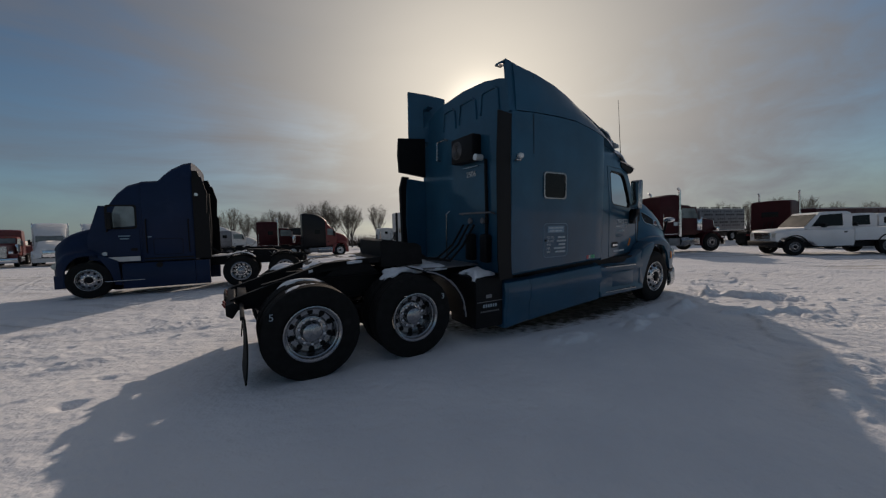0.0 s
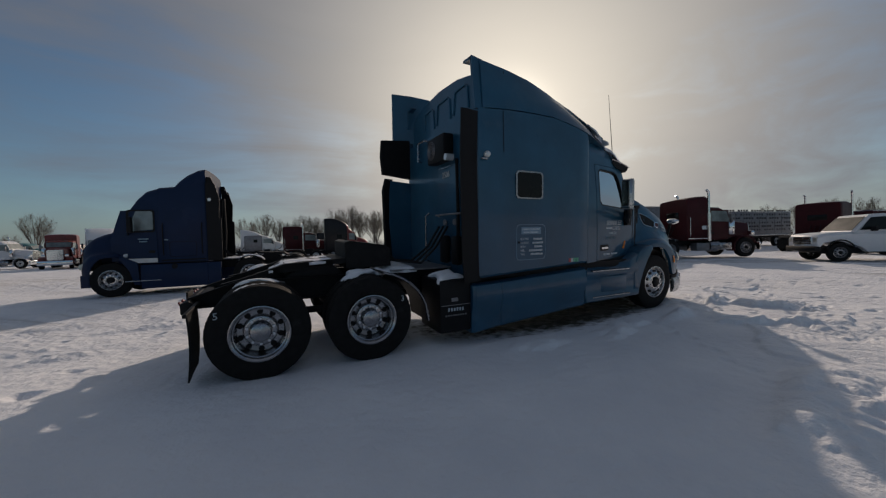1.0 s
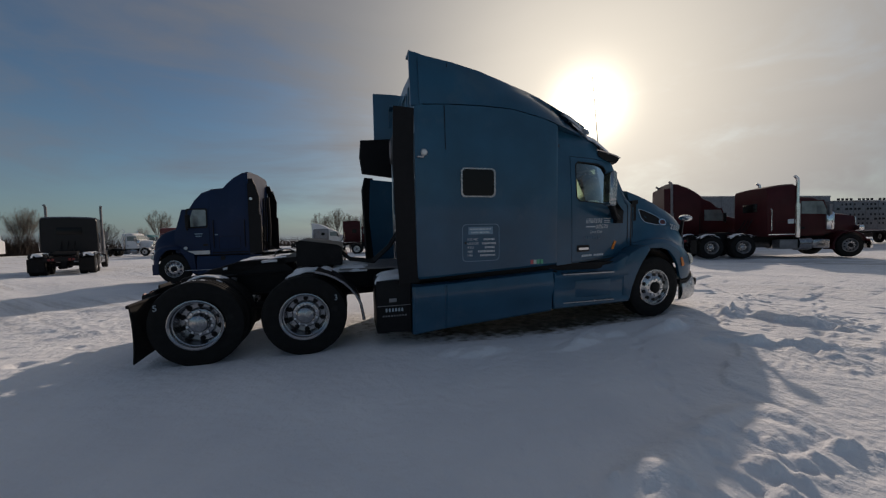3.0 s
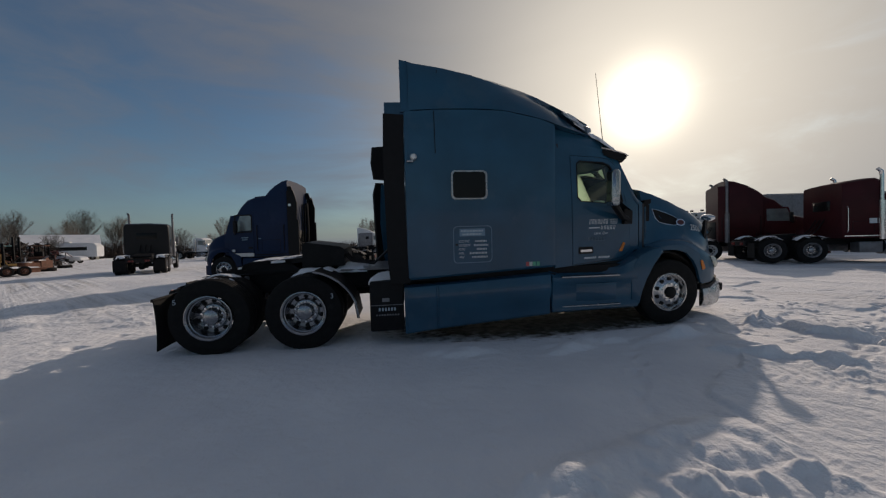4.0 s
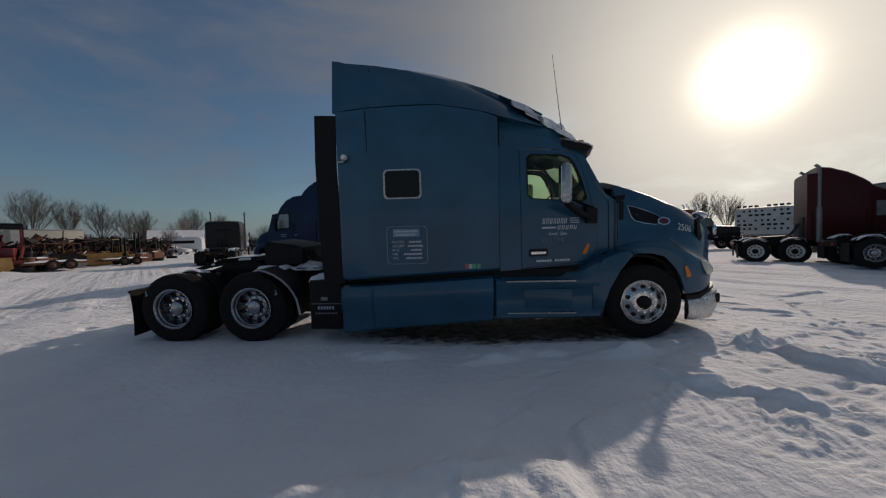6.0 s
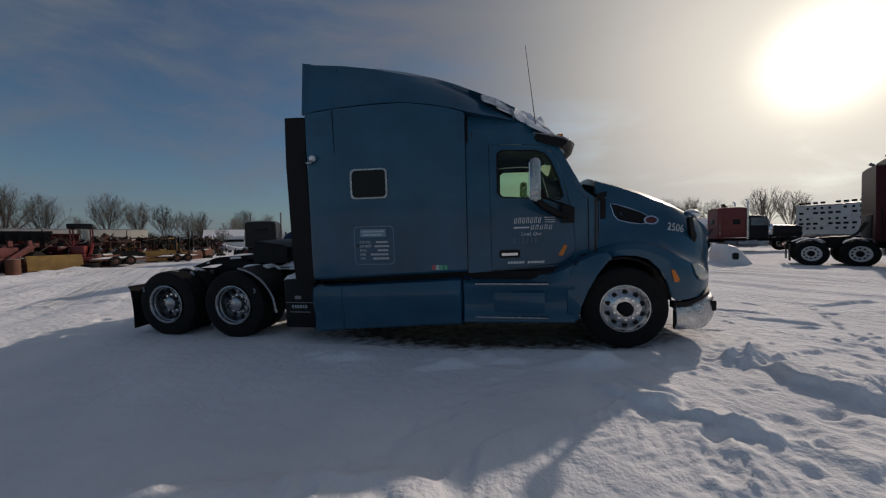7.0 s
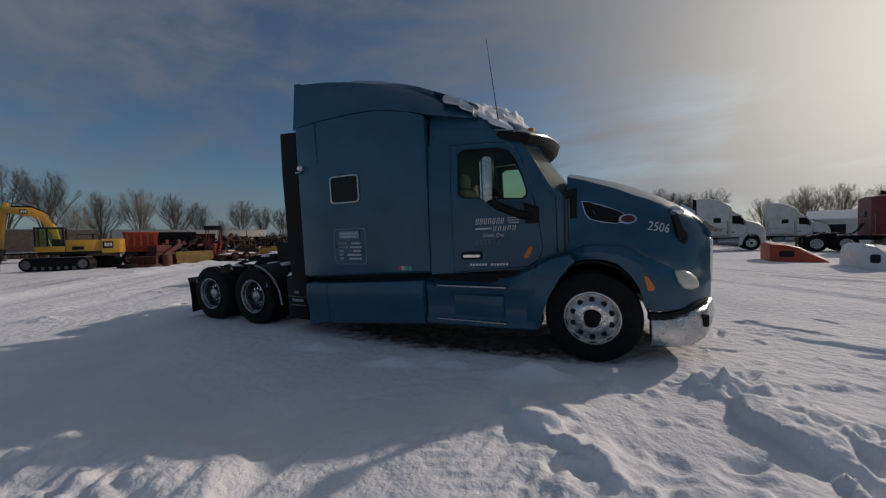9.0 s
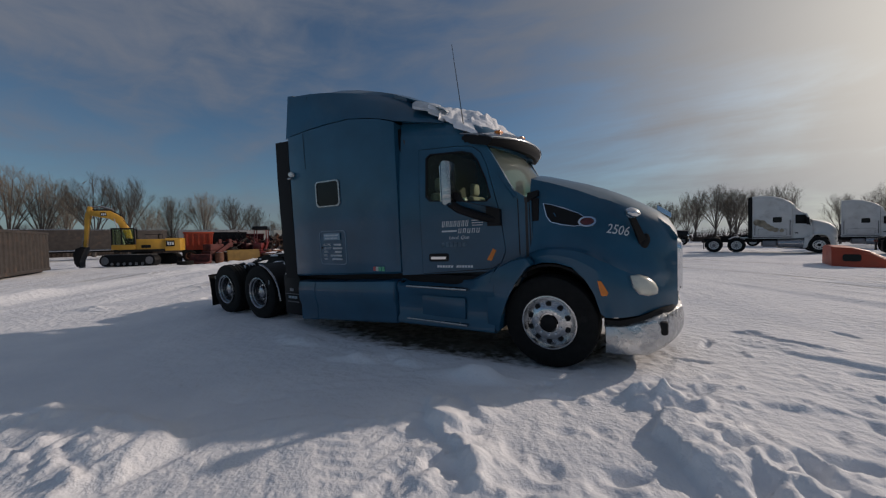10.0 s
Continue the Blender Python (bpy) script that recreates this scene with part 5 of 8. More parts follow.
for k in range(9):
    part("grille_bar", box(7.395, 7.41, -0.4 + 0.1 * k - 0.008, -0.4 + 0.1 * k + 0.008, 0.84, 1.34), "chrome", grille)
part("bonnet_ornament", loft([[(7.18, -0.03, 1.70), (7.18, 0.03, 1.70), (7.18, 0.02, 1.76), (7.18, -0.02, 1.76)], [(7.32, -0.03, 1.60), (7.32, 0.03, 1.60), (7.32, 0.02, 1.66), (7.32, -0.02, 1.66)]]), "chrome", truck)
# bumper, dented and iced
path = [(6.73, -1.09), (6.86, -1.085), (6.98, -1.05), (7.12, -0.98), (7.24, -0.86), (7.33, -0.68), (7.39, -0.42), (7.41, 0.0)]
path += [(x, -y) for x, y in path[-2::-1]]
secs = []
for x, y in path:
    top = interp(abs(y), [(0, 0.69), (0.9, 0.655), (1.02, 0.605), (1.08, 0.55)])
    low = interp(abs(y), [(0, 0.36), (0.8, 0.32), (1.0, 0.24), (1.08, 0.25)])
    wob = 0.016 * noise.noise((x * 7, y * 7, 0))
    n = Vector((x - 6.5, y * 0.9, 0)).normalized()
    secs.append([(x + n.x * (o + wob * k), y + n.y * (o + wob * k), low + (top - low) * f) for k, (f, o) in enumerate(((0.0, -0.03), (0.08, 0.0), (0.35, 0.025), (0.7, 0.02), (0.94, 0.0), (1.0, -0.04), (0.9, -0.06), (0.1, -0.06)))])
bumper = part("bumper", loft(secs), "iced_chrome", truck, "chrome bumper, dented, with ice on it")
# added black strip that puts the shade into the gap above the bumper
gap_strip = []
for x, y in path:
    top = interp(abs(y), [(0, 0.69), (0.9, 0.655), (1.02, 0.605), (1.08, 0.55)])
    n = Vector((x - 6.5, y * 0.9, 0)).normalized()
    gap_strip.append([(x - n.x * d, y - n.y * d, z) for d, z in ((0.022, top - 0.03), (0.02, top + 0.045), (0.10, top + 0.05), (0.10, top - 0.03))])
part("bumper_gap_shade", loft(gap_strip), "plastic", truck, "black strip standing in for the shade between bonnet and bumper")
for s in (-1, 1):
    part("fog_lamp", box(7.10, 7.272, s * 0.85 - 0.085, s * 0.85 + 0.075, 0.45, 0.59, 0.025), "plastic", bumper, at=pose(0, 0, 0))
part("engine_block", box(5.95, 7.1, -0.35, 0.35, 0.75, 1.5, 0.06), "black", truck)
part("radiator", box(7.05, 7.2, -0.5, 0.5, 0.7, 1.45, 0.02), "black", truck)

# -- chassis fairings and steps
for s in (-1, 1):
    secs = []
    for x in (2.0, 2.04, 2.44, 2.45, 2.47, 2.48, 3.2, 3.9, 4.11, 4.13):
        zb = interp(x, [(2.0, 0.14), (2.45, 0.19), (4.13, 0.31)])
        zt = interp(x, [(2.0, 0.815), (2.45, 0.83), (4.13, 0.915)])
        dip = 0.012 if 2.444 < x < 2.475 else 0.0
        b = 0.03 if x < 2.03 or x > 4.12 else 0.0
        rear = 0.02 * smooth_step(x, 2.5, 3.2)
        secs.append([(x, s * (y - b), z) for y, z in ((1.19, zt), (1.25 - dip, zt - 0.02), (1.275 - dip, zt - 0.12), (1.275 - dip + float(rear), 0.5 * (zb + zt) + 0.05), (1.235 - dip, 0.5 * (zb + zt) - 0.08), (1.24 - dip, zb + 0.03), (1.22, zb), (1.05, zb), (1.05, zt))])
    part("chassis_fairing", loft(secs), "blue", truck)
    secs = []
    for x in (4.145, 4.16, 4.3, 4.6, 5.0, 5.25, 5.36, 5.45, 5.55):
        zt = interp(x, [(4.1, 0.935), (5.2, 0.94), (5.4, 1.03), (5.6, 1.13)])
        o = interp(x, [(4.1, 1.245), (4.7, 1.215), (5.2, 1.19), (5.55, 1.17)]) - (0.02 if x < 4.15 else 0)
        cut = 0.09 if 4.3 <= x <= 5.2 else 0.0
        secs.append([(x, s * y, z) for y, z in ((1.0, zt), (1.09 - cut * 0.3, zt), (1.15 - cut, zt - 0.03), (o - cut, 0.87), (o, 0.835), (o, 0.77), (o - 0.02, 0.74), (o - 0.02, 0.45), (o + 0.015, 0.40), (o + 0.015, 0.345), (o - 0.03, 0.32), (1.0, 0.32))])
    part("body_sill", box(2.1, 5.5, s * 1.02, s * 1.10, 0.78, 0.99), "black", truck, "black sill behind the gap below the body")
    part("seam_backing", box(4.06, 4.22, s * 1.08, s * 1.19, 0.36, 0.90), "black", truck)
    fairing = part("step_fairing", loft(secs), "blue", truck, "blue step fairing below the door")
    part("step_tread", box(4.30, 5.22, s * 1.08, s * 1.240, 0.828, 0.856, 0.008), "alu", fairing)
    part("step_tread", box(4.30, 5.22, s * 1.15, s * 1.250, 0.395, 0.42, 0.008), "alu", fairing)
    part("step_panel", box(4.40, 5.18, s * 1.185, s * 1.203, 0.47, 0.73, 0.006), "blue", fairing)
    shape = [(5.44, 0.335), (5.60, 0.36), (5.63, 0.55), (5.68, 0.75), (5.80, 0.97), (5.93, 1.10), (6.0, 1.15), (5.94, 1.235), (5.78, 1.20), (5.6, 1.12), (5.50, 1.0), (5.46, 0.8)]
    part("wing_skirt", prism(shape, s * 1.165, s * 0.86, 0.025), "blue", truck)
    arch = [(6.16 + 0.57 * math.cos(a), 0.55 + 0.60 * math.sin(a)) for a in (radians(5 + 170 * k / 16) for k in range(17))]
    arch += [(6.16 + 0.545 * math.cos(a), 0.55 + 0.575 * math.sin(a)) for a in (radians(175 - 170 * k / 16) for k in range(17))]
    part("wheel_arch", prism(arch, s * 1.0, s * 0.6), "plastic", truck)

# -- frame, fifth wheel and rear gear
for s in (-1, 1):
    rail_bm = bmesh.new()
    add_box(rail_bm, -0.85, 6.9, s * 0.40, s * 0.48, 0.97, 0.98)
    add_box(rail_bm, -1.32, 6.9, s * 0.40, s * 0.48, 0.70, 0.71)
    add_box(rail_bm, -0.85, 6.9, s * 0.40, s * 0.41, 0.71, 0.97)
    add_prism(rail_bm, [(-1.32, 0.71), (-0.85, 0.71), (-0.85, 0.97), (-1.32, 0.82)], s * 0.40, s * 0.41)
    add_prism(rail_bm, [(-1.32, 0.81), (-0.85, 0.96), (-0.85, 0.975), (-1.32, 0.825)], s * 0.41, s * 0.48)
    part("frame_rail", rail_bm, "black", truck)
    for x in (-0.63, 0.63):
        part("air_spring", lathe([(0.0005, -0.14), (0.1, -0.14), (0.135, -0.08), (0.12, 0.0), (0.135, 0.08), (0.1, 0.14), (0.0005, 0.14)], 16), "plastic", truck, at=pose(x - 0.3, s * 0.44, 0.6, 90))
        part("shock", cyl((x + 0.15, s * 0.52, 0.35), (x + 0.3, s * 0.5, 0.95), 0.035, 10), "steel", truck)
    part("torsion_arm", box(-1.05, 1.05, s * 0.46, s * 0.54, 0.52, 0.60, 0.02), "black", truck)
for x, top in ((-1.2, 0.83), (-0.2, 0.96), (0.25, 0.96), (1.2, 0.96), (1.8, 0.96)):
    part("cross_member", box(x - 0.05, x + 0.05, -0.4, 0.4, 0.72, top, 0.01), "black", truck)
part("drive_shaft", cyl((0.63, 0, 0.55), (4.5, 0, 0.7), 0.06, 12), "black", truck)
tail = part("tail_beam", prism([(-1.30, 0.64), (-1.36, 0.68), (-1.36, 0.79), (-1.28, 0.82), (-1.22, 0.76)], -0.62, 0.62, 0.01), "black", truck)
for y in (-0.5, -0.34, 0.34, 0.5):
    part("tail_lamp", cyl((-1.36, y, 0.77), (-1.375, y, 0.76), 0.042, 14), "red_lens", tail)
part("blank_plate", box(-1.385, -1.365, -0.16, 0.16, 0.69, 0.85, 0.004), "black", tail)
for y in (-0.40, 0.40):
    part("pickup_ramp", prism([(-1.0, 0.955), (-0.8, 1.0), (-0.35, 1.14), (0.3, 1.18), (0.3, 1.10), (-0.35, 1.05), (-0.8, 0.955)], y - 0.04, y + 0.04), "black", truck)
fifth = loft([[(x, y, z) for y, z in ((-0.44, zt), (0.44, zt), (0.44, zt - 0.07), (-0.44, zt - 0.07))] for x, zt in ((-0.42, 1.10), (-0.30, 1.16), (0.45, 1.20), (0.55, 1.20))])
part("fifth_wheel", fifth, "black", truck, "greasy black fifth-wheel plate")
part("fifth_wheel_mount", prism([(-0.3, 0.98), (0.45, 0.98), (0.3, 1.12), (-0.1, 1.12)], -0.42, 0.42, 0.01), "black", truck)
part("deck_box", loft([[(x, y, z) for y, z in ((-0.47, z0), (0.47, z0), (0.44, z1), (-0.44, z1))] for x, z0, z1 in ((0.46, 1.06, 1.41), (0.52, 1.06, 1.435), (1.02, 1.06, 1.36), (1.09, 1.06, 1.32))]), "black", truck, "black box on the frame behind the cab")
part("deck_plate", box(1.05, 2.0, -0.6, 0.6, 0.99, 1.01), "steel", truck)
for k, y in enumerate((-0.5, -0.35, -0.2)):
    part("air_hose", tube([(2.0, y, 1.62), (1.8, y + 0.02, 1.3), (1.55, y + 0.05 * k, 1.08), (1.2, y + 0.1, 1.12), (1.0, y + 0.2, 1.3)], 0.018, 6), "plastic", truck)

for s in (-1, 1):
    part("mud_flap", loft([[(x + 0.015 * math.sin(3 * f) - 0.02 * f * f, y - s * 0.03 * f, 0.76 - 0.66 * f) for x, y in ((-1.22, s * 0.60), (-1.215, s * 0.9), (-1.20, s * 1.2), (-1.185, s * 1.2), (-1.20, s * 0.9), (-1.205, s * 0.60))] for f in (k / 8 for k in range(9))]), "rubber", truck, "black rubber mud flap, bent")
    part("flap_hanger", box(-1.23, -1.19, s * 0.45, s * 1.2, 0.75, 0.79, 0.008), "black", truck)
    fend = []
    for k in range(9):
        a = radians(100 - 88 * k / 8)
        fend.append([(0.63 + 0.60 * math.cos(a), s * 1.18, 0.5 + 0.575 * math.sin(a)), (0.63 + 0.60 * math.cos(a), s * 0.6, 0.5 + 0.575 * math.sin(a)), (0.63 + 0.585 * math.cos(a), s * 0.6, 0.5 + 0.56 * math.sin(a)), (0.63 + 0.585 * math.cos(a), s * 1.18, 0.5 + 0.56 * math.sin(a))])
    fend.append([(1.36, s * 1.18, 0.40), (1.36, s * 0.6, 0.40), (1.34, s * 0.6, 0.40), (1.34, s * 1.18, 0.40)])
    fend = [[(p[0] + 0.12 * max(0, i - 1) / 8, p[1], p[2]) for p in sec] if i < 9 else sec for i, sec in enumerate(fend)]
    part("quarter_wing", loft(fend[2:]), "plastic", truck, "black quarter wing with a bright metal edge")
    part("wing_edge", tube([(p[0][0] + 0.004, s * 1.185, p[0][2]) for p in fend[2:]], 0.016, 6), "alu", truck)
apu = part("power_unit", box(1.52, 1.99, -1.20, -0.55, 0.19, 0.90, 0.025), "plastic", truck, "black auxiliary power unit box")
part("maker_badge", box(1.69, 1.79, -1.206, -1.2, 0.61, 0.66, 0.003), "steel", apu)
bm, line = bmesh.new(), bmesh.new()
for k in range(6):
    add_box(bm, 1.64 + 0.042 * k, 1.664 + 0.042 * k, -1.206, -1.2, 0.482, 0.525)
for k in range(9):
    add_box(line, 1.60 + 0.037 * k, 1.622 + 0.037 * k, -1.206, -1.2, 0.415, 0.435)
tagged(part("maker_line", bm, "worn_lettering", apu), kind="stuff")
tagged(part("model_line", line, "steel", apu), kind="stuff")
part("trim_line", box(1.54, 1.98, -1.205, -1.2, 0.558, 0.566), "steel", apu)
part("fuel_tank", cyl((2.2, 0.85, 0.6), (3.8, 0.85, 0.6), 0.3, 24), "alu", truck)
part("fuel_tank", cyl((2.2, -0.75, 0.6), (3.8, -0.75, 0.6), 0.3, 24), "alu", truck)
part("tool_catwalk", box(2.05, 4.1, -1.1, 1.1, 0.80, 0.86), "black", truck)


for x, digit, dx, dz in ((-0.57, "5", -0.42, 0.20), (0.63, "3", 0.36, 0.19)):
    me = text_mesh(digit, 0.10, 0.002)
    me.materials.append(M["worn_lettering"])
    part("chalk_digit", me, None, truck, "chalk digit on the tyre wall", at=pose(x + dx, -1.176, 0.5 + dz, 90))


# -- snow lying on the tractor
def drift(name, cx, cy, cz, lx, ly, h, seed, label, rough=0.35, nx=22, ny=22, shape=None, m=None, mat="snow"):
    """A lump of settled snow with an uneven edge on top of something; shape(x, y) gives the height of its support."""
    bm = bmesh.new()
    grid = {}
    for i in range(nx + 1):
        for j in range(ny + 1):
            u, v = 2 * i / nx - 1, 2 * j / ny - 1
            x, y = cx + u * lx / 2, cy + v * ly / 2
            edge = 1 - max(abs(u), abs(v)) ** 3
            n = noise.fractal((x * 3.1 + seed, y * 3.1, seed), 1.0, 2.0, 4)
            top = h * max(0.0, edge) ** 0.5 * (0.75 + rough * n + 0.2 * noise.noise((x * 9, y * 9, seed)))
            base = shape(x, y) if shape else cz
            rim = 0.12 * noise.noise((x * 5, y * 5, seed + 3)) * (1 - edge)
            grid[i, j] = bm.verts.new((x + rim, y + rim, base - 0.015 + max(0.0, top)))
    for i in range(nx):
        for j in range(ny):
            bm.faces.new((grid[i, j], grid[i + 1, j], grid[i + 1, j + 1], grid[i, j + 1]))
    r = bmesh.ops.extrude_face_region(bm, geom=bm.faces[:])
    for v in r["geom"]:
        if isinstance(v, bmesh.types.BMVert):
            v.co.z -= 0.03 + max(0.0, v.co.z - (shape(v.co.x, v.co.y) if shape else cz))
    ob = part(name, bm, mat, None, "", at=m if m is not None else truck.matrix_basis.copy(), smooth=60)
    return tagged(ob, label, "snow", kind="stuff")


def fairing_top(x, y):
    """Height of the roof fairing's skin."""
    w, zt, zc = fairing_side(x), interp(min(x, 4.85), TOP), interp(min(x, 4.85), CROWN)
    return interp(-abs(y), [(-w + 0.09, zt - 0.02), (-w + 0.13, zt), (-0.95, zt + 0.42 * (zc - zt)), (-0.6, zt + 0.8 * (zc - zt)), (0, zc)]) - 3.0 * max(0.0, x - 4.85)


def cab_top(x, y):
    return interp(x, CAB_CROWN) - 0.42 * max(0.0, abs(y) - 0.42) ** 1.3


drift("roof_snow", 4.97, -0.06, 3.0, 0.64, 1.84, 0.09, 2.0, "lumpy snow melting on the cab roof", 0.9, 40, 54, lambda x, y: max(cab_top(x, y), fairing_top(x, y)))
drift("roof_snow", 5.19, -0.10, 2.8, 0.18, 1.50, 0.09, 8.0, "icy snow on the visor above the windscreen", 1.3, 26, 60, lambda x, y: max(cab_top(x, y), interp(x, [(5.1, 2.99), (5.25, 2.91), (5.5, 2.79)]) - 0.12 * y * y))
drift("roof_ice", 4.66, -0.84, 3.1, 0.40, 0.42, 0.015, 5.0, "thin grey ice sheet on the fairing's front corner", 0.3, 20, 20, lambda x, y: max(fairing_top(x, y), cab_top(x, y) - 0.03) + 0.012, mat="ice")
drift("deck_snow", 1.2, -0.2, 1.01, 0.5, 0.75, 0.08, 3.0, "snow on the deck plate behind the sleeper", 0.6, 24, 24)
drift("deck_snow", 0.72, -0.62, 1.03, 0.5, 0.26, 0.05, 4.0, "snow on the quarter wing and frame", 0.6, 18, 12)
drift("deck_snow", 1.75, -0.9, 0.9, 0.38, 0.44, 0.11, 6.0, "snow on the power unit's lid", 0.5, 16, 16)
drift("deck_snow", -0.05, 0.0, 1.15, 0.8, 0.85, 0.03, 7.0, "thin snow on the fifth-wheel plate", 0.8, 18, 18, lambda x, y: interp(x, [(-0.42, 1.10), (-0.3, 1.16), (0.5, 1.2)]))
for x, y in ((-0.57, -0.70), (0.63, -0.70), (-0.57, 1.0), (0.63, 1.0), (-0.57, 0.70)):
    drift("tyre_snow", x, y, 1.01, 0.5, 0.2, 0.045, x + y, "snow along the top of a tyre", 0.5, 16, 8, lambda a, b, x=x: 0.5 + math.sqrt(max(0.01, 0.515 ** 2 - (a - x) ** 2)))
drift("tyre_snow", -0.57, -1.0, 1.01, 0.42, 0.1, 0.02, 1.7, "dusting of snow on a tyre", 0.5, 12, 6, lambda a, b: 0.5 + math.sqrt(max(0.01, 0.51 ** 2 - (a + 0.57) ** 2)))
drift("step_snow", 5.05, -0.92, 1.97, 0.2, 0.07, 0.03, 9.0, "bit of snow on the window ledge", 0.4, 10, 6)


# ---- other tractors in the yard ----
M["pale_window"] = material("pale_cab_window", (0.16, 0.19, 0.19), 0.12, 0.0, 0.3, 2.5, coat=0.6)


def body_section(x, w, zb, zt, crown=0.04):
    right = [(x, -w + 0.02, zb), (x, -w, zb + 0.03), (x, -w, zb + 0.6 * (zt - zb)), (x, -w + 0.01, zt - 0.16), (x, -w + 0.03, zt - 0.07), (x, -w + 0.10, zt - 0.01), (x, -w + 0.4, zt + crown * 0.5)]
    return right + [(x, 0, zt + crown)] + [(a, -b, c) for a, b, c in right[::-1]]


def flush(s, w, off):
    return lambda a, b, d: (a, s * (w + off + d), b)


def tractor(label, paint, origin, heading, profile, wb=5.3, split=3.5, width=1.12, nose="aero", wheels="alu", stacks=0.0, sleeper_paint=None, cab_paint=None, window="pale_window", side_window=True, hub="alu", stack_mat="chrome", apron=True, visor=False, lean=0.0, snout=0.85, setback=0.0, drop=0.0, low_hood=1.0):
    """A highway tractor: the middle of its rear axles at the origin, its nose along the heading (degrees from +x).
    profile: the roof line from the back of the sleeper to the foot of the windscreen; split: where sleeper and cab meet."""
    x, y = origin
    t = thing("semi_truck", pose(x, y, gz(x, y) + 0.02, lean, 0, heading), label, "truck", "parked tractors")
    tandem(t, (-0.65, 0.65), 0.5, 1.03, wheels, hub)
    for s in (-1, 1):
        wheel(t, wb, s * 0.98, 0.5, s, "front", wheels, hub="black")
    x0, x1 = profile[0][0], profile[-1][0]
    sp, cp = sleeper_paint or paint, cab_paint or paint
    xs = sorted({x0, x0 + 0.05, split - 0.01, *[a for a, b in profile if x0 < a < split]})
    part("sleeper", loft([body_section(a, width - (0.03 if a < x0 + 0.02 else 0), 0.95, interp(a, profile)) for a in xs]), sp, t)
    xs = sorted({split + 0.01, x1, *[a for a, b in profile if split + 0.05 < a < x1], 0.5 * (split + x1)})
    cw = lambda a: width - 0.06 - 0.12 * max(0.0, (a - split) / (x1 - split))
    part("cab", loft([body_section(a, cw(a), 0.95, interp(a, profile)) for a in xs]), cp, t)
    # glass
    (ax, az), (bx, bz) = profile[-2], profile[-1]
    part("windscreen", loft([[(ax + 0.06 + 0.02, k * 0.86, az - 0.06), (bx + 0.015, k * 0.84, bz + 0.10)] for k in (-1, -0.5, 0, 0.5, 1)], closed=False), window, t)
    d0, d1 = split + 0.16, ax + 0.25 * (bx - ax)
    glass = [(d0, 1.95 - drop), (d1 + 0.32 - setback, 1.90 - drop), (d1 + 0.08 - setback, min(az - 0.12, 2.52) - drop), (d0, min(az - 0.10, 2.54) - drop)]
    for s in (-1, 1):
        door = [(split + 0.08, 1.0), (d1 + 0.40, 1.05), (d1 + 0.42, 1.7), (d1 + 0.14, min(az - 0.06, 2.6)), (split + 0.08, min(az - 0.04, 2.62))]
        dp = part("door", panel(door, [], lambda a, b, d, s=s: (a, s * (cw(a) + 0.004 + d - (0.02 * max(0, b - 1.9))), b), 0.012), cp, t)
        part("pane", panel(glass, [], lambda a, b, d, s=s: (a, s * (cw(a) + 0.02 + d - (0.02 * max(0, b - 1.9))), b), 0.006), window, dp)
        part("door_handle", panel(rounded(split + 0.14, split + 0.30, 1.28, 1.36, 0.02, 2), [], lambda a, b, d, s=s: (a, s * (cw(a) + 0.018 + d), b), 0.02), "plastic", dp)
        if side_window:
            part("sleeper_window", panel(rounded(split - 0.95, split - 0.5, 2.05, 2.42, 0.05, 3), [], flush(s, width, 0.003), 0.008), "dark_glass", t)
        part("wing_mirror", box(d1 + 0.1 - setback, d1 + 0.22 - setback, s * 1.14, s * 1.30, 1.85 - drop, 2.33 - drop, 0.03), "steel" if nose == "long" else "plastic", t)
        part("mirror_arm", tube([(d1 + 0.3 - setback, s * 0.98, 1.8 - drop), (d1 + 0.2 - setback, s * 1.22, 1.9 - drop)], 0.025, 6), "plastic", t)
        if apron and nose == "aero":
            part("chassis_fairing", loft([[(a, s * b, c) for b, c in ((1.0, 0.92), (1.12, 0.92), (1.16, 0.8), (1.17, 0.5), (1.14, 0.19), (1.0, 0.19))] for a in (x0 + 0.02, x0 + 0.6, split, wb - 0.75)]), cp, t)
        else:
            tank = cyl((x0 + 1.3, s * 0.82, 0.62), (split + 0.6, s * 0.82, 0.62), 0.31, 24)
            for a in (x0 + 1.5, split + 0.4):
                add_box(tank, a - 0.025, a + 0.025, s * 0.48, s * 1.145, 0.60, 0.64)
            part("fuel_tank", tank, "alu", t)
            part("step_box", box(split + 0.62, split + 1.25, s * 0.62, s * 1.1, 0.4, 0.78, 0.02), "alu", t)
            part("battery_box", box(x0 + 0.55, x0 + 1.25, s * 0.6, s * 1.08, 0.38, 0.8, 0.02), "steel", t)
        if stacks:
            sx = split - 0.05 if nose == "long" else x0 + 0.36
            part("muffler", cyl((sx, s * (width + 0.02), 0.9), (sx, s * (width + 0.02), 2.4), 0.10, 14), stack_mat, t)
            part("exhaust_stack", tube([(sx, s * (width + 0.02), 2.4), (sx, s * (width + 0.02), stacks - 0.25), (sx - 0.02, s * (width + 0.02), stacks - 0.1), (sx - 0.14, s * (width + 0.05), stacks)], 0.062, 12), stack_mat, t)
    shift = wb - 6.16
    nose_at = lambda a: a if a < wb + 0.5 else wb + 0.5 + (a - wb - 0.5) * snout
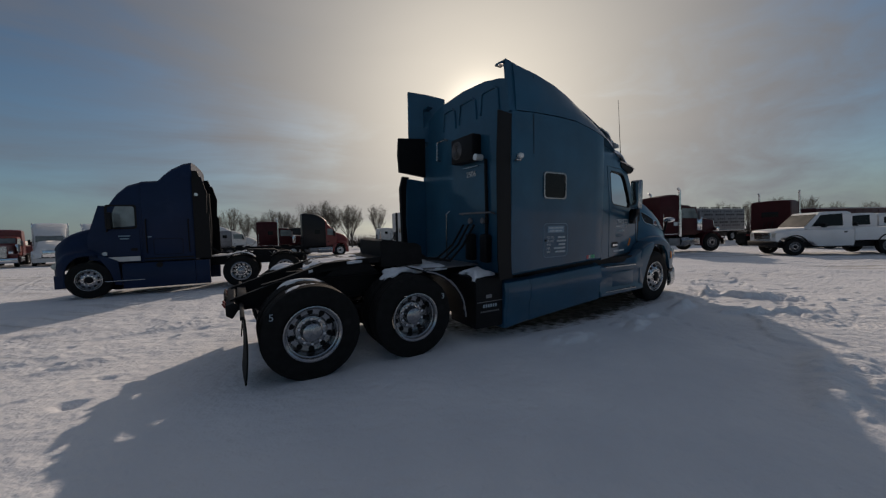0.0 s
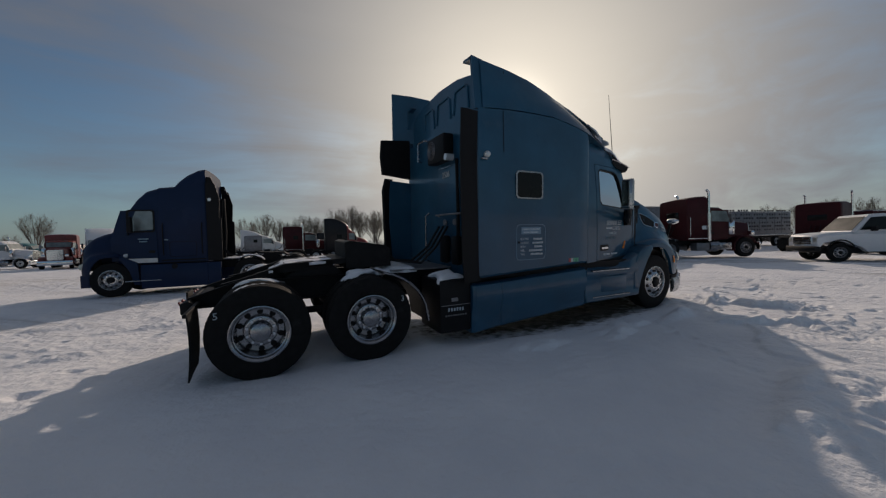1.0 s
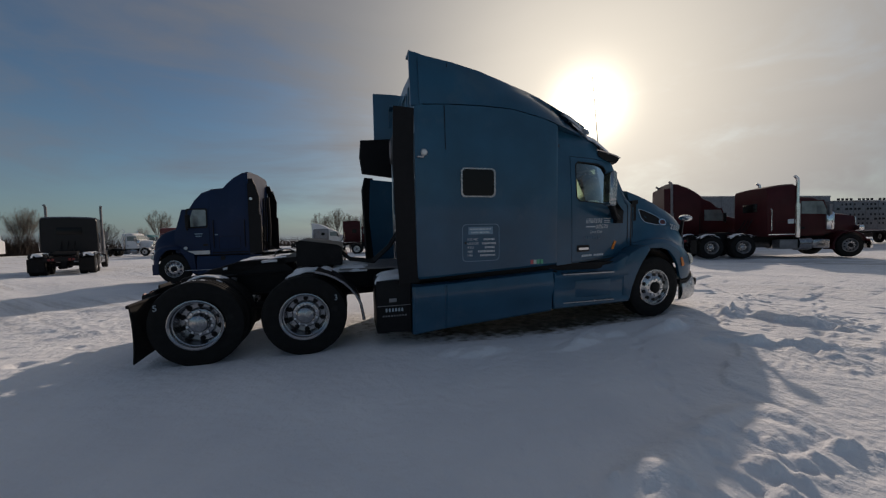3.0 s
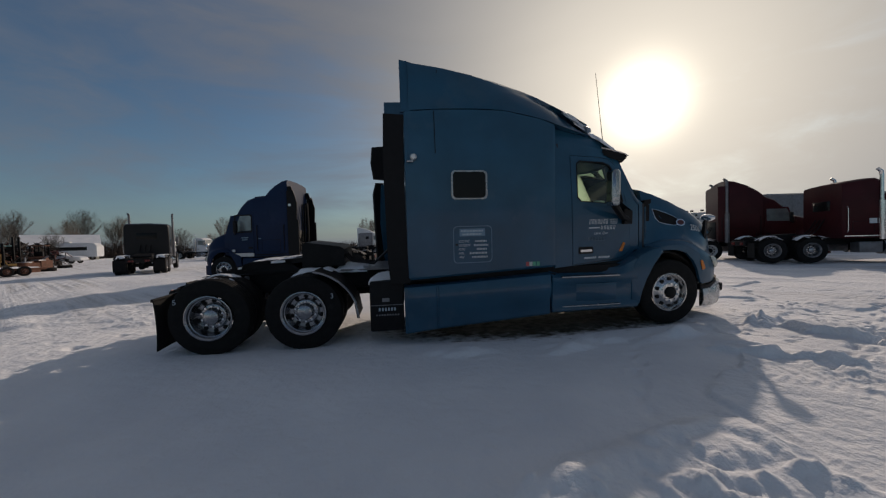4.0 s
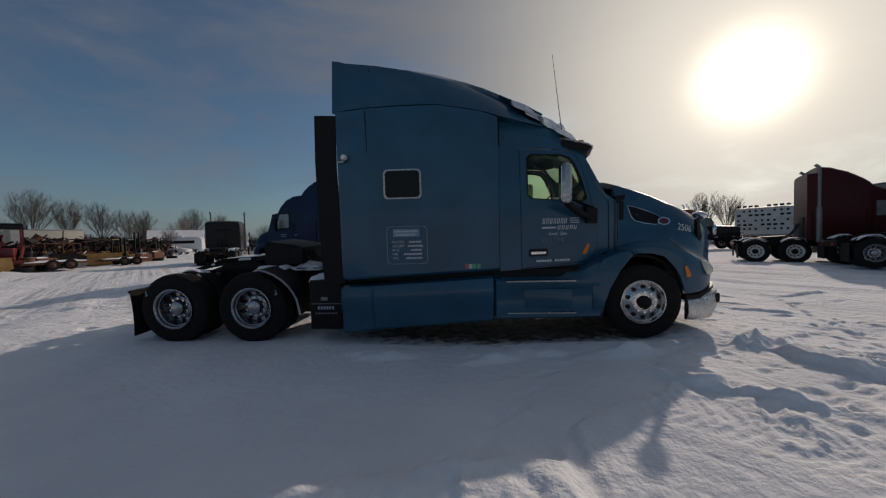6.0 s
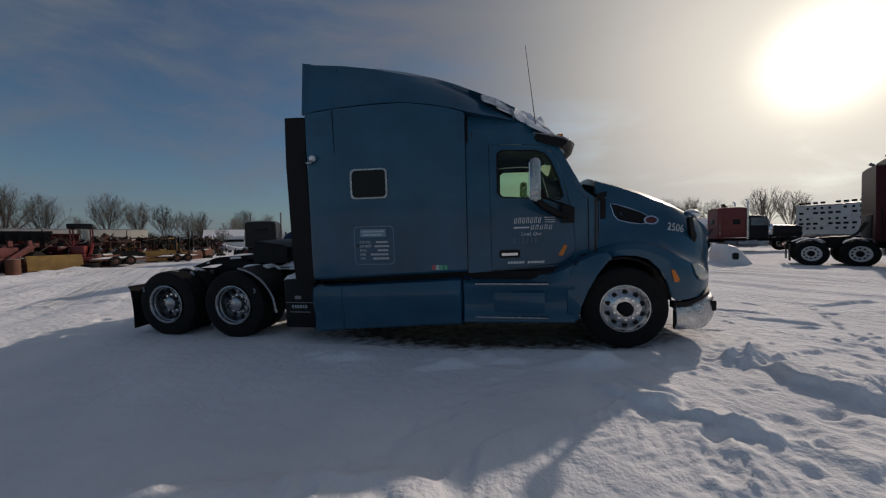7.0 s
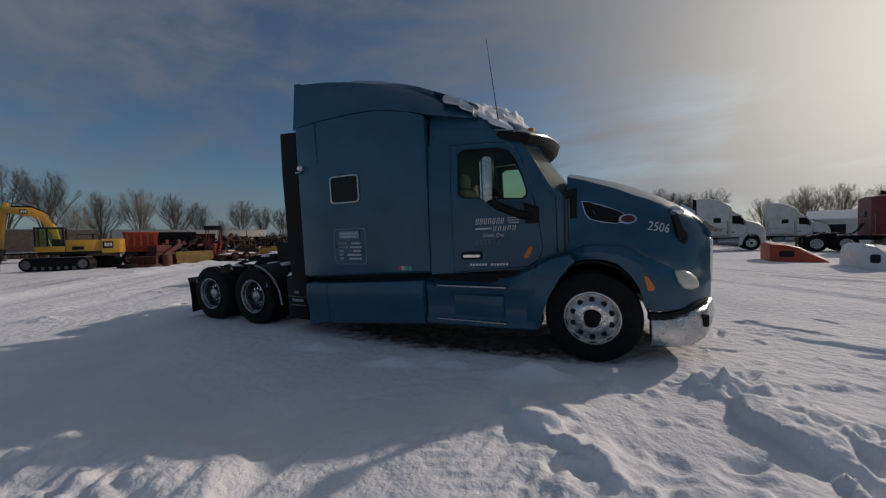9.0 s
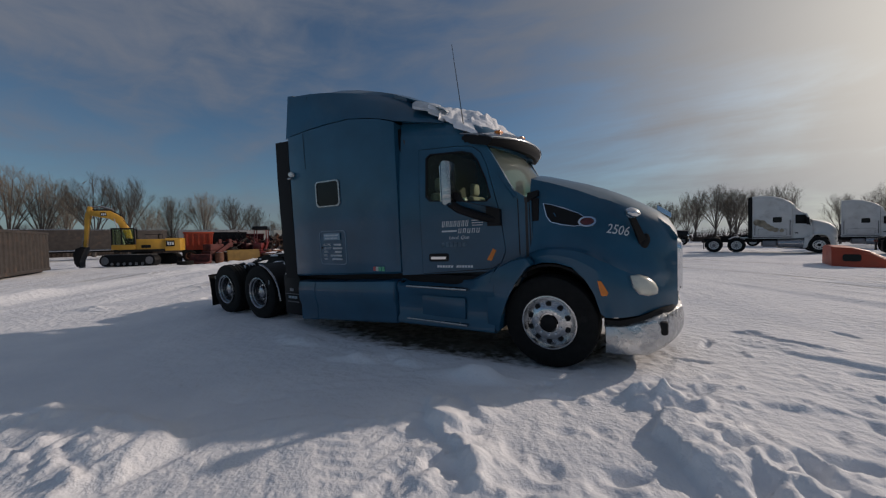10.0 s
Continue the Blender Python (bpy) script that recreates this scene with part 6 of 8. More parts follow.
    if nose == "aero":
        bm = bmesh.new()
        for s in (-1, 1):
            add_loft(bm, [[(nose_at(p[0] + shift), p[1], min(p[2], 1.2 + (p[2] - 1.2) * low_hood)) for p in hood_half(r, s)] for r in HOOD])
        bmesh.ops.remove_doubles(bm, verts=bm.verts[:], dist=1e-4)
        part("bonnet", bm, cp, t, smooth=50)
        part("bumper", loft([[(nose_at(a + shift), b, c) for c in (0.3, 0.5, 0.66)] + [(nose_at(a + shift) - 0.08, b * 0.97, c) for c in (0.66, 0.3)] for a, b in ((6.72, -1.1), (7.1, -1.02), (7.32, -0.7), (7.4, 0), (7.32, 0.7), (7.1, 1.02), (6.72, 1.1))]), cp if paint != "white" else "dirty_white", t)
        part("grille", box(nose_at(7.3 + shift), nose_at(7.39 + shift) + 0.01, -0.45, 0.45, 0.75, 1.36, 0.04), "chrome" if paint == "white" else "plastic", t)
        for s in (-1, 1):
            e = bmesh.new()
            bmesh.ops.create_uvsphere(e, u_segments=12, v_segments=8, radius=1, matrix=pose(nose_at(6.985 + shift), s * 0.905, 0.92, 0, 0, s * 38) @ Matrix.Diagonal((0.15, 0.07, 0.11, 1)))
            part("headlamp", e, "lens", t)
            part("wing_skirt", prism([(5.44 + shift, 0.3), (5.6 + shift, 0.33), (5.68 + shift, 0.75), (5.93 + shift, 1.1), (5.94 + shift, 1.22), (5.5 + shift, 1.0)], s * 1.14, s * 0.86, 0.02), cp, t)
    else:
        nose_x = wb + 0.62
        part("bonnet", loft([[(a, b * k, c) for k, c in ((-1, 1.05), (-1.02, 1.3), (-0.98, zt - 0.25), (-0.85, zt - 0.06), (-0.45, zt), (0, zt + 0.02), (0.45, zt), (0.85, zt - 0.06), (0.98, zt - 0.25), (1.02, 1.3), (1, 1.05))] for a, b, zt in ((x1 - 0.05, 0.80, 2.02), (x1 + 0.4, 0.74, 2.0), (nose_x - 0.25, 0.62, 1.90), (nose_x, 0.58, 1.84))]), cp, t)
        part("grille", loft([[(nose_x, b, c) for b, c in rounded(-0.56, 0.56, 0.8, 1.82, 0.12)], [(nose_x + 0.06, b, c) for b, c in rounded(-0.53, 0.53, 0.83, 1.79, 0.12)]]), "chrome", t)
        for s in (-1, 1):
            arc = [[(wb + r * math.cos(a), s * q, 0.5 + r * math.sin(a)) for r, q in ((0.66, 0.60), (0.66, 1.12), (0.62, 1.14), (0.60, 1.12), (0.60, 0.60))] for a in (radians(195 - 25 * k) for k in range(8))]
            part("front_wing", loft(arc), cp, t)
            part("headlamp", box(nose_x - 0.12, nose_x + 0.08, s * 0.62, s * 0.9, 1.15, 1.38, 0.04), "chrome", t)
        part("bumper", box(nose_x + 0.08, nose_x + 0.2, -1.15, 1.15, 0.35, 0.78, 0.04), "chrome", t)
    # rails, lamps and trim
    for s in (-1, 1):
        for a in (x0 + 0.14, split - 0.10):
            part("grab_rail", tube([(a, s * (width - 0.01), 1.2), (a, s * (width + 0.05), 1.25), (a, s * (width + 0.05), 2.15), (a, s * (width - 0.01), 2.2)], 0.016, 6), "chrome" if nose == "long" else "plastic", t)
        part("trim_strip", box(x0 + 0.05, split - 0.03, s * (width - 0.01), s * (width + 0.012), 1.02, 1.06), "chrome" if nose == "long" else "plastic", t)
        part("side_hatch", panel(rounded(x0 + 0.3, split - 0.25, 1.14, 1.62, 0.05, 2), [rounded(x0 + 0.312, split - 0.262, 1.152, 1.608, 0.045, 2)], flush(s, width, 0.002), 0.006), "plastic", t)
        part("tail_reflector", box(-1.40, -1.37, s * 0.25, s * 0.33, 0.74, 0.86), "red_lens", t)
        if nose == "long":
            part("air_cleaner", lathe([(0.0005, -0.42), (0.15, -0.40), (0.17, -0.36), (0.17, 0.30), (0.14, 0.36), (0.06, 0.42), (0.0005, 0.42)], 16), "chrome", t, at=pose(x1 + 0.16, s * 0.96, 1.62, 90))
            part("roof_horn_tube", cyl((ax - 0.7, s * 0.35, az + 0.10), (ax - 0.1, s * 0.35, az + 0.10), 0.035, 8), "chrome", t)
    for y in (-0.7, -0.35, 0.0, 0.35, 0.7):
        part("roof_marker", box(ax - 0.14, ax - 0.05, y - 0.05, y + 0.05, az + 0.0, az + 0.06, 0.01), "amber", t)
    part("deck_plate", box(0.9, x0 - 0.1, -0.62, 0.62, 0.985, 1.005), "steel", t)
    part("back_window", box(x0 - 0.015, x0 + 0.02, -0.5, 0.5, 2.1, 2.5, 0.01) if nose == "long" else box(x0 - 0.03, x0 + 0.02, -0.7, 0.7, 1.1, 2.0, 0.02), "dark_glass" if nose == "long" else "plastic", t)
    for k, y in enumerate((-0.2, 0.05, 0.3)):
        part("air_hose", tube([(x0 - 0.02, y, 1.75), (x0 - 0.2, y + 0.05, 1.35), (x0 - 0.45, y, 1.12), (x0 - 0.8, y + 0.1 * k, 1.08)], 0.02, 6), "plastic", t)
    # frame and rear gear
    for s in (-1, 1):
        part("frame_rail", box(-1.35, wb + 0.5, s * 0.40, s * 0.48, 0.70, 0.98), "black", t)
        part("mud_flap", box(-1.28, -1.25, s * 0.6, s * 1.16, 0.2, 0.85), "rubber", t)
        for a in (-0.65, 0.65):
            part("quarter_wing", loft([[(a + r * math.cos(c), s * q, 0.5 + r * math.sin(c)) for r, q in ((0.60, 0.6), (0.60, 1.17), (0.575, 1.17), (0.575, 0.6))] for c in (radians(45 + 15 * k) for k in range(7))]), "black", t)
    part("fifth_wheel", loft([[(a, b, c) for b, c in ((-0.44, h), (0.44, h), (0.44, h - 0.07), (-0.44, h - 0.07))] for a, h in ((-0.5, 1.06), (-0.35, 1.15), (0.5, 1.19))]), "black", t)
    part("fifth_wheel_mount", prism([(-0.3, 0.96), (0.45, 0.96), (0.3, 1.12), (-0.1, 1.12)], -0.42, 0.42), "black", t)
    part("tail_beam", box(-1.38, -1.28, -0.6, 0.6, 0.7, 0.92, 0.02), "black", t)
    for s in (-1, 1):
        part("tail_lamp", cyl((-1.38, s * 0.42, 0.8), (-1.41, s * 0.42, 0.8), 0.055, 12), "red_lens", t)
    if visor:
        part("sun_visor", loft([[(ax + 0.02 - 0.1 * k * k, k * 0.95, az + 0.02), (ax + 0.30 - 0.1 * k * k, k * 0.95, az - 0.08), (ax + 0.30 - 0.1 * k * k, k * 0.95, az - 0.11), (ax + 0.02 - 0.1 * k * k, k * 0.95, az - 0.03)] for k in (-1, -0.5, 0, 0.5, 1)]), "chrome", t)
    return t


def roof_dusting(t, x0, x1, z, label, w=0.9, seed=1.0, shape=None):
    return drift("roof_snow", 0.5 * (x0 + x1), 0, z, x1 - x0, 2 * w, 0.07, seed, label, 0.6, 18, 18, shape, t.matrix_basis.copy())


HIGH = [(1.5, 3.92), (1.9, 3.90), (2.6, 3.78), (3.2, 3.58), (3.7, 3.34), (4.2, 3.02), (4.55, 2.72), (5.05, 2.0)]
MID = [(1.85, 3.95), (2.05, 3.90), (2.35, 3.72), (2.55, 3.54), (2.7, 3.36), (3.1, 3.32), (3.45, 3.20), (3.7, 2.96), (3.9, 2.66), (4.22, 2.0)]
FLAT = [(1.6, 3.30), (2.0, 3.36), (3.0, 3.38), (3.45, 3.30), (3.5, 2.74), (4.2, 2.70), (4.45, 2.62), (4.7, 2.0)]
SHORT = [(1.5, 3.92), (1.9, 3.96), (2.5, 3.90), (3.0, 3.72), (3.4, 3.46), (3.62, 3.26), (3.68, 3.02), (3.95, 2.78), (4.42, 2.0)]
LOW = [(1.6, 2.86), (2.0, 2.94), (3.2, 2.95), (4.0, 2.86), (4.5, 2.62), (4.95, 2.0)]

navy = tractor("navy blue highway tractor with a mid-height sleeper, parked on snow", "navy", (-0.40, 9.10), 175.0, MID, 4.36, 3.12, nose="aero", hub="alu", side_window=False, snout=0.55, setback=0.33, drop=-0.06, low_hood=0.86)
for s in (-1, 1):
    part("side_extender", loft([[(1.85, s * 1.1, z), (1.45 + k, s * 1.04, z), (1.45 + k, s * 1.08, z), (1.85, s * 1.14, z)] for z, k in ((0.98, 0.0), (2.35, 0.0), (2.4, 0.06), (3.0, 0.03), (3.5, 0.16))]), "plastic", navy, "black rubber side extender, torn")
    part("roof_extender", loft([[(1.85, s * 0.98, z), (1.62 + k, s * 0.96, z), (1.62 + k, s * 1.0, z), (1.85, s * 1.02, z)] for z, k in ((3.4, 0.0), (3.7, 0.1))]), "plastic", navy)
    part("reflector", cyl((1.75, s * 1.10, 2.95), (1.75, s * 1.15, 2.95), 0.05, 12), "clear_lamp", navy)
    part("scuff_panel", box(3.2, 3.92, s * 1.075, s * 1.10, 0.98, 1.12, 0.01), "dirty_white", navy, "unpainted grey panel under the door")
    part("door_badge", cyl((4.02, s * 0.95, 1.22), (4.02, s * 1.02, 1.22), 0.055, 16), "lettering", navy)
    part("fuel_cap", cyl((2.75, s * 1.13, 0.84), (2.75, s * 1.17, 0.84), 0.08, 16), "plastic", navy)
    part("step_edge", box(3.1, 4.0, s * 1.13, s * 1.175, 0.42, 0.45, 0.01), "alu", navy)
    part("skirt_trim", box(1.9, 3.1, s * 1.10, s * 1.128, 0.955, 0.98), "plastic", navy)
    part("skirt_end", loft([[(a, s * b, c) for b, c in ((1.0, 0.92), (1.12, 0.92), (1.16, 0.8), (1.17, 0.5), (1.14, 0.19), (1.0, 0.19))] for a in (1.5, 1.86)]), "navy", navy)
    part("window_seal", panel(rounded(3.24, 3.98, 1.92, 2.63, 0.08, 3), [rounded(3.29, 3.92, 1.97, 2.58, 0.07, 3)], lambda a, b, d, s=s: (a, s * (1.06 - 0.12 * max(0.0, (a - 3.12) / 1.1) + 0.022 + d - 0.02 * max(0, b - 1.9)), b), 0.006), "plastic", navy)
    for k, (a, b, c) in enumerate(((3.42, 0.26, 1.70), (3.45, 0.20, 1.62), (2.9, 0.10, 1.66))):
        part("lettering_bar", box(a, a + b, s * 1.05, s * 1.072 if a > 3 else s * 1.125, c, c + 0.035), "faded", navy)
for k, y in enumerate((-0.45, -0.15, 0.5)):
    part("air_hose", tube([(1.8, y, 1.0), (1.72, y + 0.1, 1.7), (1.76, y - 0.08, 2.4), (1.7, y + 0.05, 3.1)], 0.03, 6), "plastic", navy)
part("back_duct", tube([(1.75, -0.7, 1.0), (1.7, -0.72, 2.0), (1.72, -0.7, 3.2)], 0.07, 8), "plastic", navy)
part("back_grille", box(1.7, 1.83, 0.6, 0.95, 1.3, 3.1, 0.03), "plastic", navy)

black_rear = tractor("black conventional tractor seen from behind, twin tall stacks", "jet", (-13.4, 17.0), 115.0, [(1.3, 3.0), (1.6, 3.08), (2.8, 3.08), (3.2, 3.0), (3.25, 2.72), (4.2, 2.68), (4.5, 2.6), (4.75, 2.0)], 5.7, 3.25, nose="long", wheels="steel", stacks=3.85, side_window=False, stack_mat="steel")
maroon = tractor("maroon long-nosed tractor with a flat-roofed sleeper and chrome stacks", "maroon", (18.5, 7.3), -25, [(1.6, 3.16), (1.95, 3.24), (2.4, 3.30), (2.62, 3.30), (2.73, 3.24), (2.79, 3.10), (2.85, 2.72), (3.5, 2.68), (3.7, 2.60), (3.95, 2.0)], 4.8, 2.8, width=1.15, nose="long", wheels="steel", stacks=3.62, side_window=False, window="pale_window")
part("sleeper_badge", box(2.4, 2.62, -1.165, -1.15, 1.52, 1.72), "lettering", maroon)
red_tall = tractor("dark red aerodynamic tractor with a tall sleeper, snow on its roof", "maroon", (18.1, 11.4), -31, [(1.0, 3.83), (1.32, 3.85), (1.36, 4.10), (1.7, 4.03), (2.2, 3.79), (2.6, 3.50), (2.95, 3.17), (3.3, 3.0), (3.55, 2.74), (4.05, 2.0)], 4.4, 2.8, nose="aero", wheels="wheel_white", stacks=4.17, stack_mat="steel", hub="black", apron=False, side_window=False)
roof_dusting(red_tall, 2.9, 3.55, 2.94, "snow on the dark red tractor's cab roof", 0.9, 3.0, lambda x, y: interp(x, [(2.95, 3.20), (3.3, 3.03), (3.55, 2.80)]) - 0.1 * abs(y))
tractor("maroon tractor with an upright sleeper and twin stacks, seen from behind", "maroon", (32.9, 5.2), 0, FLAT, 6.4, 3.5, width=1.18, nose="long", wheels="alu", stacks=4.1, side_window=False)
white_one = tractor("white tall-sleeper tractor with a painted side scene and chrome tank", "dirty_white", (11.5, 28.8), -8, SHORT, 4.75, 3.5, nose="aero", wheels="wheel_white", apron=False, hub="steel", stacks=0, window="dark_glass", snout=0.55)
art = bmesh.new()
for k, (x, z, r) in enumerate(((1.75, 2.1, 0.22), (2.0, 2.0, 0.25), (2.25, 1.8, 0.2), (2.45, 1.65, 0.2), (2.7, 1.55, 0.16), (3.0, 1.5, 0.12))):
    add_cyl(art, (x, -1.11, z), (x, -1.126, z), r, 14)
part("side_painting", art, material("faded_mural", (0.30, 0.25, 0.17), 0.5, 0.0, 0.4, 3.0, stain=(0.55, 0.5, 0.4), stain_amount=0.5, stain_scale=2.5), white_one, "faded brown painting along the sleeper")
part("side_extender", box(1.28, 1.5, -1.13, -1.08, 1.0, 3.9), "plastic", white_one)
white_two = tractor("white tall-sleeper tractor with its bonnet broken away", "dirty_white", (18.8, 38.0), -16, SHORT, 4.75, 3.5, nose="aero", wheels="wheel_white", apron=False, hub="steel", window="dark_glass", snout=0.55)
part("broken_engine", box(4.4, 5.3, -1.13, 1.13, 0.9, 1.25, 0.1), "black", white_two)
red_flat = tractor("tractor with a red flat-roofed sleeper, black cab and chrome stacks", "red", (19.5, 25.8), -12, FLAT, 6.2, 3.5, cab_paint="jet", width=1.18, nose="long", wheels="wheel_white", stacks=3.9)
part("roof_horn", loft([[(2.2, -0.2, 3.38), (2.6, -0.2, 3.38), (2.6, 0.2, 3.38), (2.2, 0.2, 3.38)], [(2.25, -0.1, 3.7), (2.35, -0.1, 3.7), (2.35, 0.1, 3.7), (2.25, 0.1, 3.7)]]), "maroon", red_flat)
tractor("black tall-sleeper tractor with a red bonnet and pale wheels", "jet", (2.46, 29.5), -5, SHORT, 4.75, 3.5, nose="aero", wheels="wheel_white", cab_paint="red", hub="steel", apron=False, snout=0.55)
tractor("dark red tractor with a boxy sleeper and chrome trim", "maroon", (-1.15, 33.7), -2, FLAT, 6.1, 3.5, width=1.15, nose="long", wheels="steel", stacks=3.7)
tractor("white and grey striped tractor with a low sleeper", "dirty_white", (-5.3, 45.5), -3, LOW, 5.3, 3.6, nose="aero", wheels="wheel_white", sleeper_paint="steel", apron=False, hub="steel")
tractor("white tall-sleeper tractor in the back row", "white", (-6.0, 51.5), -3, HIGH, 5.45, 3.6, nose="aero", wheels="wheel_white", apron=False, hub="steel")
tractor("white day-cab tractor standing in the far row", "white", (-29.5, 48.8), -8, [(2.6, 2.8), (2.8, 2.9), (3.6, 2.9), (3.9, 2.7), (4.3, 2.0)], 5.2, 3.0, nose="long", wheels="wheel_white", stacks=3.4, side_window=False, apron=False)
tractor("teal tractor in the far row", "teal", (-33.5, 60.5), -8, LOW, 5.3, 3.6, nose="aero", wheels="steel", side_window=False)
tractor("red cab-high tractor in the far row", "red", (-31.0, 66.5), -8, FLAT, 6.0, 3.5, nose="long", wheels="steel", side_window=False)
for x, y in ((-17.2, 45.0), (-14.2, 46.2)):
    tractor("white tall tractor standing nose-out in the back row", "white", (x, y), 286, HIGH, 5.45, 3.5, nose="aero", wheels="wheel_white", apron=False, hub="steel", stacks=3.9)
tractor("faded red tractor parked in the back row", "red", (-20.6, 46.5), 284, FLAT, 6.0, 3.5, nose="long", wheels="steel", side_window=False)
tractor("dark tractor behind the black and red one", "jet", (4.0, 52.0), -5, FLAT, 6.0, 3.5, nose="long", wheels="steel", stacks=3.8, side_window=False)
tractor("grey-white tractor beyond the two white ones", "dirty_white", (15.4, 45.5), -12, LOW, 5.3, 3.6, nose="aero", wheels="wheel_white", stacks=3.6, apron=False)


for t, wings in ((maroon, (-0.65, 0.65)), (red_tall, (-0.65, 0.65)), (navy, (0.65,)), (white_one, (0.65,)), (black_rear, (-0.65, 0.65))):
    for a in wings:
        for y in (-0.9, 0.9):
            drift("wing_snow", a, y, 1.08, 0.75, 0.42, 0.05, 3.0 * a + y, "snow lying on a tractor's rear wing", 0.6, 12, 8, lambda p, q, a=a: 0.5 + math.sqrt(max(0.05, 0.605 ** 2 - (p - a) ** 2)), t.matrix_basis.copy())
    drift("deck_snow", 1.2, 0.0, 1.02, 0.6, 1.0, 0.07, 2.7, "snow on a tractor's deck plate", 0.6, 12, 12, None, t.matrix_basis.copy())


# ---- roof fairings lying in the snow ----
def loose_fairing(label, paint, a, b, height, shape):
    ax, ay = a
    bx, by = b
    L = math.hypot(bx - ax, by - ay)
    t = thing("roof_fairing", pose(ax, ay, min(gz(ax, ay), gz(bx, by)) - 0.03, 0, 0, math.degrees(math.atan2(by - ay, bx - ax))), label, "truck part", "loose fairings")
    secs = []
    for f, h in shape:
        z = height * h
        secs.append([(L * f, y, zz) for y, zz in ((-0.05, 0), (0.0, z * 0.75), (0.12, z * 0.95), (0.4, z), (1.1, z * 1.02), (1.8, z), (2.1, z * 0.95), (2.2, z * 0.7), (2.25, 0))])
    part("shell", loft(secs), paint, t)
    part("window_opening", panel(rounded(L * 0.16, L * 0.42, height * 0.30, height * 0.62, 0.07, 3), [], lambda x, z, d: (x, -0.055 + 0.05 * z / height - d, z), 0.01), "dark_glass", t)
    return t


loose_fairing("orange-red roof fairing lying in the snow", "orange_red", (13.0, 14.8), (14.8, 14.5), 0.85, ((0.0, 0.97), (0.02, 1.0), (0.3, 0.95), (0.55, 0.78), (0.8, 0.45), (0.95, 0.2), (1.0, 0.1)))
loose_fairing("white roof fairing lying in the snow", "white", (14.3, 11.4), (15.2, 11.24), 0.92, ((0.0, 0.72), (0.05, 0.90), (0.14, 1.0), (0.34, 0.94), (0.58, 0.72), (0.82, 0.38), (0.95, 0.16), (1.0, 0.08)))


# ---- livestock trailer, pickups, trailers ----
def box_trailer(label, a, b, width, height, paint, holes=False, group="trailers"):
    ax, ay = a
    bx, by = b
    L = math.hypot(bx - ax, by - ay)
    t = thing("trailer", pose(ax, ay, gz(ax, ay), 0, 0, math.degrees(math.atan2(by - ay, bx - ax))), label, "trailer", group)
    part("body", box(0, L, 0, width, 1.1, height, 0.05), paint, t)
    part("roof_rail", box(0, L, -0.02, width + 0.02, height - 0.10, height - 0.02, 0.01), "alu", t)
    part("side_rail", box(0, L, -0.02, width + 0.02, 1.08, 1.22, 0.01), "alu", t)
    for k in range(int(L / 1.2)):
        part("rib", box(0.6 + 1.2 * k - 0.025, 0.6 + 1.2 * k + 0.025, -0.018, 0.0, 1.2, height - 0.1), paint, t)
    if holes:
        for row, z in enumerate((1.6, 1.95, 2.3, 2.75, 3.1, 3.5)):
            bm = bmesh.new()
            for k in range(int(L / 0.4)):
                if (k + row) % 5 != 4:
                    add_box(bm, 0.2 + 0.4 * k, 0.2 + 0.4 * k + (0.26 if row % 2 else 0.16), -0.012, 0.0, z, z + 0.16, 0.0)
            tagged(part("vent_panel", bm, "plastic", t), kind="stuff")
    for x in (L - 2.2, L - 0.95):
        for y, s in ((0.25, -1), (width - 0.25, 1)):
            wheel(t, x, y, 0.5, s, "rear", "wheel_white", hub="steel")
    part("landing_gear", box(2.4, 2.6, 0.5, 0.7, 0.1, 1.1), "steel", t)
    part("under_frame", box(0.3, L - 0.3, width / 2 - 0.5, width / 2 + 0.5, 0.9, 1.1), "black", t)
    return t


box_trailer("white perforated livestock trailer", (27.2, 26.0), (35.6, 12.4), 2.6, 3.45, "dirty_white", True)
box_trailer("grey trailer behind the dark red tractors", (26.5, 14.2), (39.0, 13.4), 2.6, 3.95, "steel")
box_trailer("pale perforated livestock trailer behind the maroon tractor", (37.5, 12.4), (48.0, 11.2), 2.6, 3.5, "steel", True)
box_trailer("dull red flat trailer at the yard's edge", (40.5, 4.0), (53, 1.0), 2.5, 2.9, "maroon")
for i, (a, b, paint, h, label) in enumerate((
    ((-52.4, 2.0), (-50.2, 15.0), "skip_brown", 3.6, "long dark box trailer in the back row"),
    ((-49.8, 16.5), (-46.4, 27.0), "dull_white", 3.6, "pale box trailer with a grey roof edge"),
    ((-45.8, 28.0), (-43.5, 33.0), "siding", 3.6, "short cream box trailer with a grey rail"),
    ((-55.0, -12.0), (-53.0, 1.0), "steel", 3.6, "dull grey box trailer"),
)):
    box_trailer(label, b, a, 2.5, h, paint)


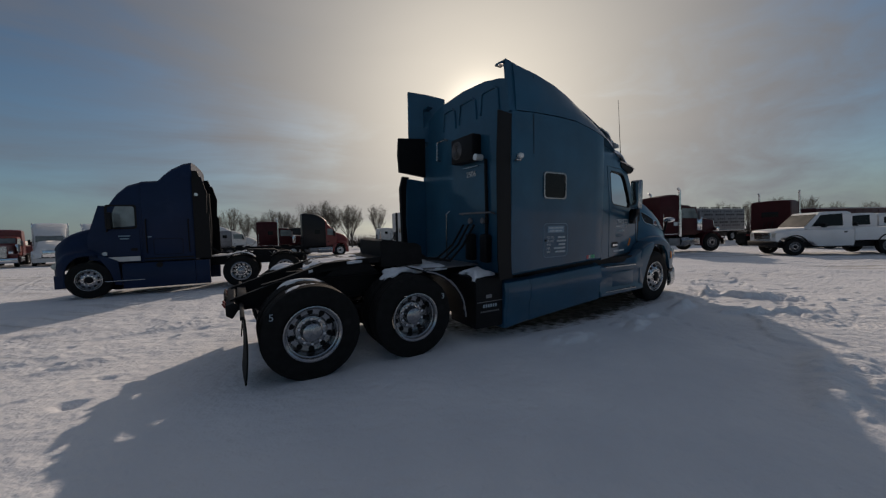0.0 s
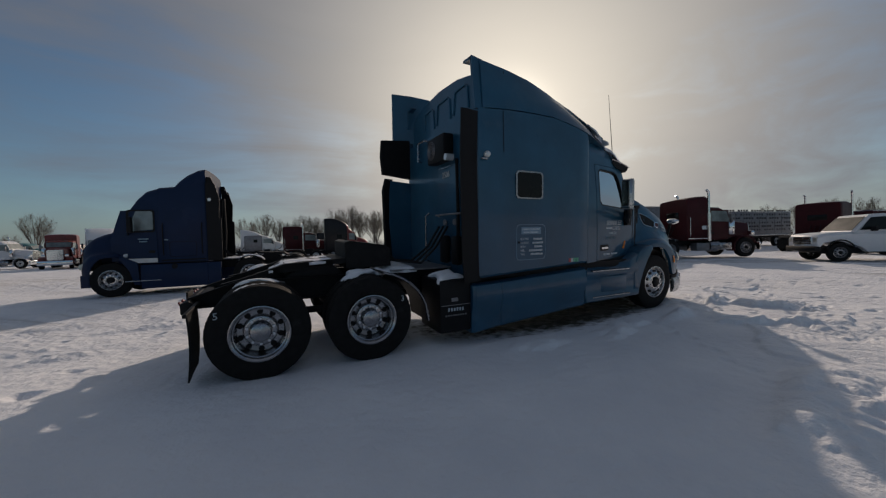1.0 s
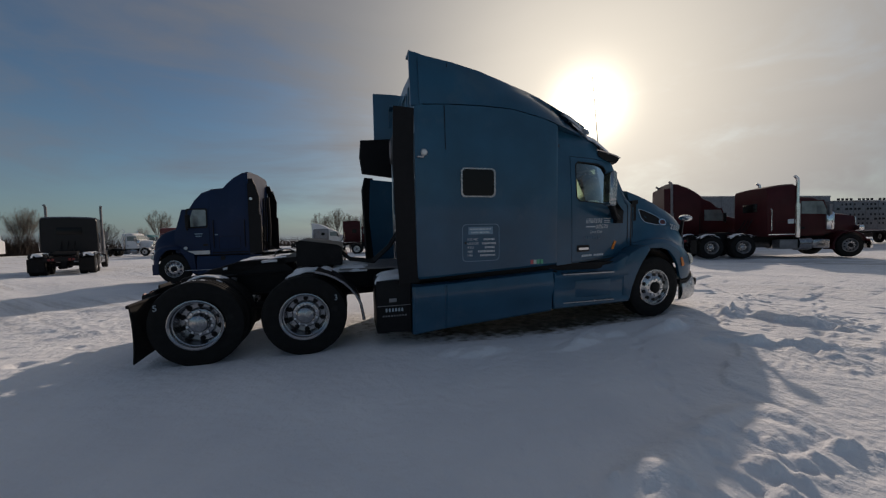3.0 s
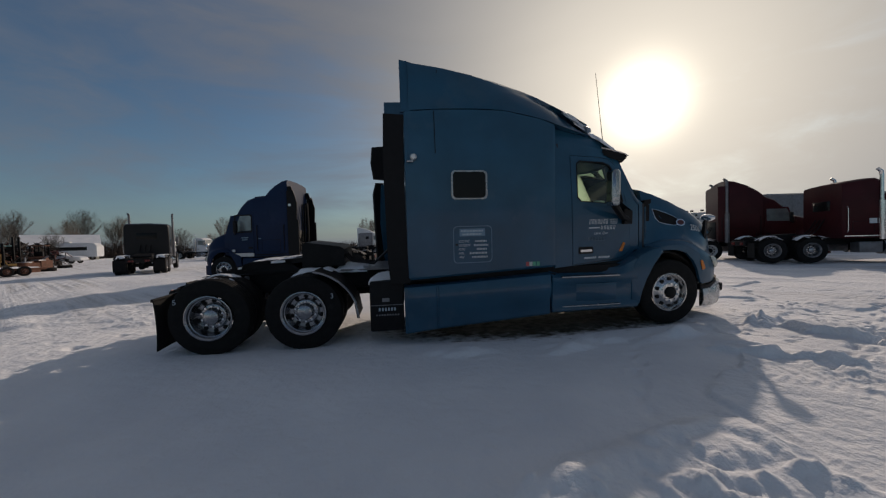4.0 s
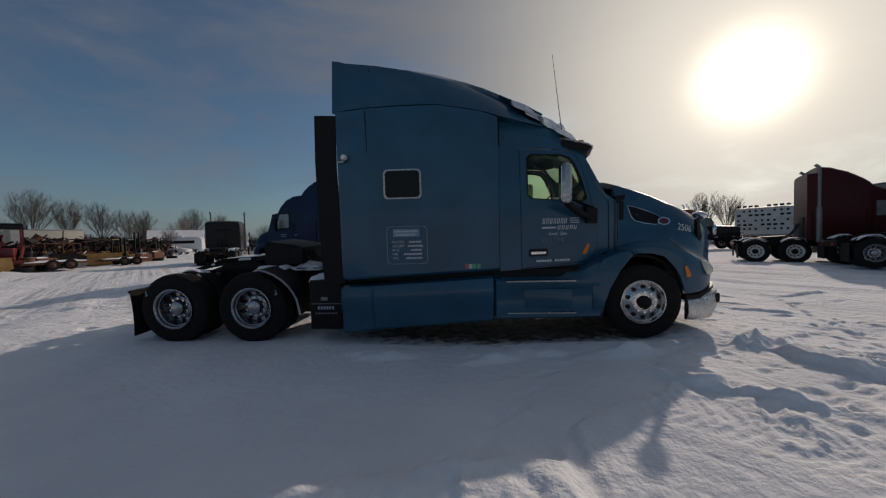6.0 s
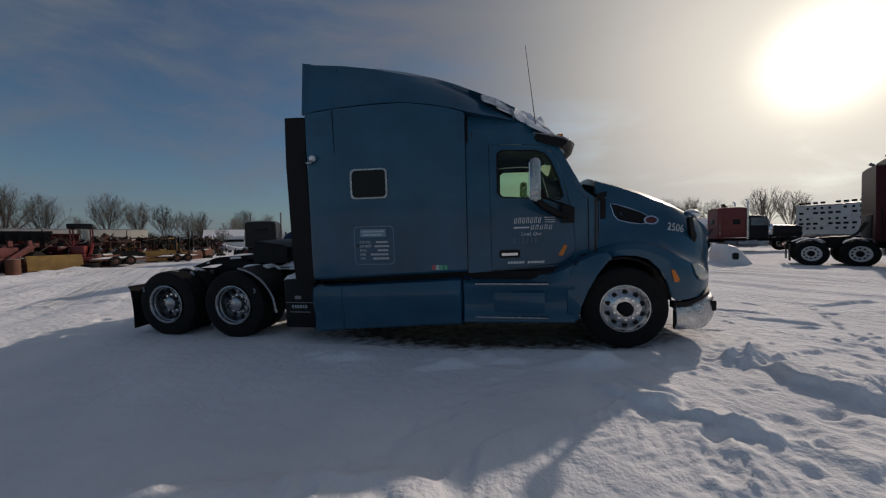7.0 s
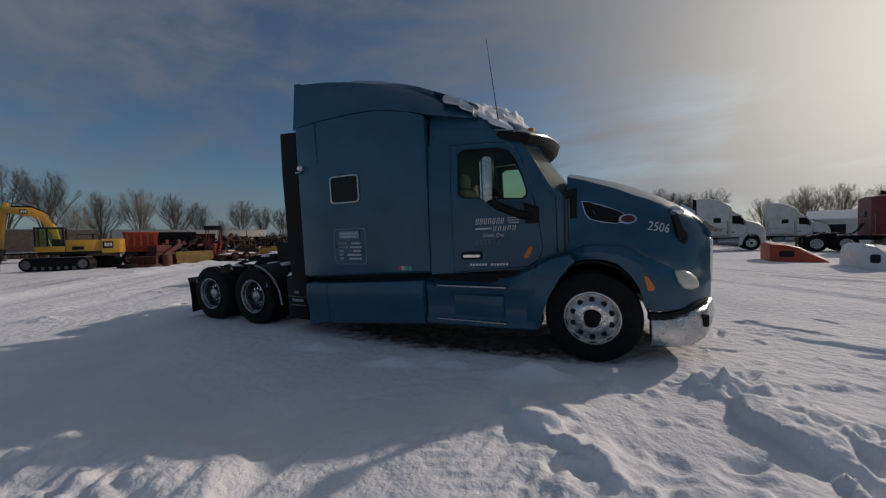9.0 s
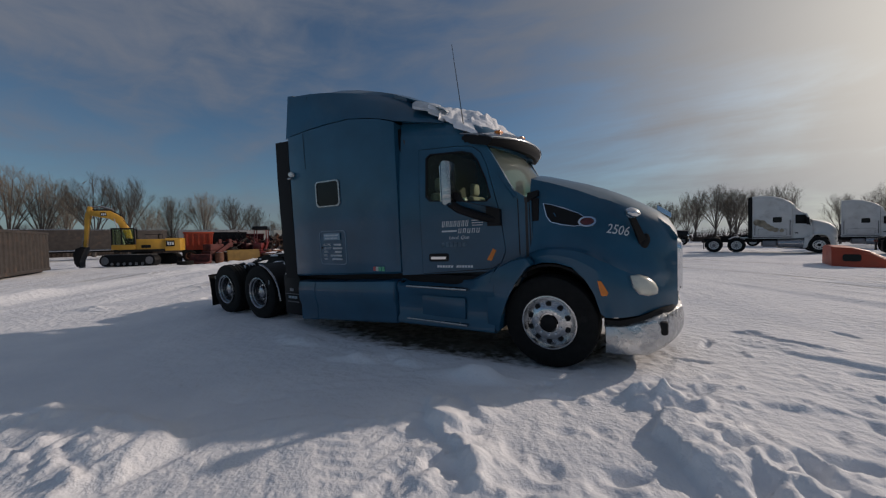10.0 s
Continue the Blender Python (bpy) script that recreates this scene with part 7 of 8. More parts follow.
def pickup(label, origin, heading, cap=False):
    x, y = origin
    t = thing("pickup_truck", pose(x, y, gz(x, y) + 0.02, 0, 0, heading), label, "pickup truck", "pickups")
    for wx in (0.0, 3.6):
        for s in (-1, 1):
            wheel(t, wx, s * 0.82, 0.40, s, "front", "steel", radius=0.40, width=0.27, hub="plastic")
    def sec(a, w, z0, z1, top):
        return [(a, -w + 0.05, z0), (a, -w, z0 + 0.08), (a, -w, z1 - 0.12), (a, -w + top, z1), (a, w - top, z1), (a, w, z1 - 0.12), (a, w, z0 + 0.08), (a, w - 0.05, z0)]
    part("front_body", loft([sec(a, w, z0, z1, 0.12) for a, w, z0, z1 in ((1.35, 0.98, 0.42, 1.26), (2.7, 0.98, 0.42, 1.28), (2.9, 0.97, 0.62, 1.29), (3.6, 0.96, 0.90, 1.27), (4.15, 0.95, 0.82, 1.22), (4.32, 0.93, 0.55, 1.17), (4.37, 0.90, 0.58, 1.12))]), "white", t)
    part("cabin", loft([sec(a, w, 1.15, z1, 0.10) for a, w, z1 in ((1.38, 0.90, 1.94), (1.5, 0.88, 2.0), (2.3, 0.87, 2.01), (2.55, 0.87, 1.98), (2.62, 0.88, 1.92), (3.2, 0.93, 1.27))]), "white", t)
    part("windscreen", loft([[(2.66, k * 0.76, 1.905), (3.16, k * 0.84, 1.345)] for k in (-1, -0.5, 0, 0.5, 1)], closed=False), "dark_glass", t)
    bed = box(-1.15, 1.32, -0.98, -0.90, 0.66, 1.22, 0.02)
    add_box(bed, -1.15, 1.32, 0.90, 0.98, 0.66, 1.22, 0.02), add_box(bed, -1.15, -1.08, -0.9, 0.9, 0.6, 1.22, 0.01), add_box(bed, 1.26, 1.32, -0.9, 0.9, 0.6, 1.22), add_box(bed, -1.1, 1.3, -0.9, 0.9, 0.66, 0.72)
    part("load_bed", bed, "white", t)
    for s in (-1, 1):
        part("pane", panel([(1.75, 1.34), (2.96, 1.34), (2.58, 1.86), (1.75, 1.90)], [], lambda a, b, d, s=s: (a, s * (0.945 - 0.09 * (b - 1.2) + d), b), 0.006), "dark_glass", t)
        part("wheel_arch", loft([[(r * math.cos(c), q, r * math.sin(c)) for r, q in ((0.46, -0.02), (0.51, -0.02), (0.51, 0.02), (0.46, 0.02))] for c in (radians(15 + 15 * k) for k in range(11))]), "plastic", t, at=Matrix.Translation((0, s * 0.97, 0.45)))
        part("wheel_arch", loft([[(r * math.cos(c), q, r * math.sin(c)) for r, q in ((0.46, -0.02), (0.51, -0.02), (0.51, 0.02), (0.46, 0.02))] for c in (radians(15 + 15 * k) for k in range(11))]), "plastic", t, at=Matrix.Translation((3.6, s * 0.95, 0.45)))
        part("door_handle", box(1.62, 1.74, s * 0.975, s * 1.0, 1.02, 1.08, 0.01), "plastic", t)
        part("wing_mirror", box(2.55, 2.66, s * 0.98, s * 1.22, 1.28, 1.48, 0.03), "plastic", t)
        part("headlamp", box(4.22, 4.37, s * 0.62, s * 0.9, 0.84, 1.08, 0.03), "lens", t)
    part("grille", box(4.3, 4.40, -0.58, 0.58, 0.74, 1.10, 0.02), "chrome", t)
    for z in (0.80, 0.89, 0.98, 1.06):
        part("grille_bar", box(4.39, 4.41, -0.55, 0.55, z - 0.02, z + 0.02), "plastic", t)
    part("bumper", box(4.30, 4.48, -0.95, 0.95, 0.45, 0.68, 0.04), "plastic", t)
    part("under_body", box(-1.0, 4.1, -0.7, 0.7, 0.35, 0.6), "black", t)
    if cap:
        part("bed_cap", loft([sec(a, 0.93, 1.22, z1, 0.14) for a, z1 in ((-1.15, 1.85), (-1.0, 1.93), (1.2, 1.97), (1.32, 1.9))]), "white", t)
        for s in (-1, 1):
            part("cap_window", box(-0.9, 1.1, s * 0.925, s * 0.938, 1.4, 1.75, 0.01), "dark_glass", t)
    return t


pickup("white pickup truck with a dark bumper, parked on snow", (24.6, -1.2), 138)
pickup("white pickup truck with a canopy over its bed", (31.6, -0.9), 140, True)


# ---- machines and scrap along the far side ----
def excavator():
    t = thing("excavator", pose(-25.4, 5.1, gz(-25.4, 5.1) + 0.02, 0, 0, 243) @ Matrix.Scale(0.9, 4), "yellow tracked excavator with its bucket resting on the ground", "excavator")
    under, reach = pose(0, 0, 0, 0, 0, -31), Matrix.Diagonal((0.58, 1, 1, 1))  # the tracks stand aslant below the turned house
    for s in (-1, 1):
        track = bmesh.new()
        outline = [(-1.75, 0.0), (1.75, 0.0)] + [(1.75 + 0.46 * math.cos(a), 0.46 + 0.46 * math.sin(a)) for a in (radians(-60 + 30 * k) for k in range(6))] + [(-1.75 - 0.46 * math.cos(a), 0.46 + 0.46 * math.sin(a)) for a in (radians(90 - 30 * k) for k in range(6))]
        add_prism(track, outline, s * 0.85, s * 1.45, 0.02)
        tr = part("track", track, "black", t, at=under)
        for k in range(22):
            part("track_shoe", box(-1.9 + 0.18 * k, -1.78 + 0.18 * k, s * 0.84, s * 1.46, 0.915, 0.945), "steel", tr)
        for x in (-1.75, 1.75):
            part("sprocket", cyl((x, s * 1.44, 0.46), (x, s * 1.48, 0.46), 0.30, 18), "steel", tr)
        for k in range(6):
            part("track_roller", cyl((-1.2 + 0.48 * k, s * 1.44, 0.2), (-1.2 + 0.48 * k, s * 1.47, 0.2), 0.12, 12), "steel", tr)
    part("slew_ring", cyl((0, 0, 0.75), (0, 0, 1.12), 0.7, 24), "black", t)
    part("deck", box(-1.7, 1.5, -1.35, 1.35, 1.1, 1.32, 0.04), "black", t)
    part("counterweight", loft([[(x, y, z) for y, z in ((-1.35 + b, 1.15), (-1.38 + b, 1.5), (-1.36 + b, 2.1), (-1.2, 2.18), (1.2, 2.18), (1.36 - b, 2.1), (1.38 - b, 1.5), (1.35 - b, 1.15))] for x, b in ((-2.75, 0.35), (-2.62, 0.1), (-2.3, 0.0), (-1.65, 0.0))]), "yellow", t)
    part("engine_cover", box(-1.66, 0.16, -1.32, 1.32, 1.20, 2.12, 0.05), "yellow", t)
    for s in (-1, 1):
        part("side_vent", box(-0.75, -0.15, s * 1.32, s * 1.335, 1.42, 1.66, 0.01), "plastic", t)
        badge = part("maker_panel", box(-2.28, -1.72, s * 1.365, s * 1.392, 1.5, 1.98), "plastic", t, "black square with pale maker's marks")
        for k in range(3):
            part("mark_bar", box(-2.22 + 0.15 * k, -2.11 + 0.15 * k, s * 1.39, s * 1.398, 1.62, 1.88), "lettering", badge)
    cab = part("operator_cab", loft([[(x, y, z) for x, y in ((0.2, 0.42), (1.55, 0.42), (1.62, 0.6), (1.62, 1.3), (1.5, 1.36), (0.2, 1.36))] for z in (1.32, 1.7)]), "yellow", t)
    posts = bmesh.new()
    for x, y in ((0.24, 0.46), (0.24, 1.32), (1.0, 1.32), (1.56, 0.46), (1.56, 1.30)):
        add_box(posts, x - 0.04, x + 0.04, y - 0.04, y + 0.04, 1.7, 2.95)
    add_box(posts, 0.2, 1.62, 0.4, 1.38, 2.92, 3.02, 0.03)
    part("cab_frame", posts, "plastic", cab)
    for a in ((0.28, 0.96, 1.34, 1.35), (1.04, 1.52, 1.34, 1.35)):
        part("pane", box(a[0], a[1], a[2], a[3], 1.72, 2.9), "glass", cab)
    part("operator_seat", box(0.4, 0.85, 0.65, 1.1, 1.4, 2.2, 0.06), "plastic", cab)
    boom = [(0.9, 1.55), (1.25, 1.35), (1.7, 2.6), (2.4, 3.45), (3.3, 3.85), (4.6, 3.95), (5.35, 4.05), (5.35, 4.35), (4.6, 4.4), (3.2, 4.42), (2.1, 4.0), (1.3, 3.0)]
    part("boom", prism(boom, -0.28, 0.28, 0.04), "yellow", t, at=reach)
    part("stick", prism([(5.0, 4.7), (5.35, 4.75), (5.7, 4.0), (5.95, 1.5), (5.7, 1.45), (5.3, 3.6), (5.0, 4.3)], -0.2, 0.2, 0.03), "yellow", t, at=reach)
    bucket = [(5.6, 1.55), (6.0, 1.62), (6.5, 1.48), (6.78, 1.05), (6.72, 0.42), (6.5, 0.12), (6.2, 0.08), (6.22, 0.5), (5.95, 0.95)]
    part("bucket", prism(bucket, -0.62, 0.62, 0.02), "black", t, "worn dark steel digging bucket", at=reach)
    for k in range(5):
        part("bucket_tooth", prism([(6.2, 0.10), (6.34, 0.10), (6.24, -0.06)], -0.58 + 0.27 * k, -0.46 + 0.27 * k), "steel", t, at=reach)
    for s in (-1, 1):
        part("boom_cylinder", add_cyl(cyl((1.6, s * 0.38, 1.4), (2.3, s * 0.38, 2.8), 0.09, 12), (2.3, s * 0.38, 2.8), (2.75, s * 0.38, 3.8), 0.05, 12), "steel", t, at=reach)
    part("stick_cylinder", add_cyl(cyl((2.9, 0, 4.5), (4.2, 0, 4.75), 0.09, 12), (4.2, 0, 4.75), (5.1, 0, 4.7), 0.05, 12), "steel", t, at=reach)
    for s in (-1, 1):
        plate = part("boom_panel", box(3.5, 4.1, s * 0.28, s * 0.292, 4.0, 4.28), "plastic", t, "dark panel with pale maker's marks", at=reach)
        for k in range(3):
            part("mark_bar", box(3.56 + 0.17 * k, 3.68 + 0.17 * k, s * 0.29, s * 0.298, 4.06, 4.22), "lettering", plate)
        part("boom_pipe", tube([(1.5, s * 0.2, 3.3), (2.2, s * 0.2, 4.12), (3.3, s * 0.2, 4.5), (4.9, s * 0.2, 4.48)], 0.035, 6), "black", t, at=reach)
    part("bucket_cylinder", cyl((5.45, 0, 3.9), (6.15, 0, 1.6), 0.07, 12), "steel", t, at=reach)
    part("exhaust", tube([(-1.0, -0.5, 2.05), (-1.0, -0.5, 2.5), (-1.15, -0.5, 2.6)], 0.06), "black", t)
    part("handrail", tube([(-1.5, 1.2, 2.06), (-1.5, 1.2, 2.5), (-0.4, 1.2, 2.5), (-0.4, 1.2, 2.06)], 0.025), "black", t)


excavator()


def skip_container():
    t = thing("waste_container", pose(-18.1, -2.5, gz(-20, -2), 0, 0, 156), "weathered brown ribbed steel waste container on snow", "container")
    part("shell", prism([(0, 0.12), (6.6, 0.12), (6.6, 2.3), (0, 2.3)], 0.0, 0.08), "skip_brown", t)
    part("shell_back", box(0, 6.6, 2.3, 2.38, 0.12, 2.3), "skip_brown", t)
    part("end_wall", box(0, 0.08, 0.08, 2.3, 0.12, 2.3), "skip_brown", t)
    part("end_wall", box(6.52, 6.6, 0.08, 2.3, 0.12, 2.3), "skip_brown", t)
    part("floor_plate", box(0.08, 6.52, 0.08, 2.3, 0.12, 0.2), "skip_brown", t)
    part("top_rail", box(-0.03, 6.63, -0.07, 0.1, 2.2, 2.34, 0.02), "skip_brown", t)
    part("bottom_rail", box(-0.03, 6.63, -0.07, 0.1, 0.08, 0.26, 0.02), "skip_brown", t)
    for k in range(14):
        part("rib", prism([(0.12 + 0.48 * k, -0.06), (0.26 + 0.48 * k, -0.06), (0.30 + 0.48 * k, 0.0), (0.08 + 0.48 * k, 0.0)], 0.26, 2.2, axis="z"), "skip_brown", t)
    for x in (0.6, 5.9):
        part("roller", cyl((x, 0.1, 0.1), (x, 0.5, 0.1), 0.1, 12), "rust", t)


skip_container()


def dump_body(label, paint, origin, heading, L, W, z0, z1):
    x, y = origin
    t = thing("dump_body", pose(x, y, gz(x, y), 0, 0, heading), label, "truck body")
    part("hopper", loft([[(a, b, z) for a, b in ((-L / 2 * k, -W / 2 * k), (L / 2 * k, -W / 2 * k), (L / 2 * k, W / 2 * k), (-L / 2 * k, W / 2 * k))] for z, k in ((z0, 0.86), (z0 + 0.5, 0.97), (z1 - 0.2, 1.0), (z1, 1.0))]), paint, t)
    part("rim", add_box(box(-L / 2 - 0.06, L / 2 + 0.06, -W / 2 - 0.06, -W / 2 + 0.08, z1 - 0.16, z1 + 0.02, 0.02), -L / 2 - 0.06, L / 2 + 0.06, W / 2 - 0.08, W / 2 + 0.06, z1 - 0.16, z1 + 0.02, 0.02), paint, t)
    for k in range(5):
        part("rib", box(-L / 2 + L * (k + 0.5) / 5 - 0.05, -L / 2 + L * (k + 0.5) / 5 + 0.05, -W / 2 - 0.07, -W / 2 + 0.05, z0 + 0.4, z1 - 0.1), paint, t)
    part("under_frame", box(-L / 2, L / 2, -0.5, 0.5, z0 - 0.35, z0, 0.02), "black", t)
    for a in (-L / 3, L / 3):
        for s in (-1, 1):
            wheel(t, a, s * 0.75, 0.5, s, "rear", "rust", hub="rust")
    return t


dump_body("orange-red tipper body on an old chassis", "orange_red", (-26.9, 9.5), 65, 2.0, 2.0, 1.0, 2.5)
dump_body("black scrap bin on a chassis", "jet", (-30.2, 13.6), 65, 3.0, 2.2, 1.0, 2.7)
dump_body("dark red scrap hopper", "maroon", (-33.0, 17.0), 65, 3.2, 2.2, 1.0, 2.6)


def lift_truck(label, paint, origin, heading, mast=2.3):
    x, y = origin
    t = thing("forklift", pose(x, y, gz(x, y), 0, 0, heading), label, "forklift", "old lift trucks")
    for wx, r in ((0.0, 0.36), (1.5, 0.45)):
        for s in (-1, 1):
            wheel(t, wx, s * 0.5, r, s, "front", "steel", radius=r, width=0.3, hub="plastic")
    part("body", loft([[(a, b, c) for b, c in ((-0.5, 0.35), (-0.52, z), (0.52, z), (0.5, 0.35))] for a, z in ((-0.45, 1.0), (-0.3, 1.15), (0.5, 1.15), (0.8, 0.85), (1.5, 0.8))]), paint, t)
    for a, b in ((0.0, -0.46), (0.0, 0.46), (1.25, -0.46), (1.25, 0.46)):
        part("guard_post", box(a - 0.04, a + 0.04, b - 0.04, b + 0.04, 0.85, 2.1), "black", t)
    part("guard_roof", box(-0.1, 1.35, -0.52, 0.52, 2.1, 2.18, 0.02), paint, t)
    part("seat", box(0.25, 0.7, -0.25, 0.25, 1.15, 1.6, 0.05), "plastic", t)
    for s in (-1, 1):
        part("mast_rail", box(1.75, 1.88, s * 0.3 - 0.05, s * 0.3 + 0.05, 0.1, mast, 0.01), "black", t)
        part("fork", box(1.9, 2.9, s * 0.28 - 0.06, s * 0.28 + 0.06, 0.08, 0.14), "steel", t)
    part("carriage", box(1.86, 1.94, -0.5, 0.5, 0.2, 0.7), "black", t)
    return t


lift_truck("old yellow forklift in the scrap row", "old_yellow", (-28.2, 22.0), 20)
lift_truck("old orange forklift in the scrap row", "scrap_red", (-27.2, 20.0), 160)
lift_truck("weathered green forklift in the scrap row", "teal", (-32.3, 27.6), 10, 2.9)
lift_truck("rusty forklift without paint", "rust", (-31.0, 30.2), 120, 2.4)
lift_truck("dull red forklift beside the sheds", "maroon", (-34.5, 31.0), 200, 2.6)


def farm_loader(label, paint, origin, heading, high_seat=False):
    x, y = origin
    t = thing("loader", pose(x, y, gz(x, y), 0, 0, heading), label, "loader", "old loaders")
    for wx, r in ((0.0, 0.62), (1.9, 0.42)):
        for s in (-1, 1):
            wheel(t, wx, s * 0.7, r, s, "front", "rust", radius=r, width=0.3, hub="rust")
    part("chassis", box(-0.5, 2.3, -0.35, 0.35, 0.55, 0.95, 0.04), paint, t)
    part("bonnet", box(0.6, 2.2, -0.33, 0.33, 0.95, 1.5, 0.06), paint, t)
    for s in (-1, 1):
        part("lift_arm", prism([(-0.3, 1.5), (0.1, 1.65), (2.6, 0.5), (3.0, 0.15), (2.8, 0.05), (2.4, 0.3), (0.0, 1.3)], s * 0.52 - 0.05, s * 0.52 + 0.05, 0.01), paint, t)
        part("tower", prism([(-0.35, 0.8), (0.2, 0.8), (0.15, 1.9), (-0.15, 1.9)], s * 0.44 - 0.05, s * 0.44 + 0.05, 0.01), paint, t)
        part("ram", cyl((0.3, s * 0.5, 0.8), (1.6, s * 0.5, 0.95), 0.05, 8), "steel", t)
    part("bucket", prism([(2.8, 0.05), (3.5, 0.02), (3.55, 0.08), (3.0, 0.2), (2.95, 0.7), (2.8, 0.75)], -0.8, 0.8, 0.01), paint, t)
    part("seat", box(-0.4, 0.1, -0.25, 0.25, 1.1, 1.65, 0.05), "plastic", t)
    if high_seat:
        for a, b in ((-0.6, -0.5), (-0.6, 0.5), (0.6, -0.5), (0.6, 0.5)):
            part("canopy_post", box(a - 0.04, a + 0.04, b - 0.04, b + 0.04, 0.9, 2.7), paint, t)
        part("canopy", box(-0.8, 0.8, -0.65, 0.65, 2.7, 3.05, 0.08), "jet", t)
    return t


farm_loader("rusty red front loader in the scrap row", "scrap_red", (-24.0, 10.2), 300)
farm_loader("red loader with a black canopy", "red", (-25.0, 14.0), 320, True)
farm_loader("dark red loader frame beside the skips", "maroon", (-26.2, 11.9), 10)
farm_loader("yellow loader in the scrap row", "old_yellow", (-29.5, 24.6), 330)


def cage_buggy():
    t = thing("roller_machine", pose(-25.2, 16.8, gz(-25.2, 16.8), 0, 0, 70), "black caged yard machine with an open roll frame", "machine")
    part("body", loft([[(a, b, c) for b, c in ((-0.6, 0.4), (-0.65, z), (0.65, z), (0.6, 0.4))] for a, z in ((-1.1, 0.9), (-0.4, 1.05), (0.6, 1.05), (1.2, 0.8))]), "black", t)
    for a in (-0.9, 0.0, 0.9):
        for s in (-1, 1):
            part("cage_post", cyl((a, s * 0.6, 0.9), (a, s * 0.55, 1.75), 0.035, 8), "rust", t)
    part("cage_top", add_tube(add_tube(tube([(-0.95, -0.55, 1.75), (0.95, -0.55, 1.75)], 0.035), [(-0.95, 0.55, 1.75), (0.95, 0.55, 1.75)], 0.035), [(-0.95, -0.55, 1.75), (-0.95, 0.55, 1.75)], 0.035), "rust", t)
    for a in (-0.8, 0.85):
        part("drum", cyl((a, -0.62, 0.42), (a, 0.62, 0.42), 0.42, 24), "steel", t)


cage_buggy()


def flat_sled(label, origin, heading, L):
    x, y = origin
    t = thing("flat_trailer", pose(x, y, gz(x, y), 0, 0, heading), label, "trailer", "flat trailers")
    part("deck", box(0, L, -0.9, 0.9, 0.35, 0.5, 0.02), "rust", t)
    for a in (L * 0.4, L * 0.65):
        for s in (-1, 1):
            wheel(t, a, s * 0.95, 0.32, s, "front", "rust", radius=0.32, width=0.26, hub="rust")
    part("tongue", prism([(-1.2, -0.06), (0, -0.5), (0, 0.5), (-1.2, 0.06)], 0.36, 0.44, axis="z"), "rust", t)
    drift("load_snow", L / 2, 0, 0.5, L * 0.9, 1.6, 0.12, L, "snow on a flat trailer's deck", 0.5, 16, 10, None, t.matrix_basis.copy())


flat_sled("low flat trailer with snow on its deck", (-22.8, 12.6), 70, 3.2)
flat_sled("rusty flat trailer with snow on its deck", (-24.2, 18.6), 60, 3.0)


def blade(label, paint, origin, heading):
    x, y = origin
    t = thing("plough_blade", pose(x, y, gz(x, y), 0, 0, heading), label, "plough blade", "blades")
    part("mouldboard", loft([[(a, 0.25 * c * c, 0.1 + 0.9 * c) for c in (0, 0.3, 0.6, 1.0)] + [(a, 0.25 * c * c + 0.05, 0.1 + 0.9 * c) for c in (1.0, 0.6, 0.3, 0)] for a in (0, 0.8, 1.6, 2.4)]), paint, t)
    for a in (0.3, 1.2, 2.1):
        part("brace", prism([(0.05, 0.1), (0.9, 0.1), (0.25, 0.95)], a - 0.04, a + 0.04, axis="x"), paint, t)


blade("yellow plough blade standing in the snow", "old_yellow", (-22.6, 9.7), 75)
blade("rusty plough blade in the scrap row", "rust", (-25.6, 11.4), 75)
blade("yellow blade among the lift trucks", "old_yellow", (-25.9, 18.8), 60)

_rs = np.random.RandomState(11)
for k in range(16):  # loose scrap: tyres, drums and crates, half buried
    x, y = -22.6 - 0.55 * k + _rs.rand() * 2.5, 6.5 + 1.6 * k + _rs.rand() * 1.5
    if k % 3 == 0:
        ob = part("old_tyre", mesh_of("tyre_0.28_0.52", lambda: tyre_mesh(0.515, 0.28), "rubber"), None, None, at=pose(x, y, gz(x, y) + 0.12, 84 + 6 * _rs.rand(), 0, 180 * _rs.rand()))
        tagged(ob, "worn black tyre lying in the snow", "tyre", "old tyres")
    elif k % 3 == 1:
        d = thing("oil_drum", pose(x, y, gz(x, y) - 0.03, 0, 0, 0), "rusty oil drum standing in snow", "drum", "oil drums")
        part("shell", add_cyl(add_cyl(cyl((0, 0, 0), (0, 0, 0.88), 0.29, 20), (0, 0, 0.28), (0, 0, 0.31), 0.305, 20), (0, 0, 0.58), (0, 0, 0.61), 0.305, 20), "rust", d)
        part("lid", cyl((0, 0, 0.88), (0, 0, 0.90), 0.27, 20), "steel", d)
    else:
        d = thing("steel_crate", pose(x, y, gz(x, y) - 0.02, 0, 0, 90 * _rs.rand()), "rusty steel crate of scrap", "crate", "scrap crates")
        for a in (-0.5, 0.5):
            part("side", box(a - 0.03, a + 0.03, -0.6, 0.6, 0.05, 0.8), "rust", d)
            part("end", box(-0.5, 0.5, a * 1.16 - 0.03, a * 1.16 + 0.03, 0.05, 0.8), "rust", d)
        part("scrap", add_cyl(add_box(box(-0.4, 0.2, -0.4, 0.4, 0.3, 0.9, 0.05), -0.1, 0.4, -0.5, 0.1, 0.2, 0.7, 0.05), (-0.3, -0.3, 0.5), (0.4, 0.4, 1.2), 0.06, 8), "steel", d)


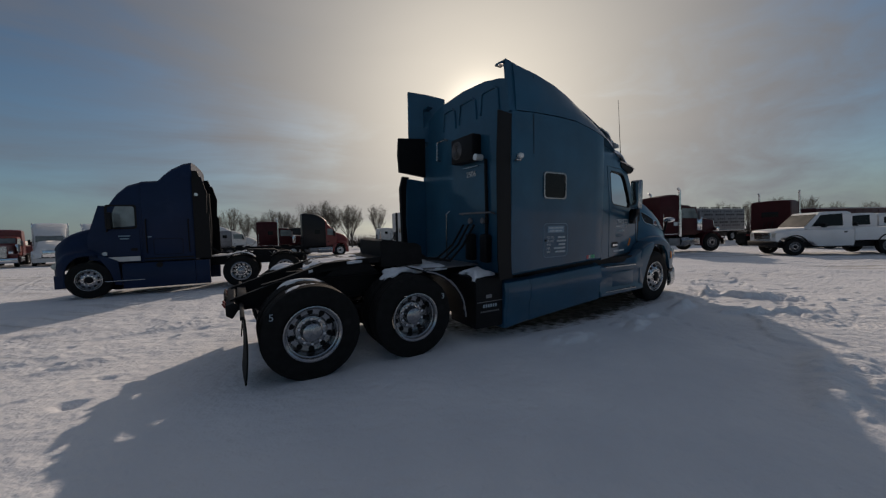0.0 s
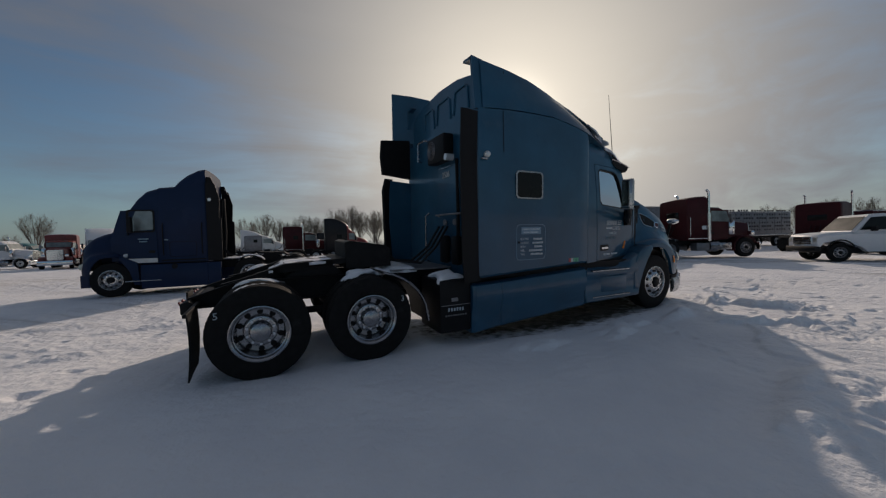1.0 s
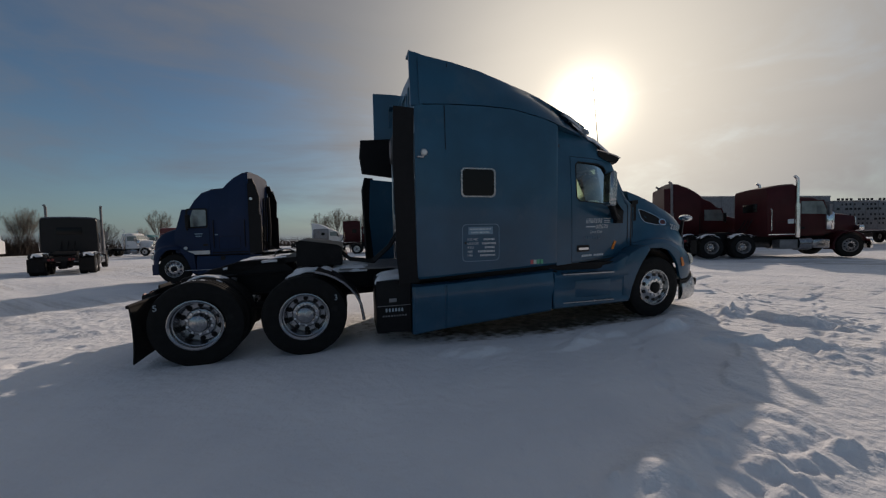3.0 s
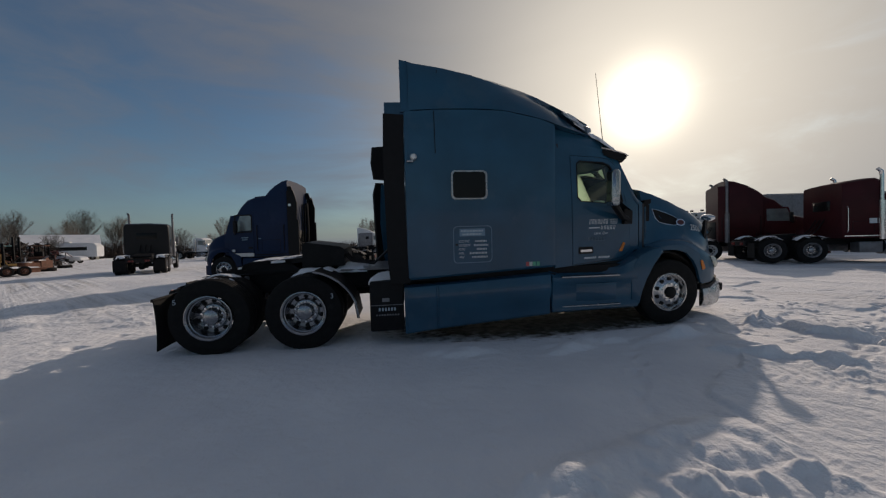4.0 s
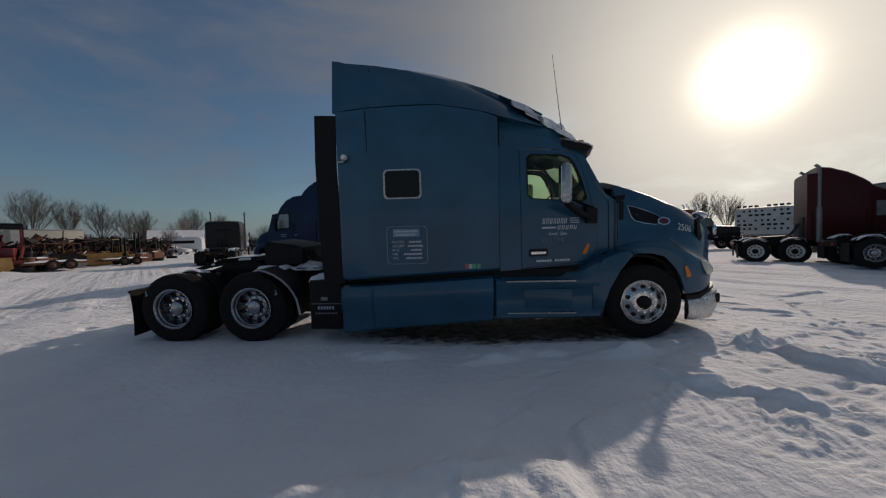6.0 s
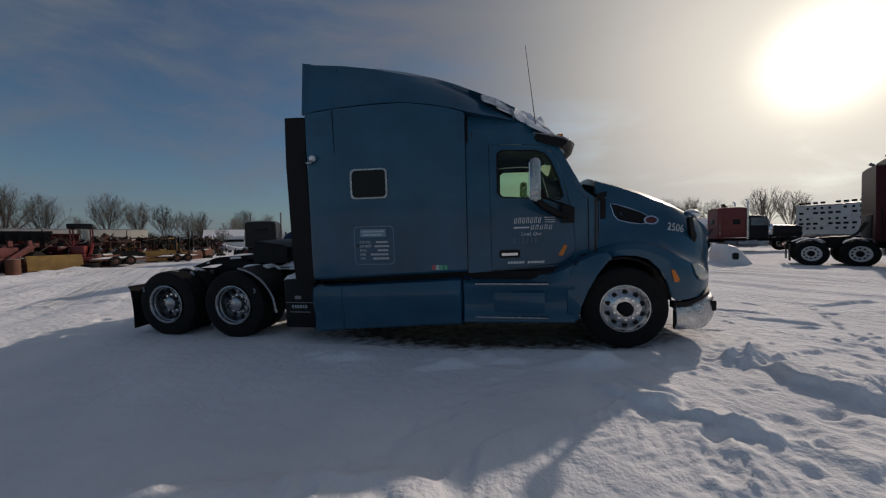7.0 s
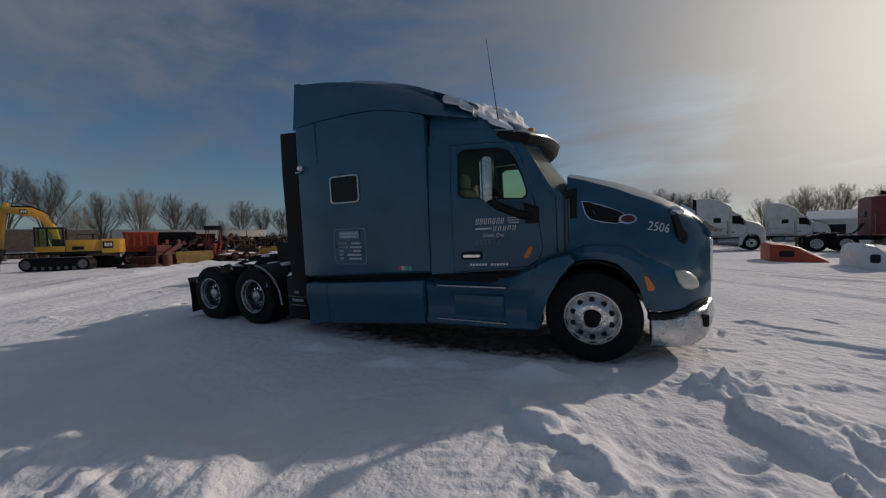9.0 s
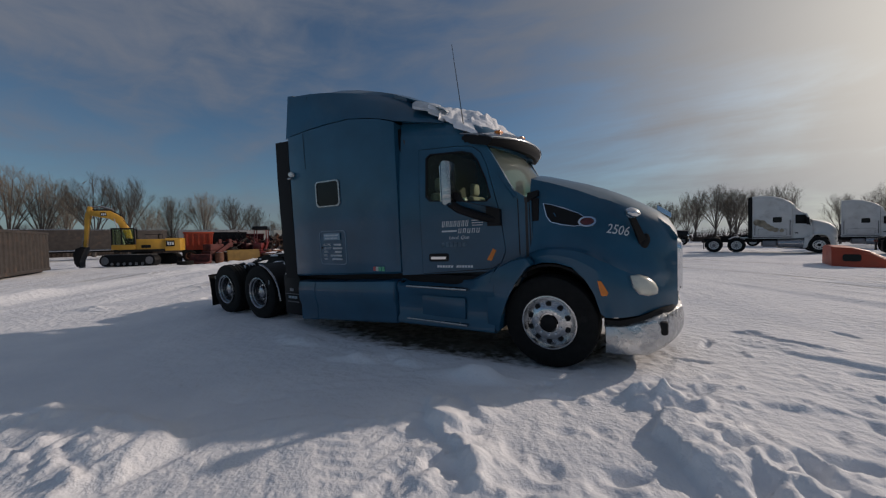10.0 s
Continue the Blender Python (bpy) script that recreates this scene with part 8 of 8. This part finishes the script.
def scrap_heap(label, mat, path, count, seed, tall):
    """Loose beams, plates and hoops lying in a row: one heap of small scrap."""
    rs = random.Random(seed)
    verts, faces = [], []
    for _ in range(count):
        f = rs.random()
        x = path[0][0] + (path[1][0] - path[0][0]) * f + rs.gauss(0, 0.55)
        y = path[0][1] + (path[1][1] - path[0][1]) * f + rs.gauss(0, 0.55)
        low = gz(x, y)
        z = low + tall * rs.random() ** 2.0
        sx, sy, sz = rs.choice(((1.4, 0.07, 0.07), (0.9, 0.10, 0.06), (0.6, 0.45, 0.04), (0.45, 0.35, 0.3), (1.9, 0.05, 0.05), (0.3, 0.3, 0.5)))
        m = Matrix.Translation((x, y, max(z, low + 0.5 * sz))) @ Matrix.Rotation(rs.uniform(0, 6.3), 4, "Z") @ Matrix.Rotation(rs.gauss(0, 0.5), 4, "Y") @ Matrix.Rotation(rs.gauss(0, 0.4), 4, "X")
        n = len(verts)
        verts += [tuple(m @ Vector((a * sx / 2, b * sy / 2, c * sz / 2))) for a in (-1, 1) for b in (-1, 1) for c in (-1, 1)]
        faces += [tuple(n + q for q in quad) for quad in ((0, 1, 3, 2), (4, 6, 7, 5), (0, 4, 5, 1), (2, 3, 7, 6), (0, 2, 6, 4), (1, 5, 7, 3))]
    me = bpy.data.meshes.new("scrap_heap")
    me.from_pydata(verts, [], faces)
    me.materials.append(M[mat])
    tagged(new("scrap_heap", me), label, "scrap metal", kind="stuff")


for k, (label, mat, path, count, tall) in enumerate((
    ("dark rusty beams and plates heaped in the scrap row", "scrap_dark", ((-25.4, 11.4), (-26.2, 14.5)), 170, 1.9),
    ("rust-red scrap steel among the old loaders", "scrap_red", ((-24.8, 11.0), (-26.4, 15.5)), 170, 1.7),
    ("dark machine parts heaped beside the forklifts", "scrap_dark", ((-25.6, 14.5), (-29.0, 23.0)), 280, 2.1),
    ("rusty scrap metal behind the forklifts", "rust", ((-26.5, 15.0), (-31.0, 27.0)), 240, 2.2),
    ("black scrap parts by the far forklifts", "scrap_dark", ((-29.5, 23.0), (-34.0, 31.5)), 260, 2.3),
    ("dark scrap and machine parts towards the far end", "scrap_dark", ((-33.0, 30.0), (-39.0, 41.0)), 240, 2.4),
    ("rust-red scrap towards the far end of the row", "scrap_red", ((-32.0, 27.0), (-40.0, 42.0)), 130, 2.0),
    ("weathered yellow scrap parts in the row", "old_yellow", ((-25.0, 11.5), (-31.0, 27.0)), 50, 1.4),
)):
    scrap_heap(label, mat, path, count, 40 + k, tall)


def motorhome():
    t = thing("motorhome", pose(-57.5, 61.0, gz(-57, 61), 0, 0, 16), "white motorhome with a dark stripe parked in the distance", "motorhome")
    part("body", loft([[(x, y, z) for y, z in ((-1.2, 0.6), (-1.25, 1.0), (-1.25, zt - 0.2), (-1.1, zt), (1.1, zt), (1.25, zt - 0.2), (1.25, 1.0), (1.2, 0.6))] for x, zt in ((0, 2.9), (0.2, 3.05), (5.2, 3.05), (6.4, 2.95), (6.9, 2.5))]), "white", t)
    part("window_band", box(1.2, 5.6, -1.262, -1.25, 1.75, 2.35, 0.02), "dark_glass", t)
    part("cab_window", box(6.0, 6.6, -1.2, -1.19, 1.6, 2.1), "dark_glass", t)
    part("roof_unit", box(2.2, 3.0, -0.4, 0.4, 3.05, 3.3, 0.05), "dirty_white", t)
    for x in (1.4, 5.4):
        for s in (-1, 1):
            wheel(t, x, s * 1.05, 0.4, s, "front", "steel", radius=0.4, width=0.25, hub="steel")


motorhome()


def parked_car(label, paint, origin, heading):
    x, y = origin
    t = thing("car", pose(x, y, gz(x, y), 0, 0, heading), label, "car", "parked cars")
    def sec(a, w, z0, z1, top):
        return [(a, -w + 0.05, z0), (a, -w, z0 + 0.1), (a, -w, z1 - 0.12), (a, -w + top, z1), (a, w - top, z1), (a, w, z1 - 0.12), (a, w, z0 + 0.1), (a, w - 0.05, z0)]
    part("body", loft([sec(a, w, z0, z1, 0.12) for a, w, z0, z1 in ((-0.9, 0.8, 0.4, 0.85), (-0.7, 0.88, 0.3, 0.95), (2.6, 0.9, 0.3, 0.95), (3.4, 0.85, 0.35, 0.8), (3.6, 0.75, 0.42, 0.7))]), paint, t)
    part("roof", loft([sec(a, w, 0.9, z1, 0.12) for a, w, z1 in ((-0.6, 0.74, 1.0), (0.0, 0.74, 1.42), (1.2, 0.74, 1.45), (2.1, 0.76, 0.98))]), paint, t)
    for s in (-1, 1):
        part("pane", panel([(-0.25, 1.0), (1.8, 1.0), (1.2, 1.36), (0.1, 1.36)], [], flush(s, 0.745, 0.0), 0.01), "dark_glass", t)
    for wx in (0.0, 2.7):
        for s in (-1, 1):
            wheel(t, wx, s * 0.78, 0.32, s, "front", "alu", radius=0.32, width=0.24, hub="steel")


parked_car("white car half hidden behind a snow bank", "white", (-41.5, 43.0), 10)
parked_car("dark car parked in the distance", "jet", (-37.0, 55.0), 20)


def shed(label, origin, heading, L, W, eave, ridge, wall, category="shed"):
    x, y = origin
    t = thing("building", pose(x, y, gz(x, y) - 0.1, 0, 0, heading), label, category)
    part("wall", prism([(-W / 2, 0), (W / 2, 0), (W / 2, eave), (0, ridge), (-W / 2, eave)], 0, L, axis="x"), wall, t)
    for s in (-1, 1):
        k = (ridge - eave) / (W / 2)
        part("roof", loft([[(a, s * b, ridge + 0.06 - k * b + c) for b, c in ((0.0, 0.0), (W / 2 + 0.4, 0.0), (W / 2 + 0.4, 0.12), (0.0, 0.12))] for a in (-0.4, L + 0.4)]), "snow", t, "roof slope under snow")
    for k in range(max(1, int(L / 3))):
        w = part("window", box(1.0 + 3 * k, 2.0 + 3 * k, -W / 2 - 0.03, -W / 2 + 0.02, eave * 0.45, eave * 0.8, 0.01), "dark_glass", t)
        part("frame", add_box(box(0.93 + 3 * k, 2.07 + 3 * k, -W / 2 - 0.05, -W / 2 - 0.02, eave * 0.42, eave * 0.45), 0.93 + 3 * k, 2.07 + 3 * k, -W / 2 - 0.05, -W / 2 - 0.02, eave * 0.8, eave * 0.83), "white", w)


shed("far house with a snowy roof behind the yard", (-62.0, 62.0), 40, 9, 7, 2.6, 4.6, "siding", "house")
shed("white shed with a snowy roof among the tractors", (24.0, 38.5), -25, 3.4, 3.2, 2.5, 3.1, "dirty_white")


# ---- bare trees ----
def tree_meshes(seed, height, spread_out):
    """Trunk and rising limbs, and the fine twigs of a rounded crown, as two meshes."""
    rs = random.Random(seed)
    parts = ([], []), ([], [])
    R, zc, zh = spread_out * height * 0.72, 0.58 * height, 0.44 * height

    def limb(which, p, q, r0, r1, sides):
        verts, faces = parts[which]
        d = (q - p).normalized()
        a = d.orthogonal().normalized()
        b = d.cross(a)
        n = len(verts)
        for c, r in ((p, r0), (q, r1)):
            for k in range(sides):
                t = 2 * math.pi * k / sides
                verts.append(c + a * (r * math.cos(t)) + b * (r * math.sin(t)))
        for k in range(sides):
            faces.append((n + k, n + (k + 1) % sides, n + sides + (k + 1) % sides, n + sides + k))

    def spike(p, q, r):
        verts, faces = parts[1]
        d = (q - p).normalized()
        a = d.orthogonal().normalized() * r
        b = d.cross(a)
        n = len(verts)
        verts.extend((p + a, p - a * 0.5 + b * 0.87, p - a * 0.5 - b * 0.87, q))
        faces.extend(((n, n + 1, n + 3), (n + 1, n + 2, n + 3), (n + 2, n, n + 3)))

    def reach(p):
        return (p.x * p.x + p.y * p.y) / (R * R) + ((p.z - zc) / zh) ** 2

    def aim(d, own, side, up):
        v = Vector((rs.gauss(0, 1), rs.gauss(0, 1), rs.gauss(0, 0.6))).normalized()
        return (d * own + v * side + Vector((0, 0, up))).normalized()

    fork = Vector((rs.gauss(0, 0.01), rs.gauss(0, 0.01), 0.2)) * height
    limb(0, Vector((0, 0, -0.2)), fork * 0.5, height * 0.024, height * 0.020, 7)
    limb(0, fork * 0.5, fork, height * 0.020, height * 0.017, 7)
    for k in range(11):
        a = 2 * math.pi * (k + rs.uniform(-0.3, 0.3)) / 11 * 4
        f = radians(5 + 72 * ((k + rs.random()) / 11) ** 0.8)
        tip = Vector((R * math.sin(f) * math.cos(a), R * math.sin(f) * math.sin(a), zc + zh * math.cos(f)))
        mid = fork.lerp(tip, 0.4) + Vector((0, 0, 0.06 * height)) - Vector((tip.x, tip.y, 0)) * 0.12
        bow = lambda t: fork * (1 - t) ** 2 + mid * (2 * t * (1 - t)) + tip * t * t
        r = height * 0.0085
        for i in range(8):
            p, q = bow(i / 8), bow((i + 1) / 8)
            limb(0, p, q, r * (1 - 0.10 * i), r * (1 - 0.10 * (i + 1)), 5)
            d = (q - p).normalized()
            if i < 2:
                continue
            for _ in range(2):
                bp, bd, br = q.copy(), aim(d, 0.75, 0.6, 0.15), r * (0.5 - 0.03 * i)
                size = height * rs.uniform(0.045, 0.07) * (1.25 - 0.07 * i)
                for n in range(4):
                    bd = aim(bd, 1.0, 0.16, 0.10)
                    bq = bp + bd * size
                    if reach(bq) > 1.12:
                        break
                    limb(1, bp, bq, max(br, 0.008), max(br * 0.75, 0.007), 3)
                    br *= 0.75
                    for _ in range(2):
                        tq = bq + aim(bd, 0.6, 0.55, 0.3) * height * rs.uniform(0.04, 0.075)
                        limb(1, bq, tq, 0.007, 0.005, 3)
                        for _ in range(4):
                            spike(bq.lerp(tq, rs.uniform(0.2, 1.0)), tq + aim((tq - bq).normalized(), 0.6, 0.55, 0.35) * height * rs.uniform(0.04, 0.085), 0.0065)
                    bp = bq
    made = []
    top = max(v.z for v in parts[1][0])
    for (verts, faces), name, mat in zip(parts, ("trunk", "crown"), ("bark", "twig")):
        me = bpy.data.meshes.new(name)
        k = height / top
        me.from_pydata([tuple(v * k) for v in verts], [], faces)
        me.materials.append(M[mat])
        made.append(me)
    return made


TREES = [tree_meshes(21 + k, h, s) for k, (h, s) in enumerate(((9.0, 0.5), (10.0, 0.42), (8.5, 0.58), (11.0, 0.46)))]
BASE_HEIGHT = (9.0, 10.0, 8.5, 11.0)


def tree(x, y, height, k, label="bare leafless tree beyond the yard"):
    s = height / BASE_HEIGHT[k % 4]
    t = thing("tree", pose(x, y, gz(x, y) - 0.1, 0, 0, (37 * x + 91 * y) % 360) @ Matrix.Scale(s, 4), label, "tree", "bare trees")
    part("trunk", TREES[k % 4][0], None, t)
    part("crown", TREES[k % 4][1], None, t)


EAST = [(-2, 80, 9.3), (3, 80, 9), (-6, 84, 8.6), (0.5, 83, 9.8), (5.5, 84, 11), (8, 82, 10.6), (10, 85, 10.4), (13.5, 82, 13), (16.5, 80, 13.6), (19, 81, 12.4), (21.5, 78, 12), (11, 64, 9.4), (16, 55, 9.3), (20, 53, 9.3), (64, 19, 6.9), (70, 18, 7), (66, 13, 7.2), (69, 11, 7), (72, 9, 6), (73, 6, 5.6), (28, 49, 8.4), (30, 48, 8.3), (33, 47, 7.8), (36, 43, 8.8), (38, 42, 8), (24, 50, 7), (27, 51, 7.4)]
WEST = [(-67, 4, 12), (-68, 7, 11.4), (-72, 10, 9.6), (-63, 11, 11.6), (-62, 14.5, 11.4), (-77, 26, 10.8), (-73, 30, 11.6), (-73, 36, 11.4), (-75, 42, 10), (-70, 48, 10.8), (-68, 52, 9.6), (-67, 57, 9.6), (-65, 63, 8.6), (-66, 78, 10), (-57, 76, 8.4), (-60, 68, 7.4), (-70, -1, 12), (-71, 20, 8)]
for k, (x, y, h) in enumerate(EAST + [(a, b, c * 1.13) for a, b, c in WEST]):
    tree(x, y, h * (0.84 if x > 0 else 1.0), k)
for k in range(16):  # smaller trees that fill the wood's edge
    a = radians(-82 + 57 * k / 15 + 2.1 * math.sin(5 * k))
    r = 92 + 9 * math.sin(3.3 * k)
    tree(r * math.sin(a) + 3, r * math.cos(a) - 5, 6.5 + 1.8 * math.sin(2.2 * k), k + 1)


def brush_line(name, points, height, count, seed, label):
    """A belt of scrub: many thin upright stems."""
    rs = random.Random(seed)
    verts, faces = [], []
    for _ in range(count):
        f = rs.random() * (len(points) - 1)
        i = int(f)
        p = Vector(points[i]).lerp(Vector(points[min(i + 1, len(points) - 1)]), f - i)
        x, y = p.x + rs.gauss(0, 2.0), p.y + rs.gauss(0, 2.0)
        h = height * rs.uniform(0.35, 1.0)
        z = -0.25
        lean_x, lean_y, w = rs.gauss(0, 0.25) * h, rs.gauss(0, 0.25) * h, 0.03 + 0.03 * rs.random()
        n = len(verts)
        verts += [(x - w, y - w, z), (x + w, y - w, z), (x, y + w, z), (x + lean_x, y + lean_y, z + h)]
        faces += [(n, n + 1, n + 3), (n + 1, n + 2, n + 3), (n + 2, n, n + 3)]
    me = bpy.data.meshes.new(name)
    me.from_pydata(verts, [], faces)
    me.materials.append(M["brush"])
    tagged(new(name, me), label, "brush", kind="stuff")


brush_line("scrub", [(-74, -4), (-76, 12), (-80, 28), (-76, 44), (-70, 60), (-62, 74), (-50, 86)], 4.4, 17000, 5, "dense brown scrub along the wood's edge")
brush_line("scrub", [(-30, 96), (-8, 92), (14, 76), (28, 60), (44, 48), (60, 30), (78, 14), (84, -6)], 2.8, 9000, 6, "thin brown scrub along the far fence line")
